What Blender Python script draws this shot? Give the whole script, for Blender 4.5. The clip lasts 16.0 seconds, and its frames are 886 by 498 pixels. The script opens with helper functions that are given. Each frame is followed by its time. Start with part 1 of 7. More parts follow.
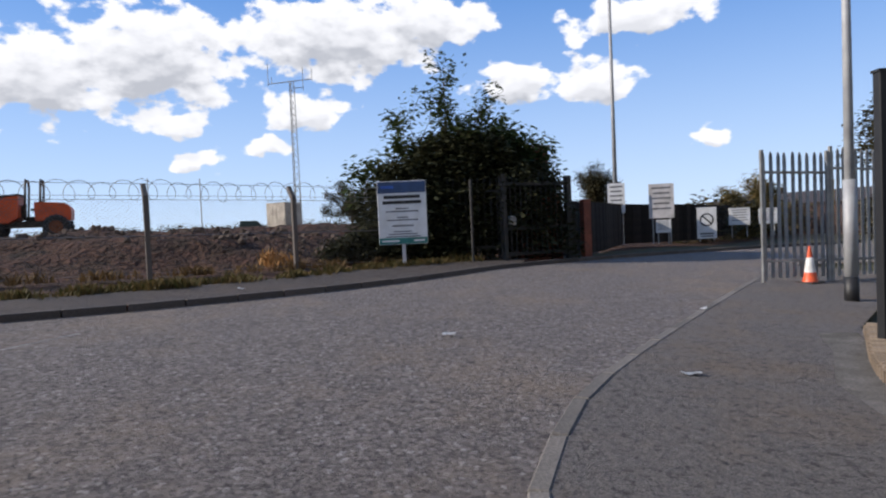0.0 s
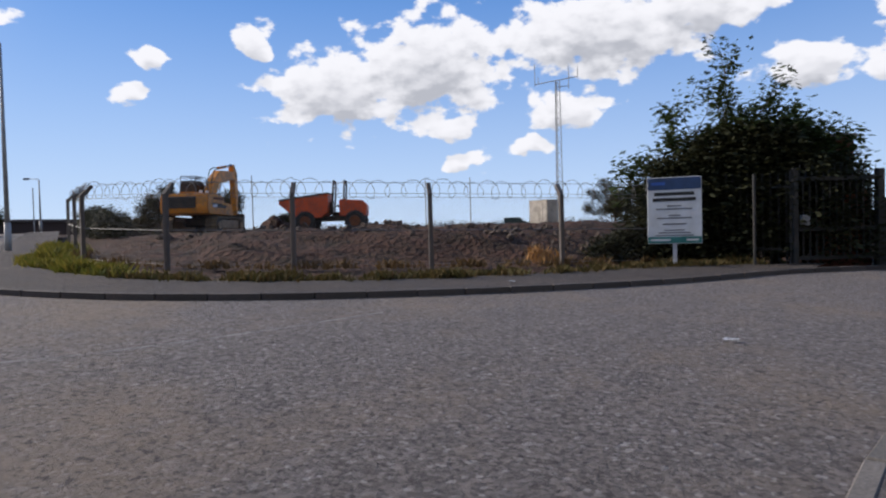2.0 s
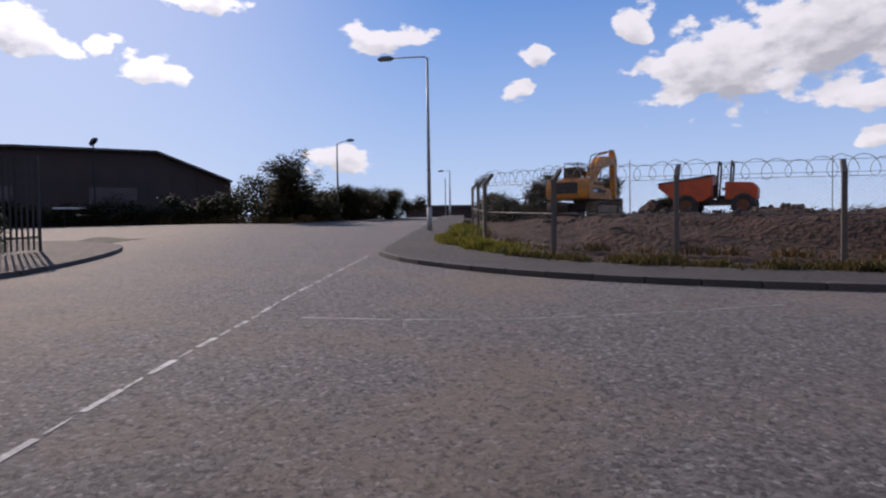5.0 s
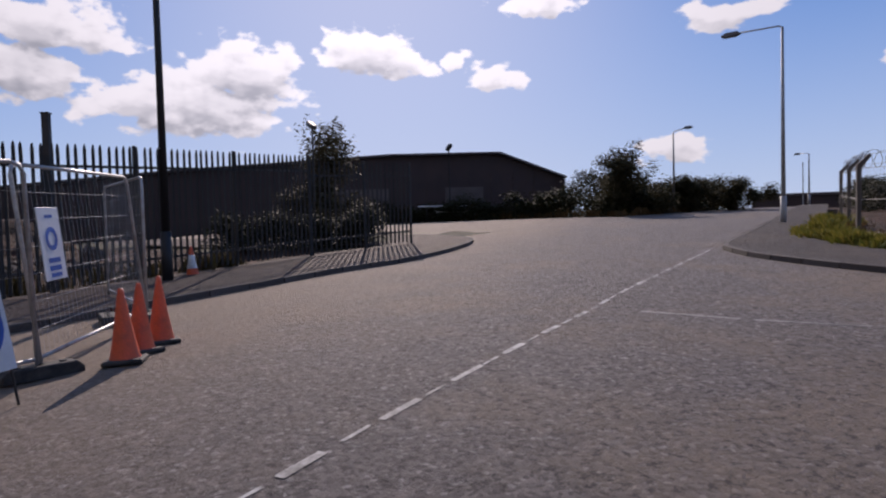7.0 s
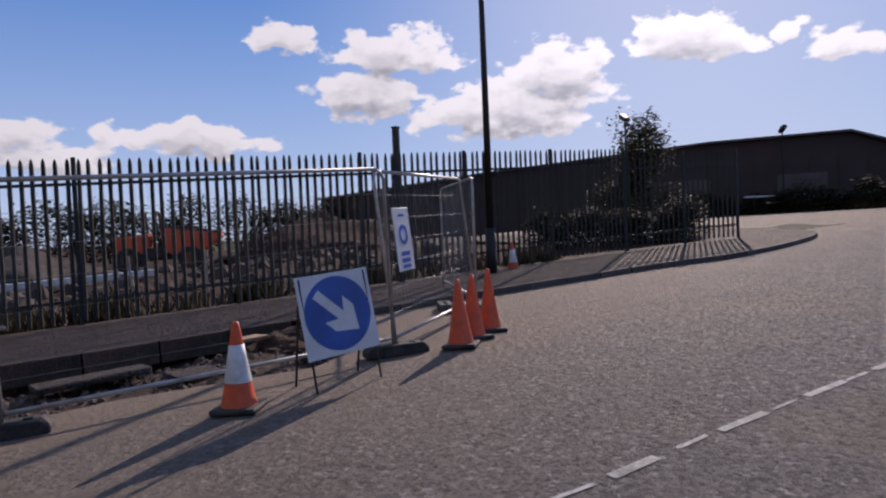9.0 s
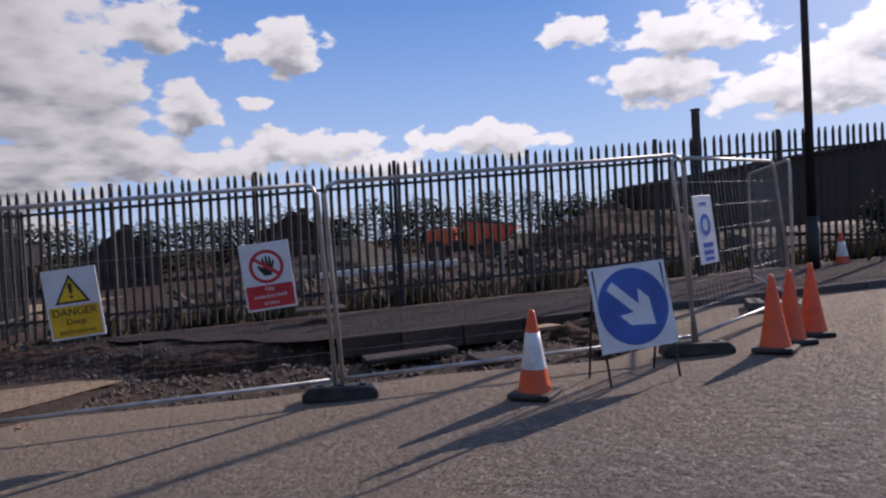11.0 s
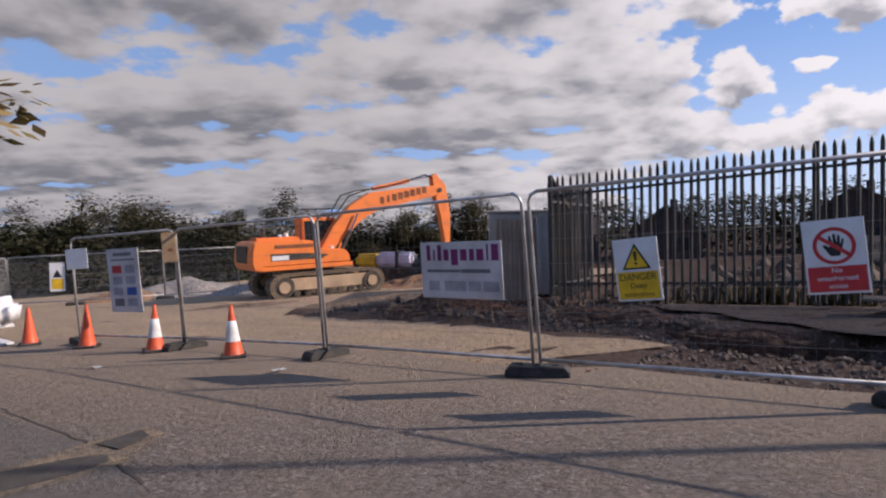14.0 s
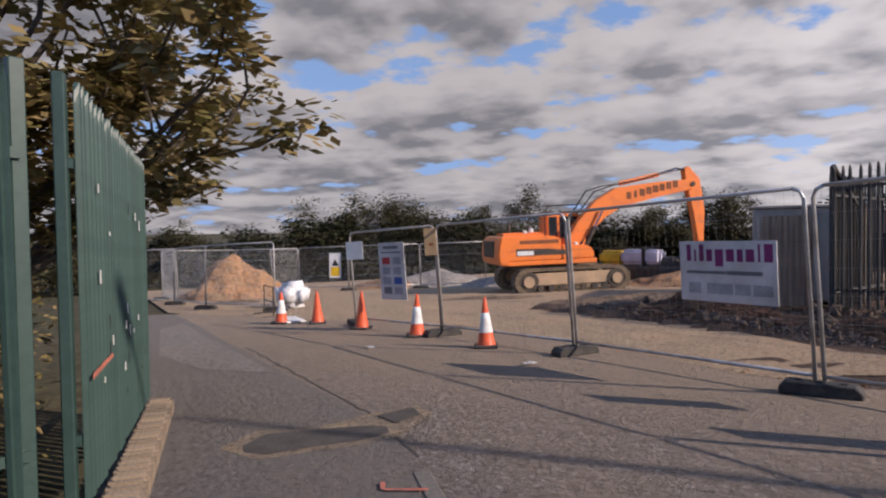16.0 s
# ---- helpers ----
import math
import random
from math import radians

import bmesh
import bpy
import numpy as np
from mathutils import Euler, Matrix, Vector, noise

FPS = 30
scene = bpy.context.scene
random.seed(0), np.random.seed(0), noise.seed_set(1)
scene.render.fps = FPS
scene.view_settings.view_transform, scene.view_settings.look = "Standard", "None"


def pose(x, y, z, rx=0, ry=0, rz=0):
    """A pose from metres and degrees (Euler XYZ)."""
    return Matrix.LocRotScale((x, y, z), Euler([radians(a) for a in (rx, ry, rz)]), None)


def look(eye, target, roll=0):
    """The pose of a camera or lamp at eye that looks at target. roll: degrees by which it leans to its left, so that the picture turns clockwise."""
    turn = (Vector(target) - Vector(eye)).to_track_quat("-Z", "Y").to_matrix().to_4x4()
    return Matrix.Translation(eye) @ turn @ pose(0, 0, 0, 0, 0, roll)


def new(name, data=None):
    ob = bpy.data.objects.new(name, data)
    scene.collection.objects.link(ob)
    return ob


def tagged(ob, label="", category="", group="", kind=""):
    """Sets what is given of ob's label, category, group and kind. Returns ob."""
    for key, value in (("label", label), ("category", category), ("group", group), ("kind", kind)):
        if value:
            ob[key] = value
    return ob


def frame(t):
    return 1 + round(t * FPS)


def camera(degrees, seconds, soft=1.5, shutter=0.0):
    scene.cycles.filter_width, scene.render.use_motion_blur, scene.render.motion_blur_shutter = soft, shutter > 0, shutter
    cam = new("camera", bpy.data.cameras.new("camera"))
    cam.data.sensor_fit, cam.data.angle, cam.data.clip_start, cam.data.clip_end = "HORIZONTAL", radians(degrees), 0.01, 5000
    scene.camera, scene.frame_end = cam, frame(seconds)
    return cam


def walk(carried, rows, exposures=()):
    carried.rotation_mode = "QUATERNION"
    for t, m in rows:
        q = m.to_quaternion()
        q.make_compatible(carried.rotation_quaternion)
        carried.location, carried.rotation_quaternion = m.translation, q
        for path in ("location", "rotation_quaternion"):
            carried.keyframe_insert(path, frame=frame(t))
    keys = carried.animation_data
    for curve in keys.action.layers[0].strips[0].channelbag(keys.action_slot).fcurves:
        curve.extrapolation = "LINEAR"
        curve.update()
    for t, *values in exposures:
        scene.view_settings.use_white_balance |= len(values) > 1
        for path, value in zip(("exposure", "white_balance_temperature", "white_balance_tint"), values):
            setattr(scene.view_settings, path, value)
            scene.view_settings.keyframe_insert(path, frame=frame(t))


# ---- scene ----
cam = camera(69.6, 16.0, soft=2.2)
# seconds, eye x y z in metres, yaw pitch roll in degrees
PATH = [
    (0.0, 0.010, 0.113, 1.535, 0.54, -2.09, 2.48),
    (0.5, 0.005, 0.067, 1.525, 6.30, -2.56, 1.78),
    (1.0, -0.004, -0.005, 1.522, 11.68, -2.80, 1.63),
    (1.5, -0.072, -0.074, 1.527, 17.31, -1.93, 1.71),
    (2.0, -0.150, -0.130, 1.528, 23.52, -1.52, 1.46),
    (2.5, -0.197, -0.153, 1.524, 28.29, -1.33, 1.94),
    (3.0, -0.250, -0.176, 1.508, 33.16, -0.94, 3.09),
    (3.5, -0.268, -0.217, 1.495, 39.64, -2.50, 2.28),
    (4.0, -0.267, -0.250, 1.487, 44.88, -2.89, 1.14),
    (6.5, -0.231, -0.357, 1.492, 77.73, -1.56, 1.72),
    (7.0, -0.224, -0.405, 1.483, 85.39, -2.14, 1.53),
    (7.5, -0.250, -0.453, 1.477, 92.09, -2.25, 1.41),
    (8.0, -0.272, -0.479, 1.478, 100.59, -2.34, 1.98),
    (10.5, -0.313, -0.599, 1.460, 129.46, -0.83, 2.45),
    (11.0, -0.310, -0.587, 1.462, 138.41, -1.10, 2.83),
    (11.5, -0.294, -0.548, 1.456, 147.15, -1.22, 2.19),
    (12.0, -0.254, -0.560, 1.452, 155.73, -1.70, 1.86),
    (12.5, -0.228, -0.566, 1.451, 162.99, -1.98, 1.77),
    (13.0, -0.187, -0.565, 1.452, 170.47, -1.57, 0.95),
    (13.5, -0.171, -0.559, 1.455, 177.44, -1.53, 0.98),
    (14.0, -0.163, -0.552, 1.461, 184.44, -1.67, 1.15),
    (14.5, -0.121, -0.540, 1.460, 190.50, -0.66, 1.06),
    (15.0, -0.092, -0.513, 1.469, 194.55, 1.04, 0.18),
    (15.5, -0.062, -0.472, 1.487, 200.34, 0.32, 0.42),
    (16.0, -0.017, -0.473, 1.489, 205.75, -1.73, 0.76),
]
walk(cam, [(t, pose(x, y, z, 90 + pitch, roll, yaw)) for t, x, y, z, yaw, pitch, roll in PATH],
     exposures=((0.0, 0.15, 6500, 12), (2.0, 0.0, 6500, 13), (4.2, -0.12, 6500, 17), (6.5, -0.3, 6600, 24), (8.2, -0.35, 6600, 24), (10.5, -0.18, 6600, 21), (13.0, 0.05, 6700, 20), (16.0, 0.1, 6900, 20)))

# ---- light: low afternoon sun and a sky of broken cumulus ----
SUN_ELEVATION, SUN_YAW = 28.0, 91.0
SKY_BLUE_STRENGTH = 0.10


def build_world():
    world = bpy.data.worlds.new("sky")
    scene.world = world
    world.use_nodes = True
    nt = world.node_tree
    nt.nodes.clear()
    N, L = nt.nodes.new, nt.links.new

    def math_node(op, a, b=None, c=None):
        n = N("ShaderNodeMath")
        n.operation = op
        for i, v in enumerate((a, b, c)):
            if v is None:
                continue
            if isinstance(v, (int, float)):
                n.inputs[i].default_value = v
            else:
                L(v, n.inputs[i])
        return n.outputs[0]

    def vec_node(op, a, b=None):
        n = N("ShaderNodeVectorMath")
        n.operation = op
        for i, v in enumerate((a, b)):
            if v is None:
                continue
            if isinstance(v, tuple):
                n.inputs[i].default_value = v
            else:
                L(v, n.inputs[i])
        return n

    sky = N("ShaderNodeTexSky")
    sky.sky_type = "NISHITA"
    sky.sun_disc = False
    sky.sun_elevation = radians(SUN_ELEVATION)
    sky.sun_rotation = radians(-SUN_YAW)
    sky.air_density, sky.dust_density, sky.ozone_density = 1.0, 0.0, 4.0
    co = N("ShaderNodeTexCoord").outputs["Generated"]
    # azimuth (yaw, degrees) and elevation of the direction, the seam of the azimuth behind the fence
    turn = N("ShaderNodeVectorRotate")
    turn.rotation_type = "Z_AXIS"
    turn.inputs["Angle"].default_value = radians(-103)
    L(co, turn.inputs["Vector"])
    sep = N("ShaderNodeSeparateXYZ")
    L(turn.outputs[0], sep.inputs[0])
    az = math_node("ADD", math_node("MULTIPLY", math_node("ARCTAN2", math_node("MULTIPLY", sep.outputs[0], -1.0), sep.outputs[1]), 57.2958), 103.0)
    el = math_node("MULTIPLY", math_node("ARCSINE", sep.outputs[2]), 57.2958)
    flat = N("ShaderNodeCombineXYZ")
    L(az, flat.inputs[0])
    L(el, flat.inputs[1])

    def ranged(value, a, b, c=0.0, d=1.0, soft=False):
        n = N("ShaderNodeMapRange")
        if soft:
            n.interpolation_type = "SMOOTHSTEP"
        for key, v in (("From Min", a), ("From Max", b), ("To Min", c), ("To Max", d)):
            n.inputs[key].default_value = v
        L(value, n.inputs["Value"])
        return n.outputs[0]

    def noise_at(vector, scale, detail, rough):
        n = N("ShaderNodeTexNoise")
        for key, v in (("Scale", scale), ("Detail", detail), ("Roughness", rough)):
            n.inputs[key].default_value = v
        L(vector, n.inputs["Vector"])
        return n

    azr = math_node("MULTIPLY", az, 0.0174533)
    east, north_ = math_node("SINE", azr), math_node("COSINE", azr)
    decked = ranged(az, 158.0, 174.0, 0.0, 1.0, True)

    def density(rise, detail):
        """How thick the cloud is so many degrees higher: single cumulus, and a deck of rolls opposite the sun."""
        where = vec_node("ADD", flat.outputs[0], (0, rise, 0)).outputs[0]
        stretched = vec_node("MULTIPLY", where, (0.8, 1.25, 1)).outputs[0]
        warp = vec_node("SUBTRACT", noise_at(stretched, 0.42, 2.0, 0.5).outputs["Color"], (0.5, 0.5, 0.5)).outputs[0]
        bent = vec_node("ADD", where, vec_node("MULTIPLY", warp, (3.4, 2.4, 0)).outputs[0]).outputs[0]
        total = None
        for a, e, w, h in CLOUDS:
            d = vec_node("MULTIPLY", vec_node("SUBTRACT", bent, (a, e, 0)).outputs[0], (1 / (1.05 * w), 1 / (1.05 * h), 0))
            ln = vec_node("LENGTH", d.outputs[0]).outputs["Value"]
            total = ln if total is None else math_node("SMOOTH_MIN", total, ln, 0.12)
        wob = math_node("MULTIPLY", math_node("SUBTRACT", noise_at(stretched, 0.46, detail, 0.52).outputs[0], 0.5), 2.0)
        lone = math_node("ADD", math_node("SUBTRACT", 0.97, total), wob)
        lift = math_node("ADD", el, 9.0 + rise)
        far = math_node("DIVIDE", 57.2958, math_node("MAXIMUM", lift, 1.5))
        plane = N("ShaderNodeCombineXYZ")
        L(math_node("MULTIPLY", east, far), plane.inputs[0])
        L(math_node("MULTIPLY", north_, far), plane.inputs[1])
        plane.inputs[2].default_value = 2.4
        rolls = noise_at(plane.outputs[0], 2.1, detail, 0.54).outputs[0]
        deck = math_node("ADD", math_node("MULTIPLY", math_node("SUBTRACT", rolls, 0.5), 3.4), ranged(el, 0.0, 20.0, 0.56, 0.30))
        n = N("ShaderNodeMix")
        L(decked, n.inputs["Factor"])
        L(lone, n.inputs["A"])
        L(deck, n.inputs["B"])
        return n.outputs["Result"]

    dens, above, high = density(0.0, 8.0), density(0.9, 4.0), density(2.2, 2.0)
    cover = ranged(dens, 0.0, 0.24, 0.0, 1.0, True)
    # grey bellies: there is more cloud overhead than here; tops stay bright
    heavy = math_node("ADD", ranged(above, 0.10, 0.75, 0.0, 0.5, True), ranged(high, 0.10, 0.8, 0.0, 0.5, True))
    amount = ranged(az, 40.0, 180.0, 0.72, 1.0)
    lump = ranged(math_node("SUBTRACT", above, dens), -0.25, 0.3, 0.55, 1.1)
    grey = math_node("MINIMUM", math_node("MULTIPLY", math_node("MULTIPLY", heavy, lump), amount), 1.0)
    tone = N("ShaderNodeMix")
    tone.data_type = "RGBA"
    tone.inputs["A"].default_value = (0.97, 0.99, 1.03, 1)
    tone.inputs["B"].default_value = (0.39, 0.42, 0.48, 1)
    L(grey, tone.inputs["Factor"])
    # the bright aureole round the sun
    near = vec_node("LENGTH", vec_node("SUBTRACT", flat.outputs[0], (SUN_YAW, SUN_ELEVATION, 0)).outputs[0]).outputs["Value"]
    glow = N("ShaderNodeMapRange")
    glow.interpolation_type = "SMOOTHSTEP"
    glow.inputs["From Min"].default_value, glow.inputs["From Max"].default_value = 2.0, 40.0
    glow.inputs["To Min"].default_value, glow.inputs["To Max"].default_value = 0.5, 0.0
    L(near, glow.inputs["Value"])
    sky_bg, cloud_bg = N("ShaderNodeBackground"), N("ShaderNodeBackground")
    # pale blue haze low over the land
    low = N("ShaderNodeMapRange")
    low.interpolation_type = "SMOOTHSTEP"
    low.inputs["From Min"].default_value, low.inputs["From Max"].default_value = -2.0, 26.0
    low.inputs["To Min"].default_value, low.inputs["To Max"].default_value = 0.95, 0.55
    L(el, low.inputs["Value"])
    hue = N("ShaderNodeMapRange")
    hue.inputs["From Min"].default_value, hue.inputs["From Max"].default_value = 0.0, 20.0
    L(el, hue.inputs["Value"])
    haze = N("ShaderNodeMix")
    haze.data_type = "RGBA"
    haze.inputs["A"].default_value, haze.inputs["B"].default_value = (5.9, 7.6, 9.8, 1), (1.35, 3.6, 8.8, 1)
    L(hue.outputs[0], haze.inputs["Factor"])
    veil = N("ShaderNodeMix")
    veil.data_type = "RGBA"
    L(low.outputs[0], veil.inputs["Factor"])
    L(sky.outputs[0], veil.inputs["A"])
    # under the cloud deck the haze is greyer
    shade = N("ShaderNodeMapRange")
    shade.inputs["From Min"].default_value, shade.inputs["From Max"].default_value = 155.0, 195.0
    L(az, shade.inputs["Value"])
    dim = N("ShaderNodeMix")
    dim.data_type = "RGBA"
    L(shade.outputs[0], dim.inputs["Factor"])
    L(haze.outputs["Result"], dim.inputs["A"])
    dim.inputs["B"].default_value = (2.2, 3.9, 7.2, 1)
    L(dim.outputs["Result"], veil.inputs["B"])
    lit = N("ShaderNodeMix")
    lit.data_type = "RGBA"
    L(glow.outputs[0], lit.inputs["Factor"])
    L(veil.outputs["Result"], lit.inputs["A"])
    lit.inputs["B"].default_value = (10.5, 10.8, 11.6, 1)
    L(lit.outputs["Result"], sky_bg.inputs[0])
    sky_bg.inputs[1].default_value = SKY_BLUE_STRENGTH
    L(tone.outputs["Result"], cloud_bg.inputs[0])
    # the cloud deck turned away from the sun is duller all over
    dull = N("ShaderNodeMapRange")
    dull.inputs["From Min"].default_value, dull.inputs["From Max"].default_value = 140.0, 195.0
    dull.inputs["To Min"].default_value, dull.inputs["To Max"].default_value = CLOUD_STRENGTH, CLOUD_STRENGTH * 0.49
    L(az, dull.inputs["Value"])
    L(math_node("MULTIPLY_ADD", glow.outputs[0], 0.9, dull.outputs[0]), cloud_bg.inputs[1])
    mix = N("ShaderNodeMixShader")
    L(cover, mix.inputs[0])
    L(sky_bg.outputs[0], mix.inputs[1])
    L(cloud_bg.outputs[0], mix.inputs[2])
    L(mix.outputs[0], N("ShaderNodeOutputWorld").inputs[0])


# clouds: azimuth, elevation, half width, half height in degrees
CLOUD_STRENGTH = 0.95
CLOUDS = [
    (32.5, 12.6, 6.6, 3.8), (24.2, 14.5, 7.6, 4.8), (9.0, 16.3, 10.2, 3.6), (1.5, 17.5, 6.6, 2.3), (12.0, 10.4, 4.1, 1.6),
    (22.4, 9.3, 2.9, 1.2), (15.5, 7.2, 2.1, 1.0), (20.8, 6.2, 2.0, 0.9), (-13.1, 11.9, 3.3, 2.1), (-6.3, 12.0, 3.8, 1.8),
    (-17.0, 16.5, 7.6, 1.6), (-22.3, 6.4, 1.8, 0.9), (61.1, 16.2, 4.1, 1.1), (47.7, 14.4, 1.5, 0.9), (49.6, 11.6, 1.7, 0.9),
    (39.2, 16.4, 1.8, 1.6),
]
CLOUDS += [
    (101.8, 13.2, 5.1, 2.8), (105.6, 10.3, 7.6, 3.0), (111.1, 10.5, 4.1, 2.0), (117.5, 12.1, 3.6, 2.0), (92.2, 15.2, 4.6, 2.3),
    (88.2, 13.8, 3.0, 1.0), (80.7, 12.5, 2.9, 1.3), (84.2, 14.2, 1.5, 0.8), (65.5, 5.8, 3.0, 1.4), (76.6, 18.4, 4.6, 1.0),
    (116.7, 15.8, 6.1, 2.0), (151.9, 16.5, 4.1, 2.3), (154.7, 12.2, 1.5, 0.8), (159.7, 11.5, 3.0, 2.4), (168.3, 12.2, 6.1, 3.2),
    (170.6, 9.0, 6.6, 3.0), (149.2, 8.2, 7.6, 1.8), (134.6, 8.4, 7.6, 1.5),
]
CLOUDS += [
    (165.0, 7.6, 7.0, 2.0), (157.0, 7.0, 5.0, 1.5), (144.0, 6.5, 5.0, 1.2),
    (163.8, 18.0, 6.1, 2.0), (126.1, 16.8, 3.0, 1.4), (120.1, 12.1, 4.1, 2.0), (175.5, 17.2, 6.6, 3.0), (180.6, 11.8, 7.6, 3.0),
    (194.4, 16.6, 11.2, 2.4), (204.8, 14.0, 5.1, 1.5), (213.5, 10.9, 15.2, 2.2), (217.4, 16.8, 12.7, 2.5), (222.8, 7.4, 14.7, 1.7),
    (206.8, 6.5, 10.2, 2.0), (191.5, 9.5, 9.1, 2.6), (180.4, 6.0, 9.1, 1.6), (221.6, 3.5, 16.7, 1.7), (198.5, 11.4, 10.2, 1.7),
    (200, 3.5, 12.7, 1.5),
]
build_world()
sun = new("sun", bpy.data.lights.new("sun", "SUN"))
sun.data.energy, sun.data.angle, sun.data.color = 5.0, radians(0.6), (1.0, 0.91, 0.79)
_a, _e = radians(SUN_YAW), radians(SUN_ELEVATION)
sun.matrix_world = look((-math.sin(_a) * math.cos(_e) * 60, math.cos(_a) * math.cos(_e) * 60, math.sin(_e) * 60), (0, 0, 0))

# ---- materials ----
def mat(name, color, rough=0.8, metal=0.0, vary=0.25, scale=3.0, fine=60.0, bump=0.0, second=None, spots=0.5, spec=0.5, per_object=0.0):
    """A surface with stains (coarse noise towards the second colour), grain (fine noise) and relief."""
    m = bpy.data.materials.new(name)
    m.use_nodes = True
    nt = m.node_tree
    N, L = nt.nodes.new, nt.links.new
    bsdf = nt.nodes["Principled BSDF"]
    bsdf.inputs["Roughness"].default_value, bsdf.inputs["Metallic"].default_value = rough, metal
    bsdf.inputs["Specular IOR Level"].default_value = spec
    co = N("ShaderNodeTexCoord").outputs["Object"]
    n1, n2 = N("ShaderNodeTexNoise"), N("ShaderNodeTexNoise")
    n1.inputs["Scale"].default_value, n1.inputs["Detail"].default_value = scale, 6
    n2.inputs["Scale"].default_value, n2.inputs["Detail"].default_value = fine, 4
    L(co, n1.inputs["Vector"])
    L(co, n2.inputs["Vector"])
    mix = N("ShaderNodeMix")
    mix.data_type = "RGBA"
    mix.inputs["A"].default_value = (*color, 1)
    mix.inputs["B"].default_value = (*(second or [c * 0.6 for c in color]), 1)
    r = N("ShaderNodeMapRange")
    r.inputs["From Min"].default_value, r.inputs["From Max"].default_value = spots - 0.12, spots + 0.2
    L(n1.outputs[0], r.inputs["Value"])
    L(r.outputs[0], mix.inputs["Factor"])
    hsv = N("ShaderNodeHueSaturation")
    L(mix.outputs["Result"], hsv.inputs["Color"])
    v = N("ShaderNodeMapRange")
    v.inputs["To Min"].default_value, v.inputs["To Max"].default_value = 1 - vary, 1 + vary
    v.inputs["From Min"].default_value, v.inputs["From Max"].default_value = 0.25, 0.75
    L(n2.outputs[0], v.inputs["Value"])
    val = v.outputs[0]
    if per_object:
        info, mr, mu = N("ShaderNodeObjectInfo"), N("ShaderNodeMapRange"), N("ShaderNodeMath")
        mr.inputs["To Min"].default_value, mr.inputs["To Max"].default_value = 1 - per_object, 1 + per_object
        L(info.outputs["Random"], mr.inputs["Value"])
        mu.operation = "MULTIPLY"
        L(val, mu.inputs[0])
        L(mr.outputs[0], mu.inputs[1])
        val = mu.outputs[0]
    L(val, hsv.inputs["Value"])
    L(hsv.outputs[0], bsdf.inputs["Base Color"])
    if bump:
        b = N("ShaderNodeBump")
        b.inputs["Strength"].default_value, b.inputs["Distance"].default_value = 1.0, bump
        L(n2.outputs[0], b.inputs["Height"])
        L(b.outputs[0], bsdf.inputs["Normal"])
    return m


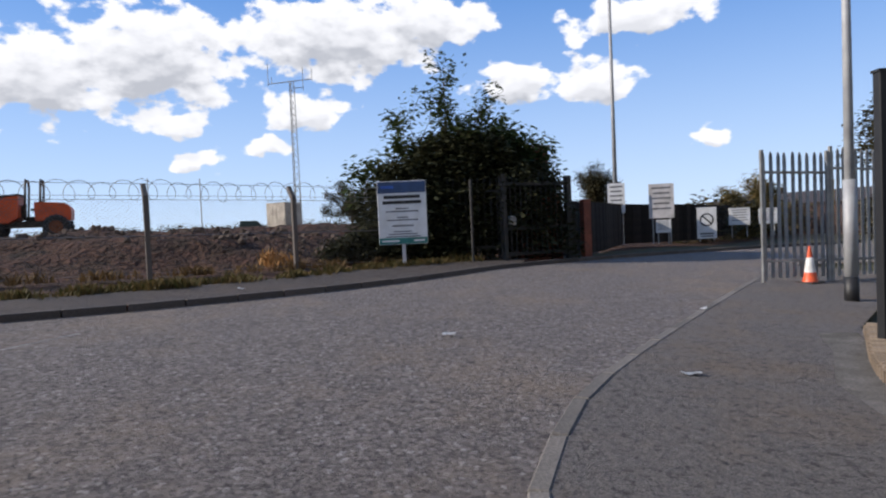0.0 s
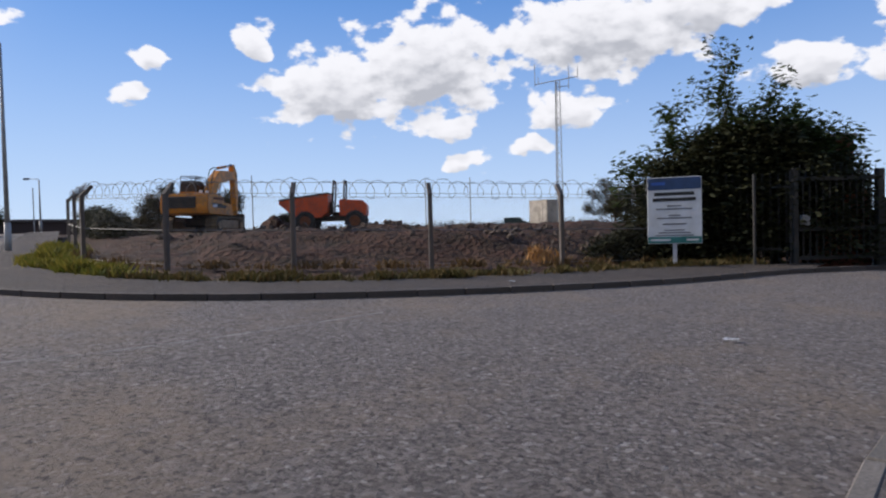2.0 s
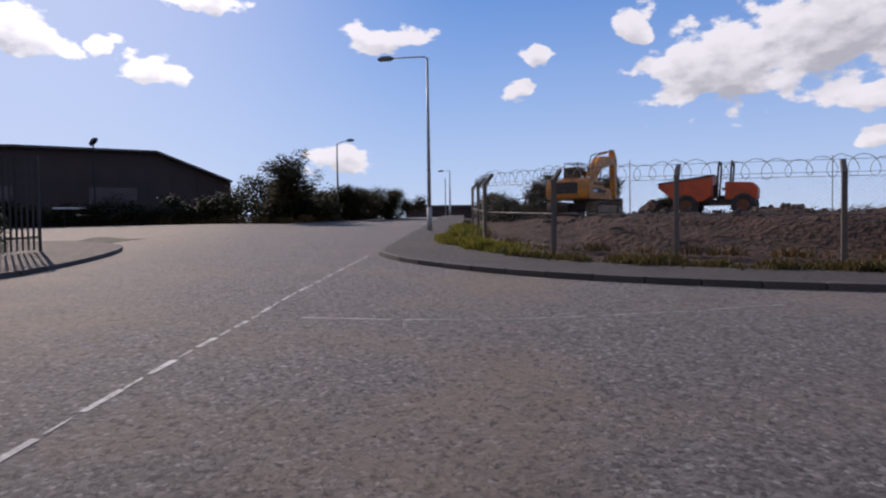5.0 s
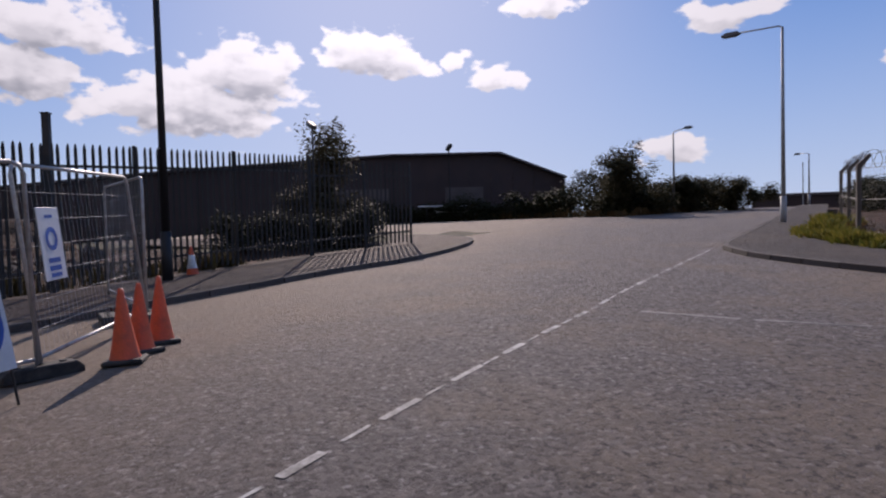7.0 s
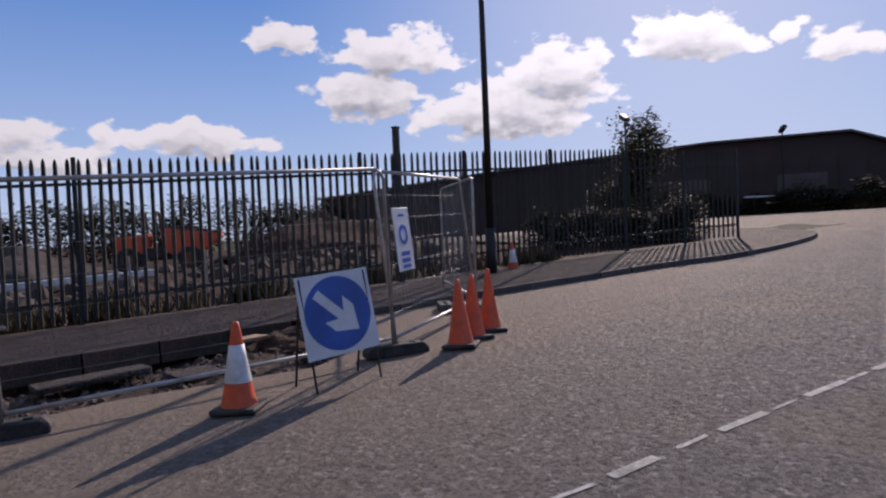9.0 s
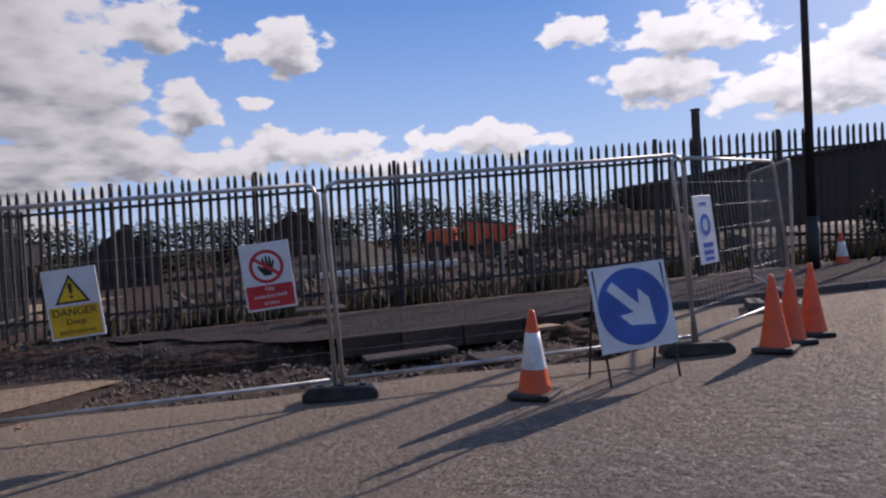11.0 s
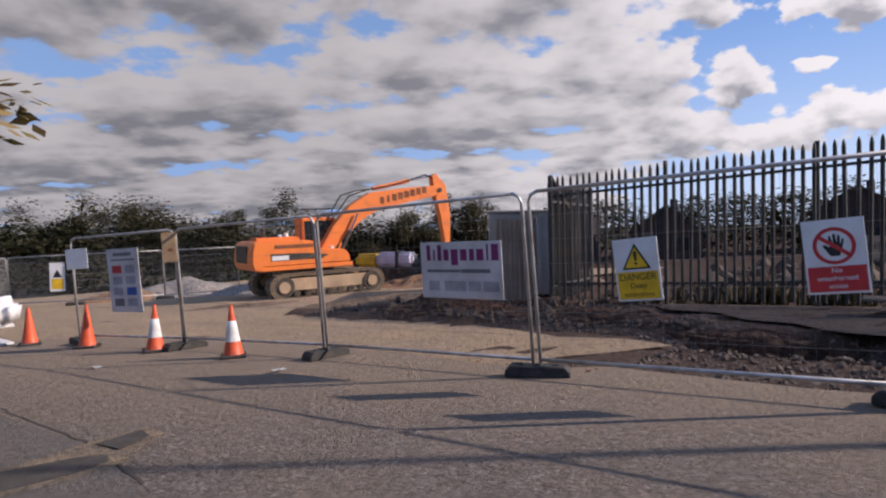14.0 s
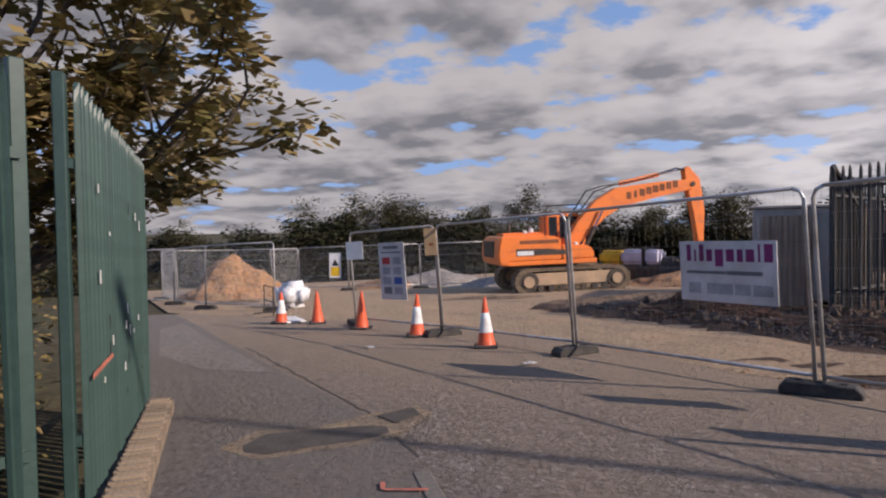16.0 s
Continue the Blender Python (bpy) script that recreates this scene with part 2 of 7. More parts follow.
def road_material(name, base, patch, pale, stones, dirt_scale=0.25, drift=None):
    """Worn chippings: voronoi stones with pale and dark ones, soil-brown drifts and dark patches."""
    m = bpy.data.materials.new(name)
    m.use_nodes = True
    nt = m.node_tree
    N, L = nt.nodes.new, nt.links.new
    bsdf = nt.nodes["Principled BSDF"]
    bsdf.inputs["Roughness"].default_value = 0.85
    bsdf.inputs["Specular IOR Level"].default_value = 0.2
    co = N("ShaderNodeTexCoord").outputs["Object"]

    def noise_tex(scale, detail, rough=0.55):
        n = N("ShaderNodeTexNoise")
        n.inputs["Scale"].default_value, n.inputs["Detail"].default_value, n.inputs["Roughness"].default_value = scale, detail, rough
        L(co, n.inputs["Vector"])
        return n.outputs[0]

    def rng(value, a, b, c=0.0, d=1.0):
        r = N("ShaderNodeMapRange")
        r.inputs["From Min"].default_value, r.inputs["From Max"].default_value = a, b
        r.inputs["To Min"].default_value, r.inputs["To Max"].default_value = c, d
        L(value, r.inputs["Value"])
        return r.outputs[0]

    def blend(f, a, b):
        x = N("ShaderNodeMix")
        x.data_type = "RGBA"
        L(f, x.inputs["Factor"])
        for key, v in (("A", a), ("B", b)):
            if isinstance(v, tuple):
                x.inputs[key].default_value = (*v, 1)
            else:
                L(v, x.inputs[key])
        return x.outputs["Result"]

    cells = N("ShaderNodeTexVoronoi")
    cells.inputs["Scale"].default_value = stones
    L(co, cells.inputs["Vector"])
    sep = N("ShaderNodeSeparateColor")
    L(cells.outputs["Color"], sep.inputs[0])
    col = blend(rng(sep.outputs[0], 0.0, 1.0), tuple(c * 0.64 for c in base), tuple(c * 1.3 for c in base))
    col = blend(rng(sep.outputs[1], 0.89, 0.98, 0.0, 0.8), col, pale)
    col = blend(rng(noise_tex(dirt_scale, 8, 0.68), 0.49, 0.66, 0.0, 0.85), col, patch)
    col = blend(rng(noise_tex(1.7, 8, 0.7), 0.55, 0.75, 0.0, 0.5), col, tuple(c * 0.5 for c in base))
    col = blend(rng(noise_tex(5.0, 5, 0.6), 0.6, 0.75, 0.0, 0.35), col, pale)
    # pits where the binder has worn away
    col = blend(rng(noise_tex(13.0, 7, 0.7), 0.54, 0.61, 0.0, 0.8), col, tuple(c * 0.36 for c in base))
    if drift:
        # sandy dust tracked off the site lies along one side of the road
        colour, across, lo, hi = drift
        dot = N("ShaderNodeVectorMath")
        dot.operation = "DOT_PRODUCT"
        dot.inputs[1].default_value = across
        L(co, dot.inputs[0])
        add = N("ShaderNodeMath")
        add.operation = "MULTIPLY_ADD"
        L(noise_tex(0.7, 7, 0.65), add.inputs[0])
        add.inputs[1].default_value = 3.6
        L(dot.outputs["Value"], add.inputs[2])
        col = blend(rng(add.outputs[0], hi, lo, 0.0, 0.85), col, colour)
    L(col, bsdf.inputs["Base Color"])
    b = N("ShaderNodeBump")
    b.inputs["Strength"].default_value, b.inputs["Distance"].default_value = 1.0, 0.026
    inv = rng(cells.outputs["Distance"], 0.0, 0.6, 0.3, 0.0)
    add = N("ShaderNodeMath")
    add.operation = "MULTIPLY_ADD"
    L(noise_tex(11.0, 8, 0.7), add.inputs[0])
    add.inputs[1].default_value = 3.4
    L(inv, add.inputs[2])
    L(add.outputs[0], b.inputs["Height"])
    L(b.outputs[0], bsdf.inputs["Normal"])
    return m


def leaf_material(name, color, second):
    """Thin leaves, each a little different, that let light through."""
    m = bpy.data.materials.new(name)
    m.use_nodes = True
    nt = m.node_tree
    N, L = nt.nodes.new, nt.links.new
    bsdf = nt.nodes["Principled BSDF"]
    bsdf.inputs["Roughness"].default_value = 0.75
    bsdf.inputs["Specular IOR Level"].default_value = 0.15
    geo = N("ShaderNodeNewGeometry")
    mix = N("ShaderNodeMix")
    mix.data_type = "RGBA"
    mix.inputs["A"].default_value, mix.inputs["B"].default_value = (*color, 1), (*second, 1)
    L(geo.outputs["Random Per Island"], mix.inputs["Factor"])
    L(mix.outputs["Result"], bsdf.inputs["Base Color"])
    tr = N("ShaderNodeBsdfTranslucent")
    L(mix.outputs["Result"], tr.inputs[0])
    ms = N("ShaderNodeMixShader")
    ms.inputs[0].default_value = 0.2
    L(bsdf.outputs[0], ms.inputs[1])
    L(tr.outputs[0], ms.inputs[2])
    L(ms.outputs[0], nt.nodes["Material Output"].inputs[0])
    return m


ASPHALT = road_material("worn_asphalt", (0.172, 0.151, 0.141), (0.235, 0.185, 0.14), (0.36, 0.34, 0.32), 28.0, 0.25, ((0.29, 0.222, 0.162), (0.38, 0.96, 0.0), -5.5, -0.6))
FOOTWAY = road_material("footway_asphalt", (0.160, 0.145, 0.136), (0.19, 0.15, 0.115), (0.24, 0.22, 0.20), 110.0, 0.5, ((0.20, 0.178, 0.158), (0.3, 0.95, 0.0), -3.5, 2.0))
WORN_FOOTWAY = road_material("soiled_footway_asphalt", (0.115, 0.084, 0.070), (0.15, 0.11, 0.085), (0.20, 0.17, 0.15), 90.0, 0.6)
DARK_FOOTWAY = road_material("dark_footway_asphalt", (0.085, 0.072, 0.066), (0.12, 0.095, 0.078), (0.17, 0.15, 0.14), 110.0, 0.5)
HAUL = road_material("dusty_haul_road", (0.36, 0.262, 0.175), (0.45, 0.315, 0.195), (0.40, 0.34, 0.27), 30.0, 0.5)
RUBBLE = road_material("crushed_rubble", (0.078, 0.050, 0.038), (0.09, 0.056, 0.038), (0.21, 0.18, 0.16), 16.0, 0.8)
SOIL = mat("bare_soil", (0.078, 0.040, 0.027), 0.95, vary=0.75, scale=1.4, fine=5.0, bump=0.32, second=(0.032, 0.022, 0.014), spec=0.2)
FIELD = mat("rough_grass_ground", (0.05, 0.05, 0.025), 0.95, vary=0.5, scale=0.2, fine=3.0, bump=0.1, second=(0.08, 0.062, 0.038), spec=0.2)
KERB = mat("concrete_kerb", (0.24, 0.215, 0.19), 0.85, vary=0.25, scale=4, fine=60, bump=0.004, second=(0.14, 0.12, 0.10), per_object=0.12)
BRICK_EDGE = mat("tan_edging_brick", (0.29, 0.225, 0.16), 0.85, vary=0.25, scale=5, fine=50, bump=0.005, second=(0.18, 0.135, 0.095), per_object=0.18)
PAINT_WHITE = mat("worn_road_paint", (0.46, 0.44, 0.41), 0.8, vary=0.35, scale=5, fine=35, second=(0.16, 0.15, 0.14), spots=0.43)
STEEL_DARK = mat("dark_weathered_palisade", (0.03, 0.033, 0.033), 0.7, 0.1, vary=0.3, scale=3, second=(0.06, 0.05, 0.045), per_object=0.25)
STEEL_GREEN = mat("green_painted_steel", (0.030, 0.062, 0.053), 0.45, vary=0.15, scale=6, fine=30, second=(0.022, 0.048, 0.042), spots=0.55, per_object=0.12)
STEEL_GREY = mat("galvanised_steel", (0.36, 0.37, 0.37), 0.5, 0.6, vary=0.2, scale=4, second=(0.22, 0.21, 0.20), per_object=0.15)
GALV_TUBE = mat("galvanised_tube", (0.44, 0.44, 0.44), 0.45, 0.4, vary=0.2, scale=6, second=(0.28, 0.26, 0.24))
GALV_LAMP = mat("galvanised_lamp_column", (0.36, 0.365, 0.37), 0.6, 0.15, vary=0.12, scale=3, second=(0.26, 0.26, 0.265))
BLACK_PAINT = mat("black_paint", (0.012, 0.012, 0.013), 0.55, vary=0.3, scale=5)
CONCRETE_POST = mat("weathered_concrete_post", (0.12, 0.10, 0.088), 0.9, vary=0.25, scale=4, fine=50, bump=0.004, second=(0.10, 0.085, 0.075), per_object=0.25)
RUBBER = mat("black_rubber", (0.02, 0.02, 0.02), 0.8, vary=0.3, scale=8, second=(0.06, 0.052, 0.045))
CONE_ORANGE = mat("orange_cone_plastic", (0.72, 0.10, 0.03), 0.5, vary=0.15, scale=9, second=(0.45, 0.08, 0.035), spots=0.58)
CONE_WHITE = mat("white_reflective_sleeve", (0.72, 0.72, 0.70), 0.5, vary=0.1, scale=9, second=(0.5, 0.48, 0.45))
SIGN_WHITE = mat("white_sign_board", (0.70, 0.71, 0.72), 0.5, vary=0.06, scale=3, second=(0.58, 0.58, 0.57))
SIGN_GREY = mat("pale_grey_board", (0.60, 0.57, 0.57), 0.6, vary=0.1, scale=3, second=(0.40, 0.38, 0.36))
SIGN_BLUE = mat("sign_blue", (0.02, 0.10, 0.42), 0.4, vary=0.08, scale=3)
NAVY = mat("navy_header", (0.02, 0.06, 0.16), 0.4, vary=0.08, scale=3)
TEAL = mat("teal_footer", (0.03, 0.22, 0.20), 0.4, vary=0.08, scale=3)
SIGN_RED = mat("sign_red", (0.55, 0.03, 0.035), 0.45, vary=0.08, scale=4)
SIGN_YELLOW = mat("sign_yellow", (0.78, 0.48, 0.02), 0.45, vary=0.08, scale=4)
SIGN_BLACK = mat("sign_black", (0.012, 0.012, 0.012), 0.5, vary=0.1)
PURPLE = mat("purple_print", (0.20, 0.02, 0.12), 0.5, vary=0.08)
PRINT_GREY = mat("grey_print", (0.16, 0.16, 0.17), 0.6, vary=0.1)
DIGGER_ORANGE = mat("orange_machine_paint", (0.80, 0.20, 0.035), 0.42, vary=0.08, scale=2.5, second=(0.60, 0.15, 0.04), spots=0.6)
DIGGER_YELLOW = mat("yellow_machine_paint", (0.68, 0.25, 0.02), 0.5, vary=0.1, scale=2.5, second=(0.24, 0.12, 0.03), spots=0.55)
DUMPER_ORANGE = mat("red_orange_machine_paint", (0.72, 0.10, 0.022), 0.45, vary=0.1, scale=2.0, second=(0.40, 0.07, 0.03), spots=0.6)
MACHINE_DARK = mat("dark_machine_steel", (0.03, 0.028, 0.026), 0.6, 0.3, vary=0.3, scale=4, second=(0.09, 0.065, 0.045))
TRACK_STEEL = mat("muddy_track_steel", (0.10, 0.075, 0.05), 0.8, 0.2, vary=0.4, scale=3, second=(0.22, 0.16, 0.10), bump=0.01)
TRACK_FRAME = mat("dusty_track_frame", (0.42, 0.29, 0.18), 0.8, vary=0.25, scale=2, second=(0.28, 0.2, 0.13))
CHROME = mat("bright_ram_steel", (0.6, 0.6, 0.6), 0.2, 1.0, vary=0.05)
GLASS_DARK = mat("dark_cab_glass", (0.02, 0.025, 0.03), 0.08, vary=0.05)
LILAC = mat("pale_lilac_tank", (0.62, 0.59, 0.68), 0.5, vary=0.08, scale=2)
CABIN_GREY = mat("grey_brown_cabin_steel", (0.42, 0.35, 0.29), 0.7, vary=0.12, scale=1.5, second=(0.33, 0.27, 0.22))
CABIN_CREAM = mat("cream_cabin", (0.52, 0.46, 0.38), 0.7, vary=0.1, scale=1)
CLADDING = mat("dark_brown_cladding", (0.055, 0.035, 0.035), 0.7, vary=0.12, scale=0.5, second=(0.04, 0.028, 0.03))
ROOFING = mat("grey_roof_sheet", (0.10, 0.085, 0.085), 0.6, vary=0.12, scale=0.6, second=(0.075, 0.06, 0.06))
HOUSE_BRICK = mat("house_brick", (0.055, 0.03, 0.025), 0.9, vary=0.25, scale=2, fine=20)
HOUSE_ROOF = mat("dark_roof_tile", (0.05, 0.035, 0.03), 0.85, vary=0.3, scale=2, fine=12)
OLD_BRICK = mat("red_brickwork", (0.24, 0.08, 0.05), 0.9, vary=0.3, scale=2, fine=25, second=(0.14, 0.05, 0.035))
TIMBER = mat("pale_timber", (0.40, 0.27, 0.15), 0.8, vary=0.2, scale=4, fine=30)
BARK = mat("bark", (0.10, 0.08, 0.06), 0.9, vary=0.4, scale=8, fine=40, bump=0.01)
SPOIL = mat("sandy_spoil", (0.33, 0.17, 0.08), 0.95, vary=0.5, scale=1.5, fine=8, bump=0.08, second=(0.22, 0.14, 0.08))
CHURNED = mat("churned_dirt", (0.22, 0.15, 0.10), 0.95, vary=0.6, scale=2.0, fine=9, bump=0.1, second=(0.10, 0.072, 0.05), spec=0.2)
GREY_SPOIL = mat("grey_spoil", (0.052, 0.038, 0.03), 0.95, vary=0.5, scale=1.5, fine=8, bump=0.08, second=(0.05, 0.038, 0.03))
KERB_WORN = mat("worn_flush_kerb", (0.145, 0.127, 0.11), 0.9, vary=0.35, scale=3, fine=40, bump=0.006, second=(0.10, 0.09, 0.078), per_object=0.25)
DRY_CLUMP = leaf_material("dead_weed_stalks", (0.40, 0.22, 0.08), (0.28, 0.14, 0.05))
# darker kerb colour, with the shade of its backlit face painted in
NORTH_KERB_MAT = mat("shaded_kerb", (0.085, 0.070, 0.062), 0.95, vary=0.4, scale=2, fine=40, bump=0.006, second=(0.07, 0.06, 0.052), per_object=0.25)
DARK_BOARD = mat("black_stained_board", (0.02, 0.017, 0.016), 0.9, vary=0.4, scale=3, second=(0.035, 0.028, 0.024), spec=0.15, per_object=0.4)
DIRTY_KERB = mat("soiled_kerb", (0.095, 0.062, 0.043), 0.95, vary=0.5, scale=4, fine=40, bump=0.01, second=(0.05, 0.04, 0.03), per_object=0.3)
STONE = mat("broken_concrete", (0.105, 0.078, 0.062), 0.95, vary=0.35, scale=4, fine=30, bump=0.01, per_object=0.3)
POLYBAG = mat("white_bulk_bag", (0.74, 0.74, 0.74), 0.7, vary=0.1, scale=6)
BRIGHT_WIRE = mat("galvanised_wire", (0.5, 0.5, 0.5), 0.5, 0.2, vary=0.15)
WIRE = mat("wire_steel", (0.20, 0.19, 0.185), 0.65, 0.3, vary=0.15)
FADED_RED = mat("faded_spray_paint", (0.48, 0.15, 0.10), 0.8, vary=0.2, scale=9)
RUST = mat("rusted_steel", (0.22, 0.075, 0.03), 0.85, vary=0.3, scale=6)
LEAF_DARK = leaf_material("dark_leaves", (0.035, 0.055, 0.018), (0.075, 0.095, 0.03))
LEAF_OLIVE = leaf_material("olive_leaves", (0.14, 0.125, 0.045), (0.27, 0.195, 0.09))
LEAF_FAR = leaf_material("hedge_leaves", (0.040, 0.042, 0.020), (0.095, 0.078, 0.042))
# near-black leaves: the hedges' shade and backlight are put into the colour
LEAF_SHADE = leaf_material("shaded_hedge_leaves", (0.022, 0.026, 0.012), (0.045, 0.045, 0.02))
GRASS = leaf_material("grass_blades", (0.10, 0.12, 0.018), (0.30, 0.24, 0.05))
MOSS = mat("mossy_soil", (0.075, 0.066, 0.05), 0.95, vary=0.5, scale=3, fine=40, bump=0.01, second=(0.15, 0.132, 0.118))
PALE_RUBBLE = mat("pale_crushed_concrete", (0.27, 0.24, 0.21), 0.95, vary=0.5, scale=3, fine=9, bump=0.08, second=(0.22, 0.19, 0.17))
VERGE_WEEDS = leaf_material("verge_weed_blades", (0.055, 0.058, 0.018), (0.15, 0.10, 0.04))
DARK_WEEDS = leaf_material("dark_weed_blades", (0.04, 0.04, 0.018), (0.075, 0.055, 0.025))
DRY_GRASS = leaf_material("dry_grass_blades", (0.17, 0.105, 0.045), (0.10, 0.065, 0.03))


# ---- mesh tools ----
def part(name, bm, material, parent=None, label="", smooth=False, m=None):
    """Links a bmesh as one mesh object, under a thing or a part."""
    bmesh.ops.recalc_face_normals(bm, faces=bm.faces)
    me = bpy.data.meshes.new(name)
    bm.to_mesh(me)
    bm.free()
    if smooth:
        me.polygons.foreach_set("use_smooth", [True] * len(me.polygons))
    me.materials.append(material)
    ob = new(name, me)
    ob.parent = parent
    if m is not None:
        ob.matrix_basis = m
    if label:
        ob["label"] = label
    return ob


def shared(name, me, parent, m):
    """One more object on a mesh that exists."""
    ob = new(name, me)
    ob.parent = parent
    ob.matrix_basis = m
    return ob


def thing(name, m, label, category, group="", kind=""):
    ob = new(name)
    ob.matrix_basis = m
    return tagged(ob, label, category, group, kind)


def box(bm, size, m=None, bevel=0.0):
    r = bmesh.ops.create_cube(bm, size=1.0, matrix=(m or Matrix()) @ Matrix.Diagonal((*size, 1)))
    if bevel:
        edges = list({e for v in r["verts"] for e in v.link_edges})
        bmesh.ops.bevel(bm, geom=edges, offset=bevel, segments=1, affect="EDGES")
    return bm


def boxed(size, m=None, bevel=0.0):
    return box(bmesh.new(), size, m, bevel)


def rod(bm, a, b, r, r2=None, seg=8, caps=True):
    a, b = Vector(a), Vector(b)
    d = b - a
    m = Matrix.Translation((a + b) / 2) @ d.to_track_quat("Z", "Y").to_matrix().to_4x4()
    bmesh.ops.create_cone(bm, cap_ends=caps, segments=seg, radius1=r, radius2=r if r2 is None else r2, depth=d.length, matrix=m)
    return bm


def pipe(bm, pts, r, seg=6, closed=False):
    """A tube along points, mitred at its bends."""
    pts = [Vector(p) for p in pts]
    n, rings = len(pts), []
    for i, p in enumerate(pts):
        before = pts[i - 1] if (i or closed) else p
        after = pts[(i + 1) % n] if (i < n - 1 or closed) else p
        d = (after - before).normalized()
        side = d.cross(Vector((0, 0, 1)))
        side = side.normalized() if side.length > 0.05 else d.cross(Vector((0, 1, 0))).normalized()
        up = side.cross(d)
        rr = r[i] if isinstance(r, (list, tuple)) else r
        rings.append([bm.verts.new(p + rr * (math.cos(a) * side + math.sin(a) * up)) for a in (2 * math.pi * k / seg for k in range(seg))])
    for i in range(n if closed else n - 1):
        a, b = rings[i], rings[(i + 1) % n]
        for k in range(seg):
            bm.faces.new((a[k], a[(k + 1) % seg], b[(k + 1) % seg], b[k]))
    if not closed:
        bm.faces.new(rings[0])
        bm.faces.new(rings[-1][::-1])
    return bm


def slab(bm, outline, y0, y1):
    """A side view outline (x, z) given a width from y0 to y1."""
    a = [bm.verts.new((x, y0, z)) for x, z in outline]
    b = [bm.verts.new((x, y1, z)) for x, z in outline]
    n = len(outline)
    bm.faces.new(a)
    bm.faces.new(b[::-1])
    for i in range(n):
        bm.faces.new((a[i], b[i], b[(i + 1) % n], a[(i + 1) % n]))
    return bm


def bevelled(bm, offset, segments=1):
    bmesh.ops.bevel(bm, geom=list(bm.edges), offset=offset, segments=segments, affect="EDGES", clamp_overlap=True)
    return bm


# ---- the lie of the land ----
def G(x, y):
    """Height of the road plane: it rises westwards and northwards and falls off south."""
    def soft(v, a):
        return v if abs(v) < a else math.copysign(a + (1 - math.exp(-(abs(v) - a) / a)) * a * 0.4, v)
    return -0.035 * soft(x, 45) + (0.018 if y > 0 else 0.027) * soft(y, 45)


DX, DY = 0.8102, -0.5862


def W(u, v):
    """From the main road's own axes (u along it towards the site, v across it) to the world."""
    return DX * u - DY * v, DY * u + DX * v


def UV(x, y):
    return DX * x + DY * y, -DY * x + DX * y


def gp(x, y, dz=0.0):
    return Vector((x, y, G(x, y) + dz))


ROAD_ANGLE = math.degrees(math.atan2(DY, DX))
FENCE_POSTS = [(-24.9, 17.9), (-21.4, 15.6), (-17.9, 13.25), (-13.9, 12.7), (-10.7, 14.0), (-7.45, 15.8), (-4.3, 17.9), (-1.2, 20.4)]


def fence_side(x, y):
    """How far a point lies behind the wire fence of the northern site (negative: in front)."""
    best, sign = 1e9, -1.0
    pts = [(-200.0, 144.0)] + FENCE_POSTS + [(12.0, 36.0), (60.0, 90.0)]
    for (ax, ay), (bx, by) in zip(pts, pts[1:]):
        ex, ey = bx - ax, by - ay
        k = max(0.0, min(1.0, ((x - ax) * ex + (y - ay) * ey) / (ex * ex + ey * ey)))
        d = math.hypot(x - ax - k * ex, y - ay - k * ey)
        if d < best:
            best, sign = d, 1.0 if ex * (y - ay) - ey * (x - ax) > 0 else -1.0
    return sign * best


def smooth(a, b, v):
    k = max(0.0, min(1.0, (v - a) / (b - a)))
    return k * k * (3 - 2 * k)


def land(x, y):
    """The ground's height: the road plane, a spoil bank behind the wire fence, the dug lane along the railings."""
    z = G(x, y) - 0.06 - 0.3 * smooth(27, 42, math.hypot(x, y))
    if y > 5 and x < 40:
        s = fence_side(x, y)
        if s > 0.3:
            n = noise.noise((x * 0.45, y * 0.45, 0.3)) * 0.32 + noise.noise((x * 1.4, y * 1.4, 4.0)) * 0.14 + noise.noise((x * 4.0, y * 4.0, 4.0)) * 0.05
            crest = smooth(0.3, 5.5, s)
            flat = 1.66 + 0.006 * (s - 6)
            z = z * (1 - crest) + flat * crest + n * smooth(0.3, 3.0, s) * (1 - 0.5 * smooth(14, 30, s))
    u, v = UV(x, y)
    if v < -7.0 and v > -10.2 and -4.5 < u < 9.0:
        n = noise.noise((x * 1.1, y * 1.1, 7.0)) * 0.07 + noise.noise((x * 5, y * 5, 2.0)) * 0.05
        k = smooth(-4.5, -3.5, u) * (1 - smooth(8.0, 9.0, u))
        n *= 1 - 0.75 * smooth(2.6, 3.8, u)
        z += k * (-0.02 + 0.075 * smooth(2.6, 3.8, u) + n - 0.26 * smooth(-8.9, -9.9, v) * (1 - smooth(2.5, 4.5, u)))
    elif -13.6 < v <= -10.2 and 1.0 < u < 14:
        z += 0.14 + noise.noise((x * 0.9, y * 0.9, 6.0)) * 0.12 + noise.noise((x * 4, y * 4, 2.0)) * 0.07
    elif v < -13.6 and u < 7.5:
        n = noise.noise((x * 0.35, y * 0.35, 9.0)) * 0.25 + noise.noise((x * 1.3, y * 1.3, 5.0)) * 0.12
        z += n * smooth(-13.6, -16, v) + 0.1
    elif u > 9 and v < -3:
        z += noise.noise((x * 0.5, y * 0.5, 1.0)) * 0.04
    return z


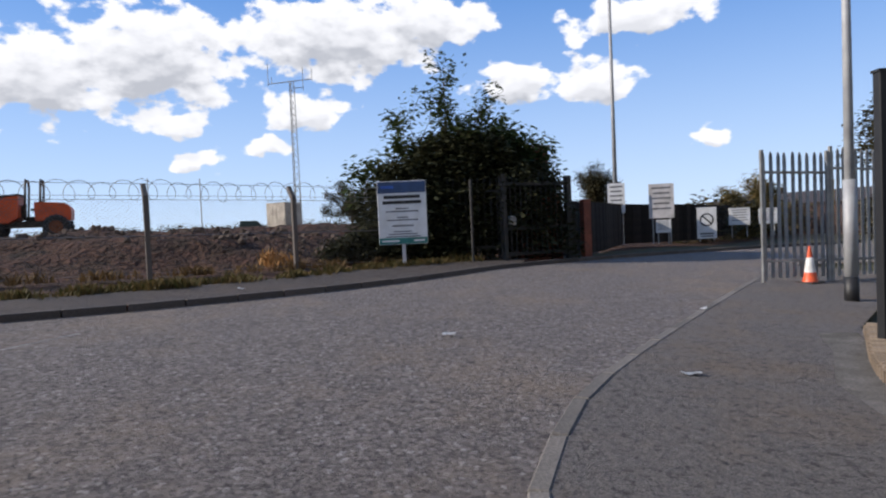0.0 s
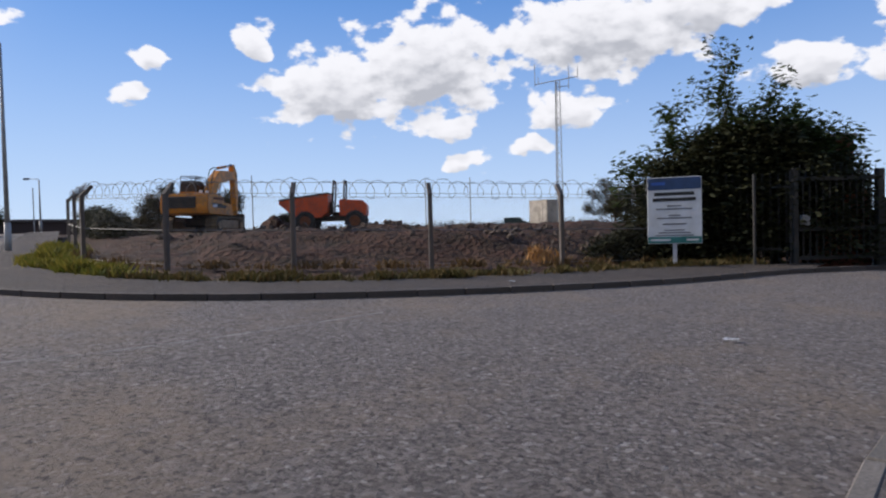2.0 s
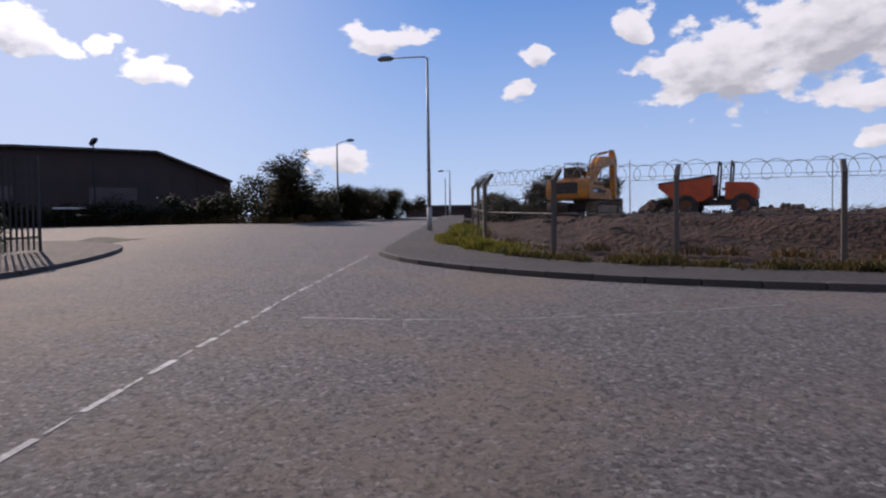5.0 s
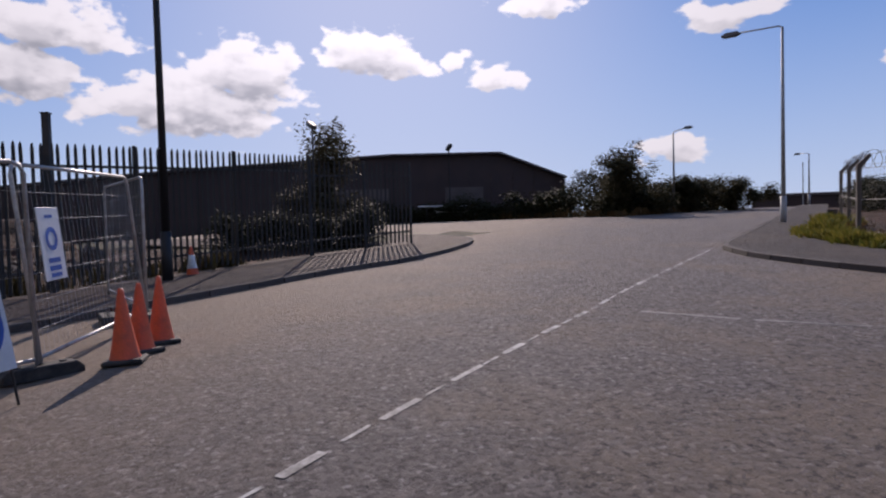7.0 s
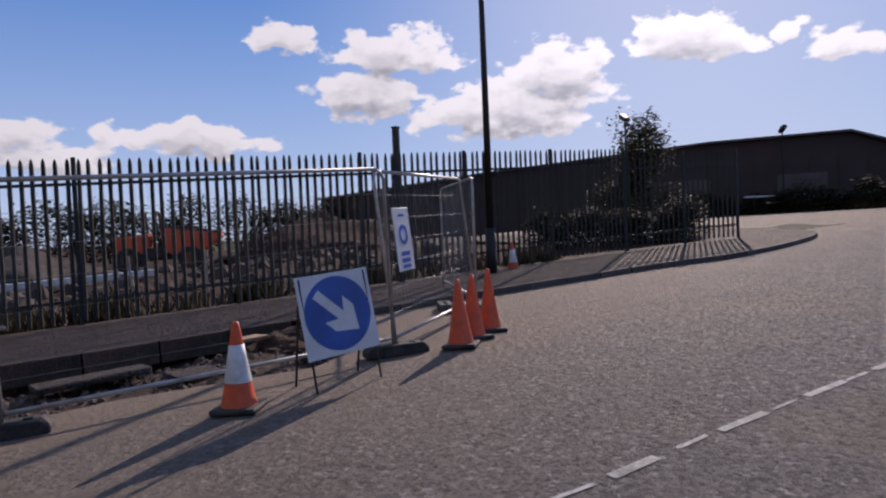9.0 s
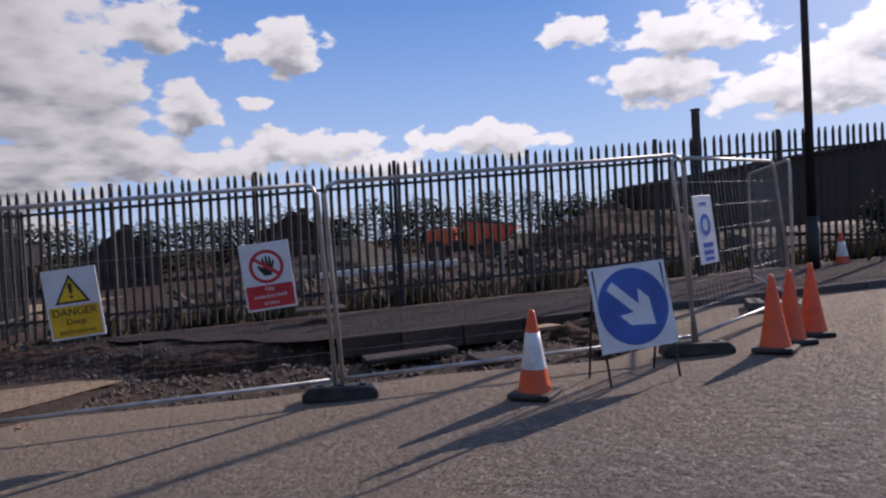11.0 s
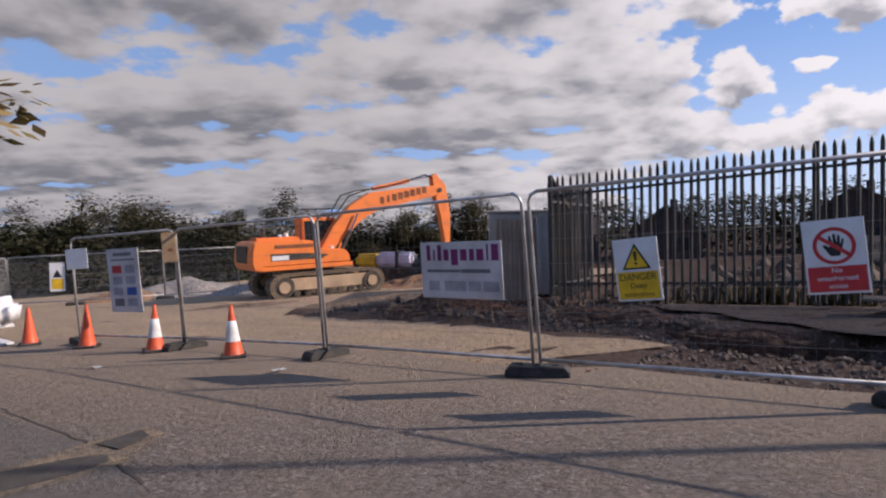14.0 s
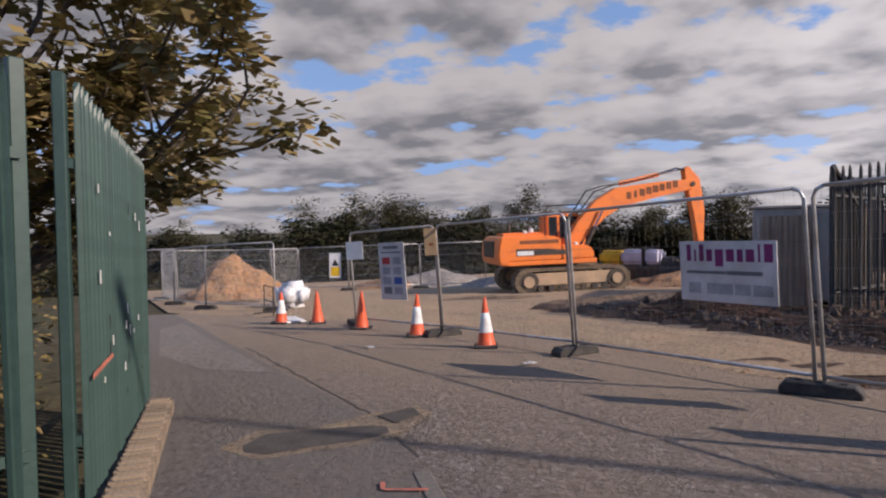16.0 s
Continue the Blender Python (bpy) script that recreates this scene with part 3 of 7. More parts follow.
# ---- ground, roads and footways ----
def axis_lines(lo, hi, fine_lo, fine_hi, step):
    out, v = [], fine_lo
    while v <= fine_hi + 1e-6:
        out.append(v)
        v += step
    left, right, s = [], [], step
    a, b = fine_lo, fine_hi
    while a > lo:
        s *= 1.35
        a -= s
        left.append(a)
    s = step
    while b < hi:
        s *= 1.35
        b += s
        right.append(b)
    return left[::-1] + out + right


def build_ground():
    xs, ys = axis_lines(-2500, 2500, -36, 24, 0.36), axis_lines(-2500, 2500, -32, 42, 0.36)
    verts = [(x, y, land(x, y)) for y in ys for x in xs]
    nx = len(xs)
    faces, kinds = [], []
    for j in range(len(ys) - 1):
        for i in range(nx - 1):
            faces.append((j * nx + i, j * nx + i + 1, (j + 1) * nx + i + 1, (j + 1) * nx + i))
            cx, cy = (xs[i] + xs[i + 1]) / 2, (ys[j] + ys[j + 1]) / 2
            u, v = UV(cx, cy)
            kind = 1
            if -90 < cx < 40 and 5 < cy < 110 and fence_side(cx, cy) > -2.2:
                kind = 0
            elif (-10.3 < v < -6.9 and -4.8 < u < 9.5) or (-13.5 < v < -9.9 and 0.9 < u < 15):
                kind = 2
            elif v < -13.4 and -16 < u < 40:
                kind = 0
            elif abs(cx) > 60 or abs(cy) > 60:
                kind = 1
            kinds.append(kind)
    me = bpy.data.meshes.new("ground")
    me.from_pydata(verts, [], faces)
    for m in (SOIL, FIELD, RUBBLE):
        me.materials.append(m)
    me.polygons.foreach_set("material_index", kinds)
    me.polygons.foreach_set("use_smooth", [True] * len(faces))
    me.update()
    tagged(new("ground", me), "bare brown soil and rough grass ground around the roads", "ground", kind="structure")


def sheet(name, outline, material, dz, label, category, cuts=6.0):
    """A paved area with the land's fall, on one outline."""
    bm = bmesh.new()
    bm.faces.new([bm.verts.new((x, y, 0)) for x, y in outline])
    for axis in (0, 1):
        lo, hi = min(p[axis] for p in outline), max(p[axis] for p in outline)
        k = math.ceil(lo / cuts) * cuts
        while k < hi:
            co, no = [0, 0, 0], [0, 0, 0]
            co[axis], no[axis] = k, 1
            bmesh.ops.bisect_plane(bm, geom=list(bm.verts) + list(bm.edges) + list(bm.faces), plane_co=co, plane_no=no, dist=1e-5)
            k += cuts
    bmesh.ops.triangulate(bm, faces=list(bm.faces))
    for v in bm.verts:
        v.co.z = G(v.co.x, v.co.y) + dz
    for f in bm.faces:
        if f.normal.z < 0:
            f.normal_flip()
    me = bpy.data.meshes.new(name)
    bm.normal_update()
    for f in bm.faces:
        if f.normal.z < 0:
            f.normal_flip()
    bm.to_mesh(me)
    bm.free()
    me.materials.append(material)
    return tagged(new(name, me), label, category, kind="structure")


def curve_through(pts, step):
    """Points every step metres along a smooth line."""
    pts = [Vector((*p, 0)) for p in pts]
    ext = [2 * pts[0] - pts[1]] + pts + [2 * pts[-1] - pts[-2]]
    fine = []
    for i in range(1, len(ext) - 2):
        p0, p1, p2, p3 = ext[i - 1:i + 3]
        for k in range(24):
            t = k / 24
            fine.append(0.5 * ((2 * p1) + (p2 - p0) * t + (2 * p0 - 5 * p1 + 4 * p2 - p3) * t * t + (3 * p1 - p0 - 3 * p2 + p3) * t ** 3))
    fine.append(pts[-1])
    out, need = [fine[0]], step
    for a, b in zip(fine, fine[1:]):
        d = (b - a).length
        while d >= need:
            a = a + (b - a) * (need / d)
            out.append(a)
            d, need = (b - a).length, step
        need -= d
    return [(p.x, p.y) for p in out]


build_ground()
NORTH_KERB = [W(-62, -2.6), W(-40, -2.6), (-24.1, 14.1), (-19.0, 10.3), (-16.0, 8.15), (-14.4, 7.6), (-12.9, 7.45), (-11.0, 7.6), (-9.35, 8.0), (-7.5, 8.85), (-5.8, 9.95), (-4.2, 11.25), (-2.6, 12.75), (-1.2, 14.3), (0.05, 16.0), (1.4, 17.9), (3.5, 19.9), (5.9, 21.9), (12.9, 26.8), (24.0, 33.5)]
NEAR_KERB = [(9.5, 18.3), (6.9, 14.5), (5.0, 11.66), (3.0, 8.58), (1.8, 6.68), (1.11, 5.44), (0.77, 4.61), (0.53, 3.9), (0.42, 3.4), (0.34, 2.0), (0.36, 0.0), (0.62, -1.8), (1.15, -3.1), (1.77, -3.98), (2.75, -5.1), (3.85, -5.93), (5.95, -7.35), (9.5, -9.85), (13.0, -12.35), W(21, -2.2)]
SOUTH_KERB = [W(9.0, -10.0), W(4.0, -10.0), W(-3.5, -10.0), W(-8.0, -10.0), W(-11.5, -10.0), (-16.0, -0.4), (-18.4, 0.95), (-20.9, 1.95), (-23.0, 2.45), (-24.3, 2.45), (-26.2, 2.0), (-28.5, 0.2), (-33.0, -6.0), (-40.0, -16.0)]
north, near, south = curve_through(NORTH_KERB, 0.915), curve_through(NEAR_KERB, 0.915), curve_through(SOUTH_KERB, 0.915)
south_road = [p for p in south if UV(*p)[0] < -3.6]
outline = north + [(30.0, 25.0), (16.0, 20.0)] + near
lane_edge = [W(21, -7.2), W(12, -7.0), W(7.4, -7.35), W(5.2, -7.15), W(3.4, -7.4), W(1.4, -7.2), W(-0.4, -7.35), W(-2.2, -7.1), W(-3.0, -7.6), W(-3.3, -8.8)]
outline += lane_edge + south_road + [(-58.0, -14.0), (-57.5, 2.5), (-50.0, 8.8), (-41.5, 14.6), W(-62, -9.8)]
sheet("road", outline, ASPHALT, 0.0, "worn grey asphalt road with exposed chippings and dust", "road")
sheet("haul_road", [W(21.3, -2.2), W(12, -7.03), W(7.4, -7.2), W(5.2, -6.95), W(4.2, -7.05), W(4.4, -7.7), W(3.9, -8.3), W(3.4, -9.1), W(4.2, -9.45), W(5.3, -9.3), W(6.6, -9.8), W(8.2, -10.2), W(9.6, -10.7), W(11.0, -12.4), W(14.0, -14.6), W(15.5, -18.0), W(14.0, -22.0), W(12, -32), W(40, -32), W(40, -2.2)], HAUL, 0.004, "dusty brown haul road at the site entrance", "road")

VERGE = curve_through([W(-62, -0.6), W(-40, -0.6), (-23.0, 16.0), (-19.2, 12.2), (-16.6, 10.9), (-14.5, 10.2), (-11.7, 9.75), (-10.0, 10.05), (-7.75, 11.0), (-5.9, 12.4), (-4.2, 14.3), (-2.5, 16.3), (-0.6, 18.3), (1.2, 19.6), (3.2, 21.2)], 0.915)


def footway(name, front, back, label, dz=0.11, material=FOOTWAY):
    sheet(name, front + back[::-1], material, dz, label, "pavement")


ncut = [p for p in north if p[0] < 2.6]
footway("pavement_north", ncut, VERGE, "dark asphalt footway beside the wire fence", 0.11, DARK_FOOTWAY)
footway("pavement_south", [W(6.4, -13.45), W(5.3, -13.0), W(4.7, -12.4), W(3.7, -12.1), W(3.1, -11.3), W(2.3, -11.0), W(1.8, -10.35), W(1.3, -10.1)] + [p for p in south if UV(*p)[0] < 0.9], [W(-14.5, -13.6), (-22.0, -0.6), (-27.0, -8.0), (-39.0, -18.0)], "dark asphalt footway along the dark railings", 0.11, WORN_FOOTWAY)
near_back = [(10.5, 16.0), (9.9, 12.0), (6.6, 10.0), (5.3, 8.4), (3.9, 5.6), (3.6, 4.0), (3.3, -2.4), (3.55, -2.9), (5.4, -4.75), (11.2, -9.3), W(21.0, -0.9)]
footway("pavement_near", near, near_back, "patched dark asphalt footway with dusty edges", 0.02)


def kerb_run(points, name, label, width, up, material=None):
    """Kerbstones end to end, slightly uneven."""
    setting = tagged(new(name), label, "kerb", kind="structure")
    bm = boxed((0.895, width, 0.3), None, 0.012)
    me = None
    for i, (a, b) in enumerate(zip(points, points[1:])):
        ang = math.atan2(b[1] - a[1], b[0] - a[0])
        cx, cy = (a[0] + b[0]) / 2, (a[1] + b[1]) / 2
        slope = math.degrees(math.atan2(G(*b) - G(*a), math.hypot(b[0] - a[0], b[1] - a[1])))
        m = pose(cx, cy, G(cx, cy) + up - 0.15 + random.uniform(-0.006, 0.004), 0, -slope, math.degrees(ang) + random.uniform(-0.6, 0.6))
        if me is None:
            ob = part("kerbstone", bm, material or KERB, setting, m=m)
            me = ob.data
        else:
            shared("kerbstone", me, setting, m)
    return setting


kerb_run([p for p in north if -40 < p[0] < 20], "kerb_north", "weathered concrete kerb of the far footway", 0.14, 0.115, NORTH_KERB_MAT)
kerb_run([p for p in south if p[0] > -40 and UV(*p)[0] < -3.4], "kerb_south", "concrete kerb sweeping round the side road corner", 0.14, 0.115, NORTH_KERB_MAT)
kerb_run([p for p in south if -3.4 <= UV(*p)[0] < 1.4], "kerb_trench", "soil-stained kerb exposed above the dug-up lane", 0.14, 0.115, DIRTY_KERB)
kerb_run([p for p in near if -4.4 < p[1] < 17], "kerb_near", "worn flush concrete kerb", 0.13, 0.028, KERB_WORN)


def mark(name, a, b, width, parent, dz=0.006):
    """A painted bar on the road."""
    bm = bmesh.new()
    d = Vector((b[0] - a[0], b[1] - a[1], 0)).normalized()
    s = Vector((-d.y, d.x, 0)) * width / 2
    n = max(1, int(math.hypot(b[0] - a[0], b[1] - a[1]) / 1.0))
    rows = []
    for i in range(n + 1):
        k = i / n
        p = Vector((a[0] + (b[0] - a[0]) * k, a[1] + (b[1] - a[1]) * k, 0))
        j = 1 + random.uniform(-0.15, 0.15)
        rows.append([bm.verts.new(gp((p + q * j).x, (p + q * j).y, dz)) for q in (s, -s)])
    for r0, r1 in zip(rows, rows[1:]):
        bm.faces.new((r0[0], r0[1], r1[1], r1[0]))
    return part(name, bm, PAINT_WHITE, parent)


junction_line = tagged(new("junction_line"), "worn white dashed line across the junction mouth", "road marking", kind="structure")
pts = curve_through([(-2.2, -2.3), (-3.6, -1.2), (-4.4, -0.66), (-5.76, 0.29), (-6.9, 1.1), (-8.25, 2.1), (-9.7, 3.1), (-11.9, 4.75), (-15.9, 7.75)], 0.5)
for i in range(0, len(pts) - 1, 2):
    a, b = pts[i], pts[i + 1]
    k = random.uniform(0.75, 1.1)
    mark("dash", a, (a[0] + (b[0] - a[0]) * k, a[1] + (b[1] - a[1]) * k), 0.07, junction_line)
    mark("dash", (a[0] + (b[0] - a[0]) * 1.15, a[1] + (b[1] - a[1]) * 1.15), (a[0] + (b[0] - a[0]) * 1.75, a[1] + (b[1] - a[1]) * 1.75), 0.035, junction_line)
faint_line = tagged(new("faint_line"), "faint worn white line towards the gate road", "road marking", kind="structure")
for (a, b) in zip([(-8.0, 2.7), (-7.1, 3.65), (-6.35, 4.7), (-5.85, 5.75), (-5.3, 7.2)], [(-7.2, 3.55), (-6.45, 4.55), (-5.9, 5.65), (-5.35, 7.0), (-4.9, 8.4)]):
    mark("dash", a, b, 0.05, faint_line)


# ---- fences ----
def pale_mesh(h, w=0.07):
    """A W-section pale with a three-pointed head, as a folded plate."""
    bm = bmesh.new()
    sect = [(-0.5, 0.0), (-0.28, 0.022), (0.0, 0.005), (0.28, 0.022), (0.5, 0.0)]
    rings = []
    for z, k in ((0, 1), (h - 0.12, 1), (h - 0.05, 0.72), (h, 0.12)):
        front = [bm.verts.new((x * w * k, y, z)) for x, y in sect]
        back = [bm.verts.new((x * w * k, y + 0.005, z)) for x, y in reversed(sect)]
        rings.append(front + back)
    n = len(rings[0])
    for a, b in zip(rings, rings[1:]):
        for i in range(n):
            bm.faces.new((a[i], a[(i + 1) % n], b[(i + 1) % n], b[i]))
    bm.faces.new(rings[-1])
    return bm


def palisade(name, a, b, base, h, material, label, gap=0.165, post_gap=2.75, rails=(0.42, -0.44), lean=0.0, face=1, post_extra=0.03, width=0.07):
    """Steel palisade from a to b, pales on the face side."""
    a, b = Vector((*a, 0)), Vector((*b, 0))
    length = (b - a).length
    ang = math.degrees(math.atan2(b.y - a.y, b.x - a.x))
    fence = thing(name, pose(a.x, a.y, G(a.x, a.y) + base, 0, 0, ang), label, "fence")
    rise = (G(b.x, b.y) - G(a.x, a.y)) / length

    def z(s):
        return G(*(a + (b - a) * (s / length)).xy) - G(a.x, a.y)
    nposts = max(1, round(length / post_gap))
    post_me = rail_me = pale_me = None
    for i in range(nposts + 1):
        s = length * i / nposts
        m = pose(s, 0.05 * -face, z(s) - 0.1)
        if post_me is None:
            post_me = part("post", boxed((0.075, 0.06, h + 0.1 + post_extra), pose(0, 0, (h + 0.1 + post_extra) / 2), 0.006), material, fence, m=m).data
        else:
            shared("post", post_me, fence, m)
        if i:
            s0 = length * (i - 1) / nposts
            for r in rails:
                zz = r if r > 0 else h + r
                bm = bmesh.new()
                p, q = Vector((s0, -0.012 * face, z(s0) + zz)), Vector((s, -0.012 * face, z(s) + zz))
                mid, d = (p + q) / 2, q - p
                box(bm, (d.length, 0.03, 0.055), Matrix.Translation(mid) @ pose(0, 0, 0, 0, -math.degrees(math.atan2(d.z, d.x)), 0))
                part("rail", bm, material, fence)
    n = int(length / gap)
    for i in range(n):
        s = (i + 0.5) * length / n
        m = pose(s, 0.008 * face, z(s) + 0.06 + random.uniform(-0.012, 0.012), 0, random.gauss(0, 0.35) + lean, 0 if face > 0 else 180)
        if pale_me is None:
            pale_me = part("pale", pale_mesh(h - 0.06, width), material, fence, m=m).data
        else:
            shared("pale", pale_me, fence, m)
    return fence


# the dark railings behind the dug-up lane
palisade("palisade_fence", W(-13.8, -13.35), W(7.85, -13.35), 0.12, 2.88, STEEL_DARK, "tall dark steel palisade fence behind the footway")
palisade("palisade_fence", (-22.3, 0.3), W(-13.85, -13.35), 0.12, 2.75, STEEL_DARK, "dark palisade fence running on to the side road corner", gap=0.2)
palisade("palisade_fence", W(7.95, -13.5), W(8.5, -16.6), 0.05, 2.85, STEEL_DARK, "dark palisade fence turning into the site entrance", gap=0.15)
# the green fence beside the viewer, on its brick edging
palisade("palisade_fence", (3.2, -2.66), (5.36, -4.83), 0.15, 2.34, STEEL_GREEN, "scuffed green palisade fence beside the footway", gap=0.118, face=-1, width=0.082)
palisade("palisade_fence", (4.6, 6.6), (3.2, -2.4), 0.15, 2.36, STEEL_GREEN, "green palisade fence on a brick edging", gap=0.15, face=-1)
# the grey open gate by the entrance
palisade("palisade_gate", (6.65, 13.75), (8.2, 14.05), 0.05, 2.75, STEEL_GREY, "open galvanised grey palisade gate leaf", gap=0.17, post_gap=1.6, width=0.09)
palisade("palisade_fence", (8.3, 14.1), (12.6, 15.4), 0.05, 2.85, STEEL_GREY, "galvanised grey palisade fence beside the gate", gap=0.17, width=0.09)


def wire_fence_post(x, y, ang, label):
    """A cranked concrete post, the arm leaning outwards."""
    post = thing("fence_post", pose(x, y, G(x, y) - 0.05, 0, 0, ang), label, "fence post", "posts of the razor wire fence")
    bm = slab(bmesh.new(), [(-0.06, 0), (0.06, 0), (0.055, 2.02), (0.34, 2.36), (0.27, 2.43), (-0.055, 2.1)], -0.06, 0.06)
    part("shaft", bevelled(bm, 0.012), CONCRETE_POST, post)
    return post


for i, (x, y) in enumerate(FENCE_POSTS):
    (ax, ay), (bx, by) = FENCE_POSTS[max(0, i - 1)], FENCE_POSTS[min(len(FENCE_POSTS) - 1, i + 1)]
    d = math.degrees(math.atan2(by - ay, bx - ax))
    wire_fence_post(x, y, d + 90, "weathered cranked concrete fence post")


def razor_coil():
    """Loops of razor wire along the arms of the posts, on straining wires."""
    fence = thing("wire_fence", Matrix(), "rusty wire mesh fence topped with razor wire coils", "wire fence")
    coil = bmesh.new()
    for (ax, ay), (bx, by) in zip(FENCE_POSTS, FENCE_POSTS[1:]):
        a, b = gp(ax, ay, 2.22), gp(bx, by, 2.22)
        d = (b - a).normalized()
        side = Vector((-d.y, d.x, 0)) * 0.15
        n = int((b - a).length / 0.42)
        pts = []
        for k in range(n * 14 + 1):
            t = k / (n * 14)
            ang = 2 * math.pi * k / 14
            rr = 0.23 + 0.04 * math.sin(k * 0.13)
            sag = -0.05 * math.sin(math.pi * t)
            pts.append(a + (b - a) * t + side + Vector((0, 0, sag)) + rr * (math.cos(ang) * Vector((0, 0, 1)) + math.sin(ang) * (d * 0.85 + side * 1.5)))
        pipe(coil, pts, 0.009, 3)
        for zz, r in ((2.05, 0.006), (2.36, 0.006)):
            pipe(coil, [gp(ax, ay, zz) + side * (zz - 2.0) * 4, gp(bx, by, zz) + side * (zz - 2.0) * 4], r, 4)
    tagged(part("razor_wire", coil, WIRE, fence), kind="stuff")
    wires = bmesh.new()
    for (ax, ay), (bx, by) in zip(FENCE_POSTS, FENCE_POSTS[1:]):
        for zz in (0.12, 1.05, 1.95):
            pipe(wires, [gp(ax, ay, zz), gp(bx, by, zz)], 0.012 if zz == 1.05 else 0.006, 4)
        n = int(math.hypot(bx - ax, by - ay) / 0.11)
        for s in (1, -1):
            for k in range(-18, n):
                t0, t1 = k / n, (k + 18) / n
                z0, z1 = 0.12, 1.95
                if s < 0:
                    z0, z1 = z1, z0
                c0, c1 = max(t0, 0.0), min(t1, 1.0)
                za, zb = z0 + (z1 - z0) * (c0 - t0) / (t1 - t0), z0 + (z1 - z0) * (c1 - t0) / (t1 - t0)
                p, q = gp(ax + (bx - ax) * c0, ay + (by - ay) * c0, za), gp(ax + (bx - ax) * c1, ay + (by - ay) * c1, zb)
                w = 0.0022
                up = Vector((0, 0, w))
                wires.faces.new([wires.verts.new(v) for v in (p - up, q - up, q + up, p + up)])
    tagged(part("wire_mesh", wires, WIRE, fence), kind="stuff")


razor_coil()


# ---- plants ----
def leaf_cloud(bm, centre, radius, count, size, flatten=0.8, droop=0.3):
    """Single leaves round a twig end: small folded blades, none alike."""
    for _ in range(count):
        d = Vector([max(-1.5, min(1.5, random.gauss(0, k))) for k in (1, 1, flatten)])
        p = Vector(centre) + d * radius * 0.5
        a = random.uniform(0, 2 * math.pi)
        tip = Vector((math.cos(a), math.sin(a), random.uniform(-1.0, 0.5) * droop * 2)).normalized()
        side = tip.cross(Vector((random.gauss(0, 0.5), random.gauss(0, 0.5), 1))).normalized()
        s = size * random.uniform(0.6, 1.3)
        q = [p, p + tip * s * 0.5 + side * s * 0.24, p + tip * s, p + tip * s * 0.5 - side * s * 0.24]
        bm.faces.new([bm.verts.new(v) for v in q])


def branches(bm, start, end, r, depth, spread, tips, rng):
    """A limb that bends and forks; its ends are handed back for leaves."""
    a, b = Vector(start), Vector(end)
    d = (b - a)
    mid = (a + b) / 2 + Vector((rng.gauss(0, 1), rng.gauss(0, 1), rng.gauss(0, 0.5))) * d.length * 0.08
    pipe(bm, [a, mid, b], [r, r * 0.8, r * 0.6], 5)
    tips.append(((mid + b) / 2, depth))
    tips.append((b, depth))
    if depth:
        for _ in range(3 if depth > 1 else 2):
            n = (d.normalized() + Vector((rng.gauss(0, spread), rng.gauss(0, spread), rng.gauss(0.1, spread * 0.7)))).normalized()
            branches(bm, mid + (b - mid) * rng.uniform(0.2, 1.0), b + n * d.length * rng.uniform(0.45, 0.75), r * 0.55, depth - 1, spread, tips, rng)


def tree(name, x, y, z, limbs, label, leaf, category="tree", leaves=14, size=0.12, radius=0.4, trunk_r=0.1, depth=2, spread=0.5, seed=1, trunk_h=1.0, group=""):
    """limbs: where the main limbs reach to, in metres from the foot."""
    rng = random.Random(seed)
    random.seed(seed)
    t = thing(name, pose(x, y, z), label, category, group)
    wood, crown, tips = bmesh.new(), bmesh.new(), []
    top = Vector((0, 0, trunk_h))
    pipe(wood, [(0, 0, -0.2), (rng.gauss(0, 0.03), rng.gauss(0, 0.03), trunk_h * 0.5), top], [trunk_r * 1.3, trunk_r, trunk_r * 0.85], 8)
    for limb in limbs:
        branches(wood, top * rng.uniform(0.6, 1.0), Vector(limb) * 0.66 + top * 0.15, trunk_r * 0.55, depth, spread, tips, rng)
    for p, d in tips:
        leaf_cloud(crown, p, radius * rng.uniform(0.6, 1.25), max(2, int(leaves * rng.uniform(0.5, 1.4))), size)
    part("trunk", wood, BARK, t)
    part("crown", crown, leaf, t)
    return t


def dome_limbs(w, h, n, seed, lo=0.35):
    rng = random.Random(seed)
    out = []
    for _ in range(n):
        a, k = rng.uniform(0, 2 * math.pi), rng.uniform(0.15, 1.0)
        out.append((math.cos(a) * w * k, math.sin(a) * w * k, h * rng.uniform(lo, 1.0) * math.sqrt(max(0.15, 1.05 - k * k * 0.75))))
    return out


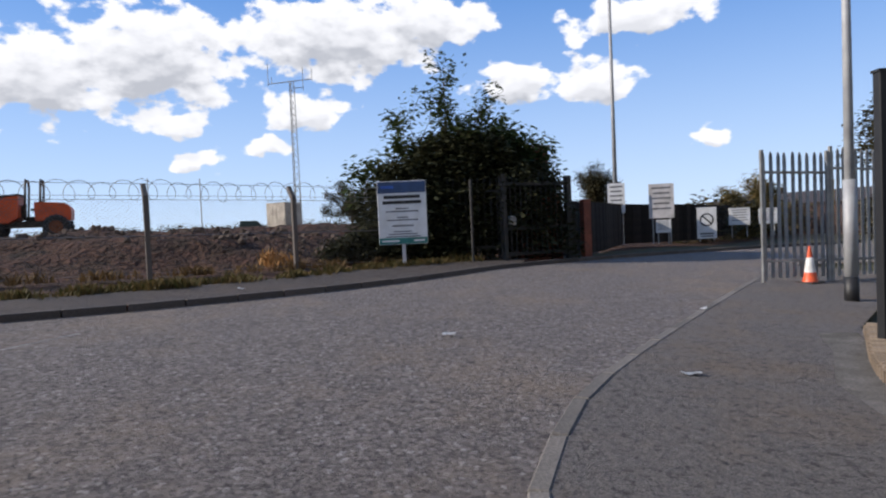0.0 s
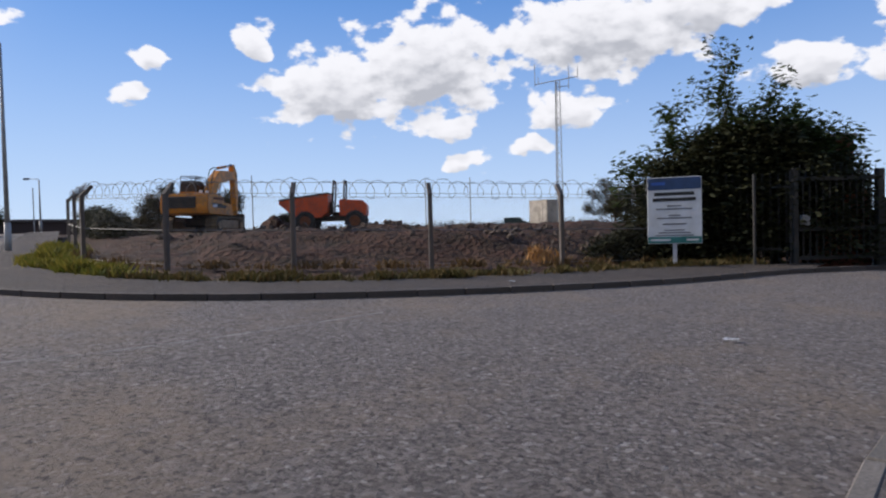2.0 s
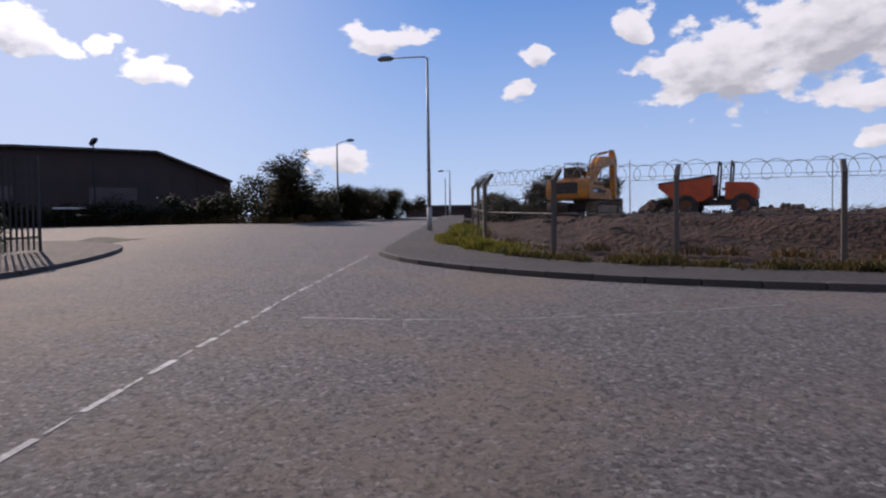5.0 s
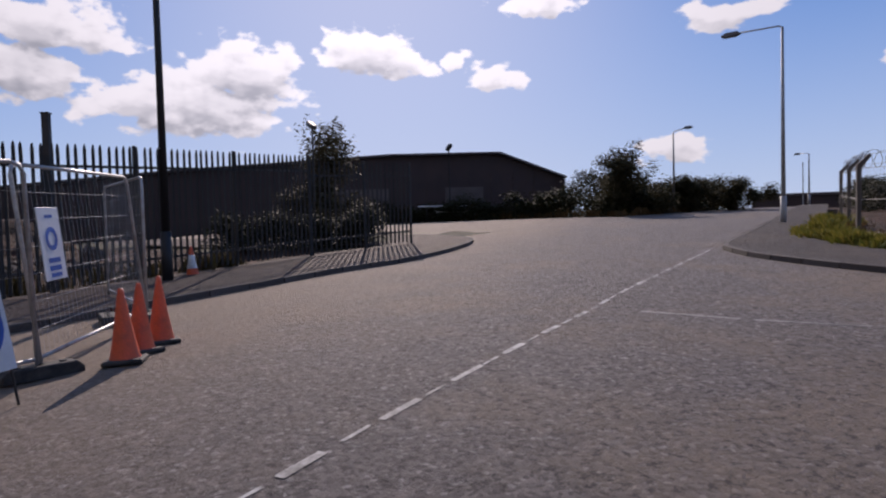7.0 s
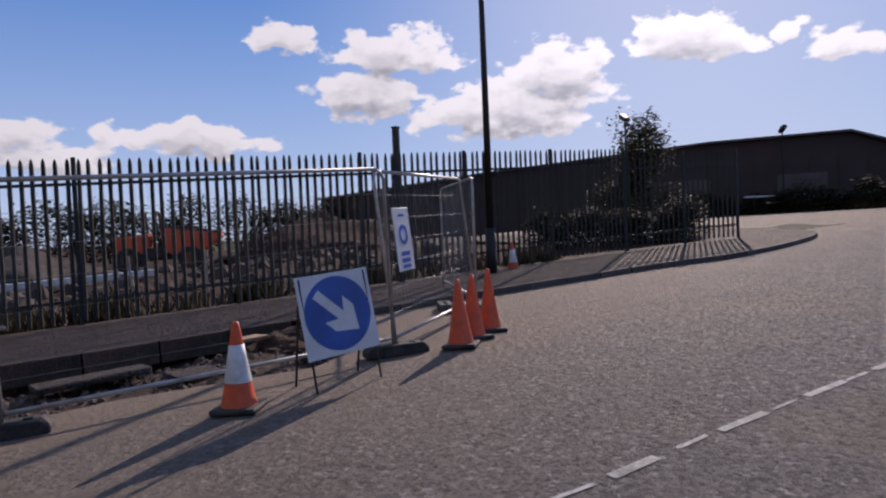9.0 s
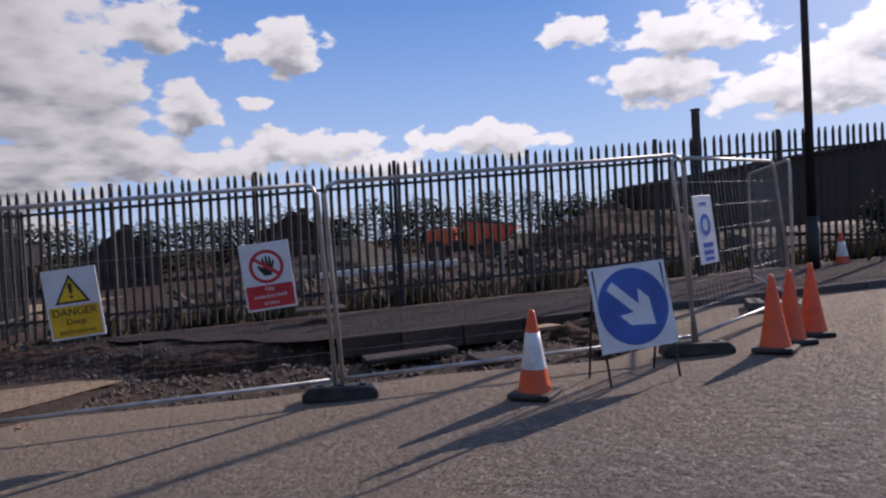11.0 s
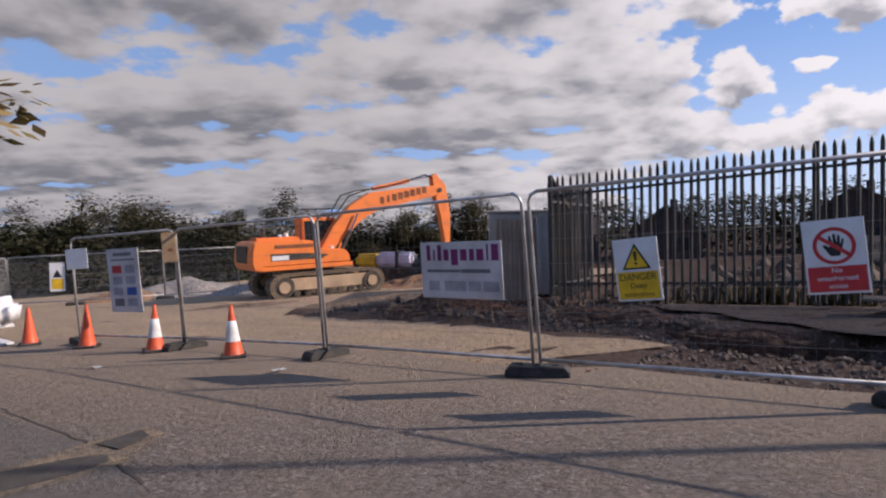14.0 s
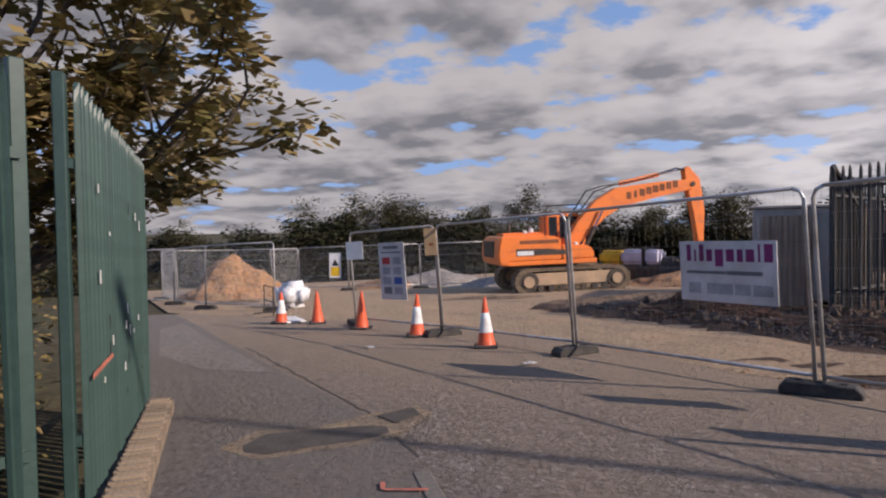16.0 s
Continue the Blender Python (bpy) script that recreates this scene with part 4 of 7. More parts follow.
def hedge(name, a, b, height, depth, label, leaf, count, size, seed, category="hedge", rise=0.35, dz=0.0):
    """A run of shrubs: stems and a crown of leaves with an uneven top."""
    rng = random.Random(seed)
    random.seed(seed)
    t = thing(name, pose(a[0], a[1], land(*a) + dz), label, category)
    wood, crown = bmesh.new(), bmesh.new()
    length = math.hypot(b[0] - a[0], b[1] - a[1])
    base = land(*a)
    n = max(2, int(length / (height * 0.55)))
    for i in range(n + 1):
        k = i / n
        px, py = (b[0] - a[0]) * k + rng.gauss(0, depth * 0.2), (b[1] - a[1]) * k + rng.gauss(0, depth * 0.2)
        pz = land(a[0] + px, a[1] + py) - base
        h = height * (1 + rng.uniform(-rise, rise))
        for _ in range(3):
            pipe(wood, [(px, py, pz - 0.2), (px + rng.gauss(0, 0.15) * h, py + rng.gauss(0, 0.1) * h, pz + h * 0.75)], [0.03 + 0.012 * h, 0.02], 4)
        for _ in range(max(6, count // n)):
            kz = rng.random() ** 0.8
            sp = h * 0.38 * math.sqrt(max(0.1, 1 - (kz * 0.95) ** 2)) + 0.15
            leaf_cloud(crown, (px + max(-1.4, min(1.4, rng.gauss(0, 1))) * sp, py + max(-1.4, min(1.4, rng.gauss(0, 1))) * sp * 0.7, pz + h * (0.08 + 0.92 * kz)), size * 2.2, 7, size)
    tagged(part("undergrowth", wood, BARK, t), kind="stuff")
    tagged(part("foliage", crown, leaf, t), kind="stuff")
    return t


# the windblown bush by the entrance sign
tree("windblown_tree", -0.6, 21.6, G(-0.6, 21.6), [(0.4, 0.3, 4.4), (1.0, 0.0, 4.9), (-0.4, 0.2, 3.8), (0.9, 0.4, 4.2), (-1.5, 0.1, 3.3), (-2.2, -0.2, 2.5), (-0.9, 0.1, 4.1), (1.3, 0.2, 4.2), (0.2, -0.2, 2.8), (0.6, 0.1, 3.4)],
     "windblown tree with sparse dark leaves above the entrance sign", LEAF_DARK, leaves=34, size=0.22, radius=0.5, trunk_r=0.08, spread=0.34, seed=5, trunk_h=1.5)
tree("leafy_bush", 1.5, 23.1, G(2, 22.4), dome_limbs(1.4, 4.5, 18, 3), "dense dark leafy bush behind the gate", LEAF_DARK, "bush", leaves=90, size=0.24, radius=0.8, trunk_r=0.12, seed=9, trunk_h=1.2)
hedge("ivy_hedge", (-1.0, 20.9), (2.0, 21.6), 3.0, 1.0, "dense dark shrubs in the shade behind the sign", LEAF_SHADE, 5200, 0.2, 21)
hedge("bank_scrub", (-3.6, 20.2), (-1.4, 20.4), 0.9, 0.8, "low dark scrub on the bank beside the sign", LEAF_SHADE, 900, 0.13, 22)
# the tree that hangs over the green fence
tree("overhanging_tree", 8.6, -5.0, land(8.6, -5.0), [(-2.2, -0.6, 4.2), (-2.6, -1.2, 3.6), (-1.0, -1.6, 4.6), (-2.0, 0.6, 5.4), (-0.4, -2.2, 3.2), (0.8, 0.5, 5.6), (-1.6, 1.6, 4.6), (-0.3, -2.9, 3.9), (-1.2, -0.4, 3.2), (-0.6, 0.4, 4.0), (0.3, 1.5, 4.4), (-0.7, 1.2, 3.5), (0.9, 1.7, 3.3), (-1.6, 0.3, 3.3), (-1.9, -0.9, 3.0)],
     "leafy tree with drooping olive-brown leaves hanging over the fence", LEAF_OLIVE, leaves=62, size=0.2, radius=0.3, trunk_r=0.13, spread=0.42, seed=12, trunk_h=1.6)
hedge("fence_shrubs", (5.3, -1.3), (8.8, -4.4), 1.8, 0.5, "olive shrubs pressed against the back of the green fence", LEAF_OLIVE, 2600, 0.12, 33)
hedge("fence_shrubs", (6.2, 3.0), (5.7, -2.2), 2.2, 0.6, "dark shrubs growing behind the green fence", LEAF_OLIVE, 1700, 0.13, 31, dz=0.0)


def far_tree(px, py, h, w, label, seed, leaf=LEAF_FAR, name="tree"):
    tree(name, px, py, land(px, py) - 0.1, dome_limbs(w, h, 9, seed), label, leaf, leaves=95, size=0.032 * h + 0.09, radius=0.18 * h, trunk_r=0.05 * h * 0.5, seed=seed, trunk_h=h * 0.25)


far_tree(-44.2, 16.6, 4.4, 2.3, "dark round roadside tree past the junction", 41)
far_tree(-45.6, 21.6, 2.9, 2.0, "low dark roadside bush", 42)
far_tree(-44.6, 24.6, 2.9, 2.0, "low dark bush beside the road crest", 43)
far_tree(-41.5, -5.3, 6.0, 2.7, "dark tree against the shed roof", 44)
far_tree(20.0, 46.0, 3.4, 1.6, "olive tree beyond the gate road", 45, LEAF_OLIVE)
far_tree(22.5, 47.0, 3.9, 1.8, "olive tree beyond the gate road", 46, LEAF_OLIVE)
far_tree(12.0, 50.0, 3.4, 1.3, "small dark tree beyond the gate road", 47)
far_tree(23.0, 31.0, 6.6, 2.6, "dark tree behind the grey gate", 48)
far_tree(19.0, 23.0, 5.2, 2.4, "dark tree behind the grey gate", 49)
far_tree(-38.0, 41.5, 3.4, 1.0, "small far tree beyond the spoil bank", 50)
far_tree(-50.0, 46.0, 4.2, 1.8, "dark tree beyond the wire fence corner", 53)
far_tree(-33.0, 43.5, 2.2, 0.9, "small far bush beyond the spoil bank", 54)
far_tree(-9.3, 62.0, 3.3, 2.4, "dark round tree beyond the spoil bank", 51)
far_tree(-7.0, 64.0, 2.6, 1.9, "dark tree beyond the spoil bank", 52)
for i, (hx, hy, hh, hw) in enumerate(((33.0, -46.0, 7.4, 4.0), (28.5, -50.0, 6.6, 4.2), (37.5, -42.0, 3.2, 2.6), (23.5, -53.0, 5.2, 3.6), (18.0, -56.0, 5.8, 4.0), (9.5, -57.0, 5.4, 3.8), (3.0, -58.0, 5.2, 4.0))):
    far_tree(hx, hy, hh, hw, "dark scrubby hawthorn tree at the edge of the site", 60 + i)
for i, (hx, hy, hh) in enumerate(((41.0, -37.5, 4.2), (45.0, -33.5, 4.6), (40.0, -29.0, 3.8))):
    far_tree(hx, hy, hh, 2.8, "low scrubby bush at the edge of the site", 80 + i)
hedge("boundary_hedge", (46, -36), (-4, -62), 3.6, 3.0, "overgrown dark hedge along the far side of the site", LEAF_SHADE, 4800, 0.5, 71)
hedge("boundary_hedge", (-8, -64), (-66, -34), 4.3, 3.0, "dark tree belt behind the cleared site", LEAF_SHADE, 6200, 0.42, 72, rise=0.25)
hedge("garden_hedge", (47, -30), (24, -8), 3.2, 2.0, "dark hedge behind the green fence", LEAF_FAR, 1500, 0.4, 73)
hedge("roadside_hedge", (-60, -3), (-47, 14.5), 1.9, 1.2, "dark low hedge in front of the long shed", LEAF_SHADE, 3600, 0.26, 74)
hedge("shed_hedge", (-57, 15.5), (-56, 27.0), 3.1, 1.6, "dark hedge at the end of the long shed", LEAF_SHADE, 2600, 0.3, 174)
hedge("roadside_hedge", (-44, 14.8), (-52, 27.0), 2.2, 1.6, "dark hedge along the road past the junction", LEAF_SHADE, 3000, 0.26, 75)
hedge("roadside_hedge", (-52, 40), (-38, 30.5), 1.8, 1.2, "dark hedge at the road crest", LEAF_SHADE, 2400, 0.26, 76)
hedge("distant_hedge", (-70, 62), (-8, 90), 0.7, 1.4, "far dark hedge beyond the spoil bank", LEAF_FAR, 1600, 0.3, 77)
hedge("corner_hedge", (-24.4, -1.3), (-21.4, -5.6), 1.0, 0.8, "dark hedge inside the railings at the side road corner", LEAF_SHADE, 2200, 0.16, 78)
hedge("gate_road_hedge", (14, 38), (34, 62), 2.2, 1.4, "dark hedge behind the gate road fence", LEAF_FAR, 900, 0.4, 79)


def tufts(name, spots, count, height, material, label):
    """Blades of rough grass and weeds along a line."""
    random.seed(len(name) + count)
    bm = bmesh.new()
    for _ in range(count):
        i = random.randrange(len(spots) - 1)
        k = random.random()
        x = spots[i][0] + (spots[i + 1][0] - spots[i][0]) * k + random.gauss(0, 0.22)
        y = spots[i][1] + (spots[i + 1][1] - spots[i][1]) * k + random.gauss(0, 0.22)
        clump = noise.noise((x * 1.3, y * 1.3, 3.0))
        if clump < random.uniform(-0.45, 0.15):
            continue
        z = max(land(x, y), G(x, y) + 0.02)
        for _ in range(4):
            a = random.uniform(0, 2 * math.pi)
            h = height * random.uniform(0.4, 1.2) * (1 + clump)
            d = Vector((math.cos(a), math.sin(a), 0))
            s = Vector((-d.y, d.x, 0)) * random.uniform(0.012, 0.03)
            p = Vector((x + random.gauss(0, 0.05), y + random.gauss(0, 0.05), z))
            tip = p + d * h * random.uniform(0.2, 0.7) + Vector((0, 0, h))
            bm.faces.new([bm.verts.new(v) for v in (p - s, p + s, p + d * h * 0.2 + Vector((0, 0, h * 0.6)) + s, tip)])
    return tagged(part(name, bm, material), label, "grass", kind="stuff")


line = [p for p in VERGE if -24 < p[0] < 1]
tufts("verge_grass", [(x + 0.1, y + 0.45) for x, y in line if x < -11.5], 5200, 0.24, GRASS, "rough green and yellow verge grass below the wire fence")
tufts("verge_weeds", [(x + 0.1, y + 0.45) for x, y in line if x > -12.5], 4200, 0.2, VERGE_WEEDS, "dull olive weeds and grass below the wire fence")
tufts("fence_weeds", FENCE_POSTS, 700, 0.2, DRY_GRASS, "dry brown weeds along the wire fence")
tufts("corner_grass", [(-24.6, 17.3), (-22.4, 15.6), (-19.6, 13.4), (-17.4, 11.8)], 1300, 0.3, GRASS, "tall yellowing grass at the fence corner")
tufts("dry_clump", [(-5.4, 18.6), (-4.9, 18.9)], 55, 0.4, DRY_CLUMP, "tall clump of dead brown weeds behind the fence")
tufts("railing_weeds", [W(-12, -13.9), W(-4, -14.2), W(6, -14.0)], 700, 0.4, DARK_WEEDS, "weeds at the foot of the dark railings")
tufts("far_side_grass", [(-57, 3.5), (-50, 9.6), (-42, 15.6), (-47, 23)], 1200, 0.4, DRY_GRASS, "dry grass along the far kerb")


def rocks(name, count, where, lo, hi, material, label, seed):
    """Broken lumps lying on the ground."""
    rng = random.Random(seed)
    ball, bm = bmesh.new(), bmesh.new()
    bmesh.ops.create_icosphere(ball, subdivisions=1, radius=1.0)
    ball.verts.index_update()
    points, tris = [v.co.copy() for v in ball.verts], [[v.index for v in f.verts] for f in ball.faces]
    ball.free()
    for _ in range(count):
        x, y = where(rng)
        s = lo + (hi - lo) * rng.random() ** 3
        m = pose(x, y, max(land(x, y), G(x, y) - 0.4) + s * 0.3, rng.uniform(0, 90), rng.uniform(0, 90), rng.uniform(0, 360))
        vs = [bm.verts.new(m @ (p * s) + Vector((rng.gauss(0, 1), rng.gauss(0, 1), rng.gauss(0, 0.8))) * s * 0.22) for p in points]
        for t in tris:
            bm.faces.new([vs[i] for i in t])
    return tagged(part(name, bm, material), label, "rubble", kind="stuff")


rocks("lane_rubble", 5200, lambda r: (lambda u: W(u, r.uniform(-9.7, -7.2) if u < 3.4 else -9.6 - 0.13 * (u - 3.4) - abs(r.gauss(0, 1.1))))(r.uniform(-3.4, 13.0)), 0.010, 0.045, STONE, "loose grey stones in the dug-up lane", 1)
rocks("bank_rubble", 650, lambda r: (lambda k: (-22 + 22 * k + r.gauss(0, 1), 18.0 + 5 * abs(k - 0.35) + r.uniform(0, 3.5)))(r.random()), 0.03, 0.15, DIRTY_KERB, "broken stones on the spoil bank", 2)
rocks("site_rubble", 420, lambda r: W(r.uniform(-12, 8), r.uniform(-34, -14.5)), 0.05, 0.4, STONE, "broken concrete and rubble on the cleared site", 3)
rocks("entrance_rubble", 260, lambda r: W(r.uniform(5.5, 12), r.uniform(-15.5, -10.6)), 0.03, 0.16, DIRTY_KERB, "loose stones at the end of the railings", 4)
rocks("road_grit", 500, lambda r: W(r.uniform(-2, 13), r.gauss(-6.9, 0.35)), 0.008, 0.03, SPOIL, "loose sandy grit along the lane edge", 5)


# ---- temporary fencing, cones and signs ----
def ground_frame(p, q):
    """The pose at p with x towards q, following the fall of the ground."""
    a, b = gp(*p), gp(*q)
    d = b - a
    return pose(a.x, a.y, a.z, 0, -math.degrees(math.atan2(d.z, d.xy.length)), math.degrees(math.atan2(d.y, d.x))), d.length


def fence_panel(p, q, label, lean=0.0, lift=0.09, roll=0.0, wire=0.0008, inset=0.024):
    """An anti-climb panel: tube frame with rounded top corners and a fine wire infill."""
    m, length = ground_frame(p, q)
    panel = thing("site_fence_panel", m @ pose(0, 0, lift, lean, 0, 0) @ pose(0, 0, 0, 0, roll, 0), label, "fence panel", "temporary fence panels")
    w, h, r, c = length - inset, 1.96, 0.021, 0.11
    for name, pts in (("upright", [(inset, 0, -0.06), (inset, 0, h - c), (inset + c * 0.3, 0, h - c * 0.3), (inset + c, 0, h)]), ("upright", [(w, 0, -0.06), (w, 0, h - c), (w - c * 0.3, 0, h - c * 0.3), (w - c, 0, h)]),
                      ("top_rail", [(inset + c, 0, h), (w - c, 0, h)]), ("bottom_rail", [(0.05, 0, 0.1), (w - 0.02, 0, 0.1)])):
        part(name, pipe(bmesh.new(), pts, r, 8), GALV_TUBE, panel, smooth=True)
    wires = bmesh.new()
    n = int(w / 0.1)
    for i in range(1, n):
        x = 0.03 + (w - 0.03) * i / n
        pipe(wires, [(x, 0, 0.1), (x, 0, h)], wire, 3)
    for k in range(1, 7):
        z = 0.1 + (h - 0.1) * k / 7
        pipe(wires, [(0.03, 0.004, z), (w, 0.004, z)], max(wire, 0.002), 3)
    tagged(part("wire_infill", wires, BRIGHT_WIRE if wire > 0.001 else WIRE, panel), kind="stuff")
    return panel


def block(x, y, ang, label="black rubber block holding up the fence panels"):
    """A moulded base block with chamfered ends and handling holes."""
    t = thing("rubber_block", pose(x, y, G(x, y), 0, 0, ang), label, "rubber block", "rubber blocks")
    bm = slab(bmesh.new(), [(-0.36, 0), (0.36, 0), (0.36, 0.07), (0.30, 0.13), (-0.30, 0.13), (-0.36, 0.07)], -0.11, 0.11)
    part("body", bevelled(bm, 0.012), RUBBER, t)
    for k in (-0.2, 0.0, 0.2):
        part("socket", rod(bmesh.new(), (k, 0, 0.10), (k, 0, 0.142), 0.035, seg=10), BLACK_PAINT, t)
    return t


HP = [(-6.55, -3.78), (-3.55, -5.8), (-0.64, -7.67), (2.26, -9.54), (5.12, -11.05), (7.8, -12.2)]
HM = (-9.55, -3.9)
LABEL_PANEL = "galvanised steel mesh fence panel around the dug-up lane"
panels = [fence_panel(HP[i + 1], HP[i], LABEL_PANEL, 2.5, inset=0.045 if i in (1, 2) else 0.024) for i in range(5)]
panel_end = fence_panel(HP[0], HM, "galvanised mesh fence panel closing the end of the works", -5.0, wire=0.0012)
fence_panel(HM, (-12.3, -5.6), "galvanised mesh fence panel set back behind the works", 0.0, wire=0.0014)
for i, (x, y) in enumerate(HP):
    block(x, y, ROAD_ANGLE + (90 if i in (3, 4) else (25 if i == 2 else -6)))
block(HM[0], HM[1], 10)
block(-9.57, -4.44, 28)
# the compound fence beyond the entrance
BACK = [(12.6, -15.2), (15.8, -15.6), (18.9, -17.1), (22.0, -19.2), (21.6, -23.0), (19.5, -25.0), (16.6, -24.9), (13.6, -26.3), (10.8, -27.4)]
for a, b in zip(BACK, BACK[1:]):
    fence_panel(a, b, "galvanised mesh fence panel of the site compound", random.uniform(-2, 2), wire=0.0034)
    block(*a, 20)
fence_panel((22.6, -26.7), (19.6, -25.2), "spare galvanised mesh panel overlapping the compound fence", 3.0, wire=0.0034)
fence_panel((18.9, -17.3), (21.9, -17.0), "spare galvanised mesh panel overlapping the compound fence", -2.0, wire=0.0034)


def cone(x, y, label, sleeve=True, h=0.75, ang=0.0, dirty=False):
    """A traffic cone: square foot, tapered body, reflective sleeve, collar."""
    t = thing("traffic_cone", pose(x, y, G(x, y), random.uniform(-2, 2), random.uniform(-2, 2), ang), label, "traffic cone", "traffic cones")
    bm = bmesh.new()
    box(bm, (0.38, 0.38, 0.05), pose(0, 0, 0.03), 0.015)
    part("base", bm, RUBBER, t)
    rings = [(0.155, 0.05), (0.14, 0.09), (0.118, 0.2), (0.075, 0.45), (0.05, 0.62), (0.032, 0.72), (0.022, h)]

    def body(lo, hi, grow):
        bm = bmesh.new()
        rs = [r for r in rings if lo < r[1] < hi]

        def at(z):
            for (r0, z0), (r1, z1) in zip(rings, rings[1:]):
                if z0 <= z <= z1:
                    return r0 + (r1 - r0) * (z - z0) / (z1 - z0)
            return rings[-1][0]
        zs = [lo] + [r[1] for r in rs] + [hi]
        loops = []
        for z in zs:
            loops.append([bm.verts.new(((at(z) + grow) * math.cos(a), (at(z) + grow) * math.sin(a), z)) for a in (2 * math.pi * k / 20 for k in range(20))])
        for p, q in zip(loops, loops[1:]):
            for k in range(20):
                bm.faces.new((p[k], p[(k + 1) % 20], q[(k + 1) % 20], q[k]))
        bm.faces.new(loops[-1])
        return bm
    part("body", body(0.05, h, 0.0), CONE_ORANGE, t, smooth=True)
    if sleeve:
        part("sleeve", body(0.25, 0.56, 0.004), CONE_WHITE, t, "white reflective sleeve", smooth=True)
    return t


cone(-4.50, -4.21, "orange traffic cone with a white sleeve beside the works", ang=20)
cone(-6.95, -3.16, "plain orange traffic cone against the light", False, 0.77, 10)
cone(-7.40, -3.18, "plain orange traffic cone against the light", False, 0.77, 50)
cone(-7.90, -3.14, "dark orange traffic cone at the end of the works", False, 0.79, 30)
cone(-15.3, -5.0, "traffic cone with a white sleeve by the railings", True, 0.75, 5)
cone(10.0, -12.35, "orange traffic cone with a white sleeve and pale base", True, 0.75, 15)
cone(9.05, -12.5, "plain orange traffic cone at the site entrance", False, 0.75, 40)
cone(7.35, -11.75, "plain orange traffic cone at the site entrance", False, 0.8, 12)
cone(5.55, -10.85, "orange traffic cone with a white sleeve at the site entrance", True, 0.8, 33)
cone(3.78, -9.88, "orange traffic cone with a white sleeve at the site entrance", True, 0.8, 22)
cone(7.55, 13.55, "orange traffic cone with a white sleeve by the grey gate", True, 0.8, 22)


def text(words, size, material, parent, x, z, y=-0.012, name="lettering"):
    """Words that can be read, as flat mesh letters, centred."""
    cu = bpy.data.curves.new("t", "FONT")
    cu.body, cu.size, cu.align_x, cu.align_y, cu.extrude = words, size, "CENTER", "CENTER", 0.0008
    tmp = bpy.data.objects.new("t", cu)
    scene.collection.objects.link(tmp)
    me = bpy.data.meshes.new_from_object(tmp.evaluated_get(bpy.context.evaluated_depsgraph_get()))
    bpy.data.objects.remove(tmp)
    me.materials.clear()
    me.materials.append(material)
    ob = new(name, me)
    ob.parent = parent
    ob.matrix_basis = pose(x, y, z, 90, 0, 0)
    return ob


def flat_part(name, pts, material, parent, y=-0.008, depth=0.003, label=""):
    """A flat printed shape (x, z) on the face of a board."""
    return part(name, slab(bmesh.new(), pts, y, y - depth), material, parent, label)


def rect(x, z, w, h):
    return [(x - w / 2, z - h / 2), (x + w / 2, z - h / 2), (x + w / 2, z + h / 2), (x - w / 2, z + h / 2)]


def disc(x, z, r, n=36):
    return [(x + r * math.cos(2 * math.pi * k / n), z + r * math.sin(2 * math.pi * k / n)) for k in range(n)]


def ring(name, x, z, r0, r1, material, parent, y):
    bm = bmesh.new()
    n = 36
    loops = [[bm.verts.new((x + r * math.cos(2 * math.pi * k / n), yy, z + r * math.sin(2 * math.pi * k / n))) for k in range(n)] for r, yy in ((r0, y), (r1, y), (r1, y - 0.002), (r0, y - 0.002))]
    for i in range(4):
        a, b = loops[i], loops[(i + 1) % 4]
        for k in range(n):
            bm.faces.new((a[k], a[(k + 1) % n], b[(k + 1) % n], b[k]))
    return part(name, bm, material, parent)


def board(name, m, w, h, material, label, category="sign", thick=0.012, corner=0.0):
    t = thing(name, m, label, category)
    bm = slab(bmesh.new(), rect(0, h / 2, w, h), thick / 2, -thick / 2)
    part("panel", bevelled(bm, 0.002), material, t)
    return t


def print_bars(parent, rows, material, y=-0.007):
    """Writing too small to read, as bars."""
    for x, z, w, h in rows:
        flat_part("print_bar", rect(x, z, w, h), material, parent, y, 0.002)


def on_panel(panel, x, z, tilt=0.0):
    return panel.matrix_basis @ pose(x, -0.035, z, 0, tilt, 0)


# danger sign
s = board("danger_sign", on_panel(panels[1], 1.02, 0.76, -3.0) @ pose(0.22, 0, 0), 0.45, 0.62, SIGN_WHITE, "white and yellow danger sign hung on the fence panel")
flat_part("yellow_field", rect(0, 0.155, 0.41, 0.27), SIGN_YELLOW, s)
flat_part("triangle_border", [(-0.145, 0.315), (0.145, 0.315), (0.0, 0.57)], SIGN_BLACK, s)
flat_part("triangle", [(-0.115, 0.332), (0.115, 0.332), (0.0, 0.535)], SIGN_YELLOW, s, -0.0115)
flat_part("mark", [(-0.011, 0.40), (0.011, 0.40), (0.017, 0.49), (-0.017, 0.49)], SIGN_BLACK, s, -0.015)
flat_part("dot", disc(0, 0.37, 0.014, 12), SIGN_BLACK, s, -0.015)
text("DANGER", 0.092, SIGN_BLACK, s, 0, 0.235)
text("Deep", 0.075, SIGN_BLACK, s, 0, 0.15)
text("excavations", 0.065, SIGN_BLACK, s, 0, 0.065)
# stop sign
s = board("no_access_sign", on_panel(panels[1], 2.70, 0.83, -3.0) @ pose(0.22, 0, 0), 0.45, 0.62, SIGN_WHITE, "white and red no unauthorised access sign on the fence panel")
flat_part("red_field", rect(0, 0.125, 0.42, 0.21), SIGN_RED, s)
ring("red_ring", 0, 0.40, 0.125, 0.155, SIGN_RED, s, -0.008)
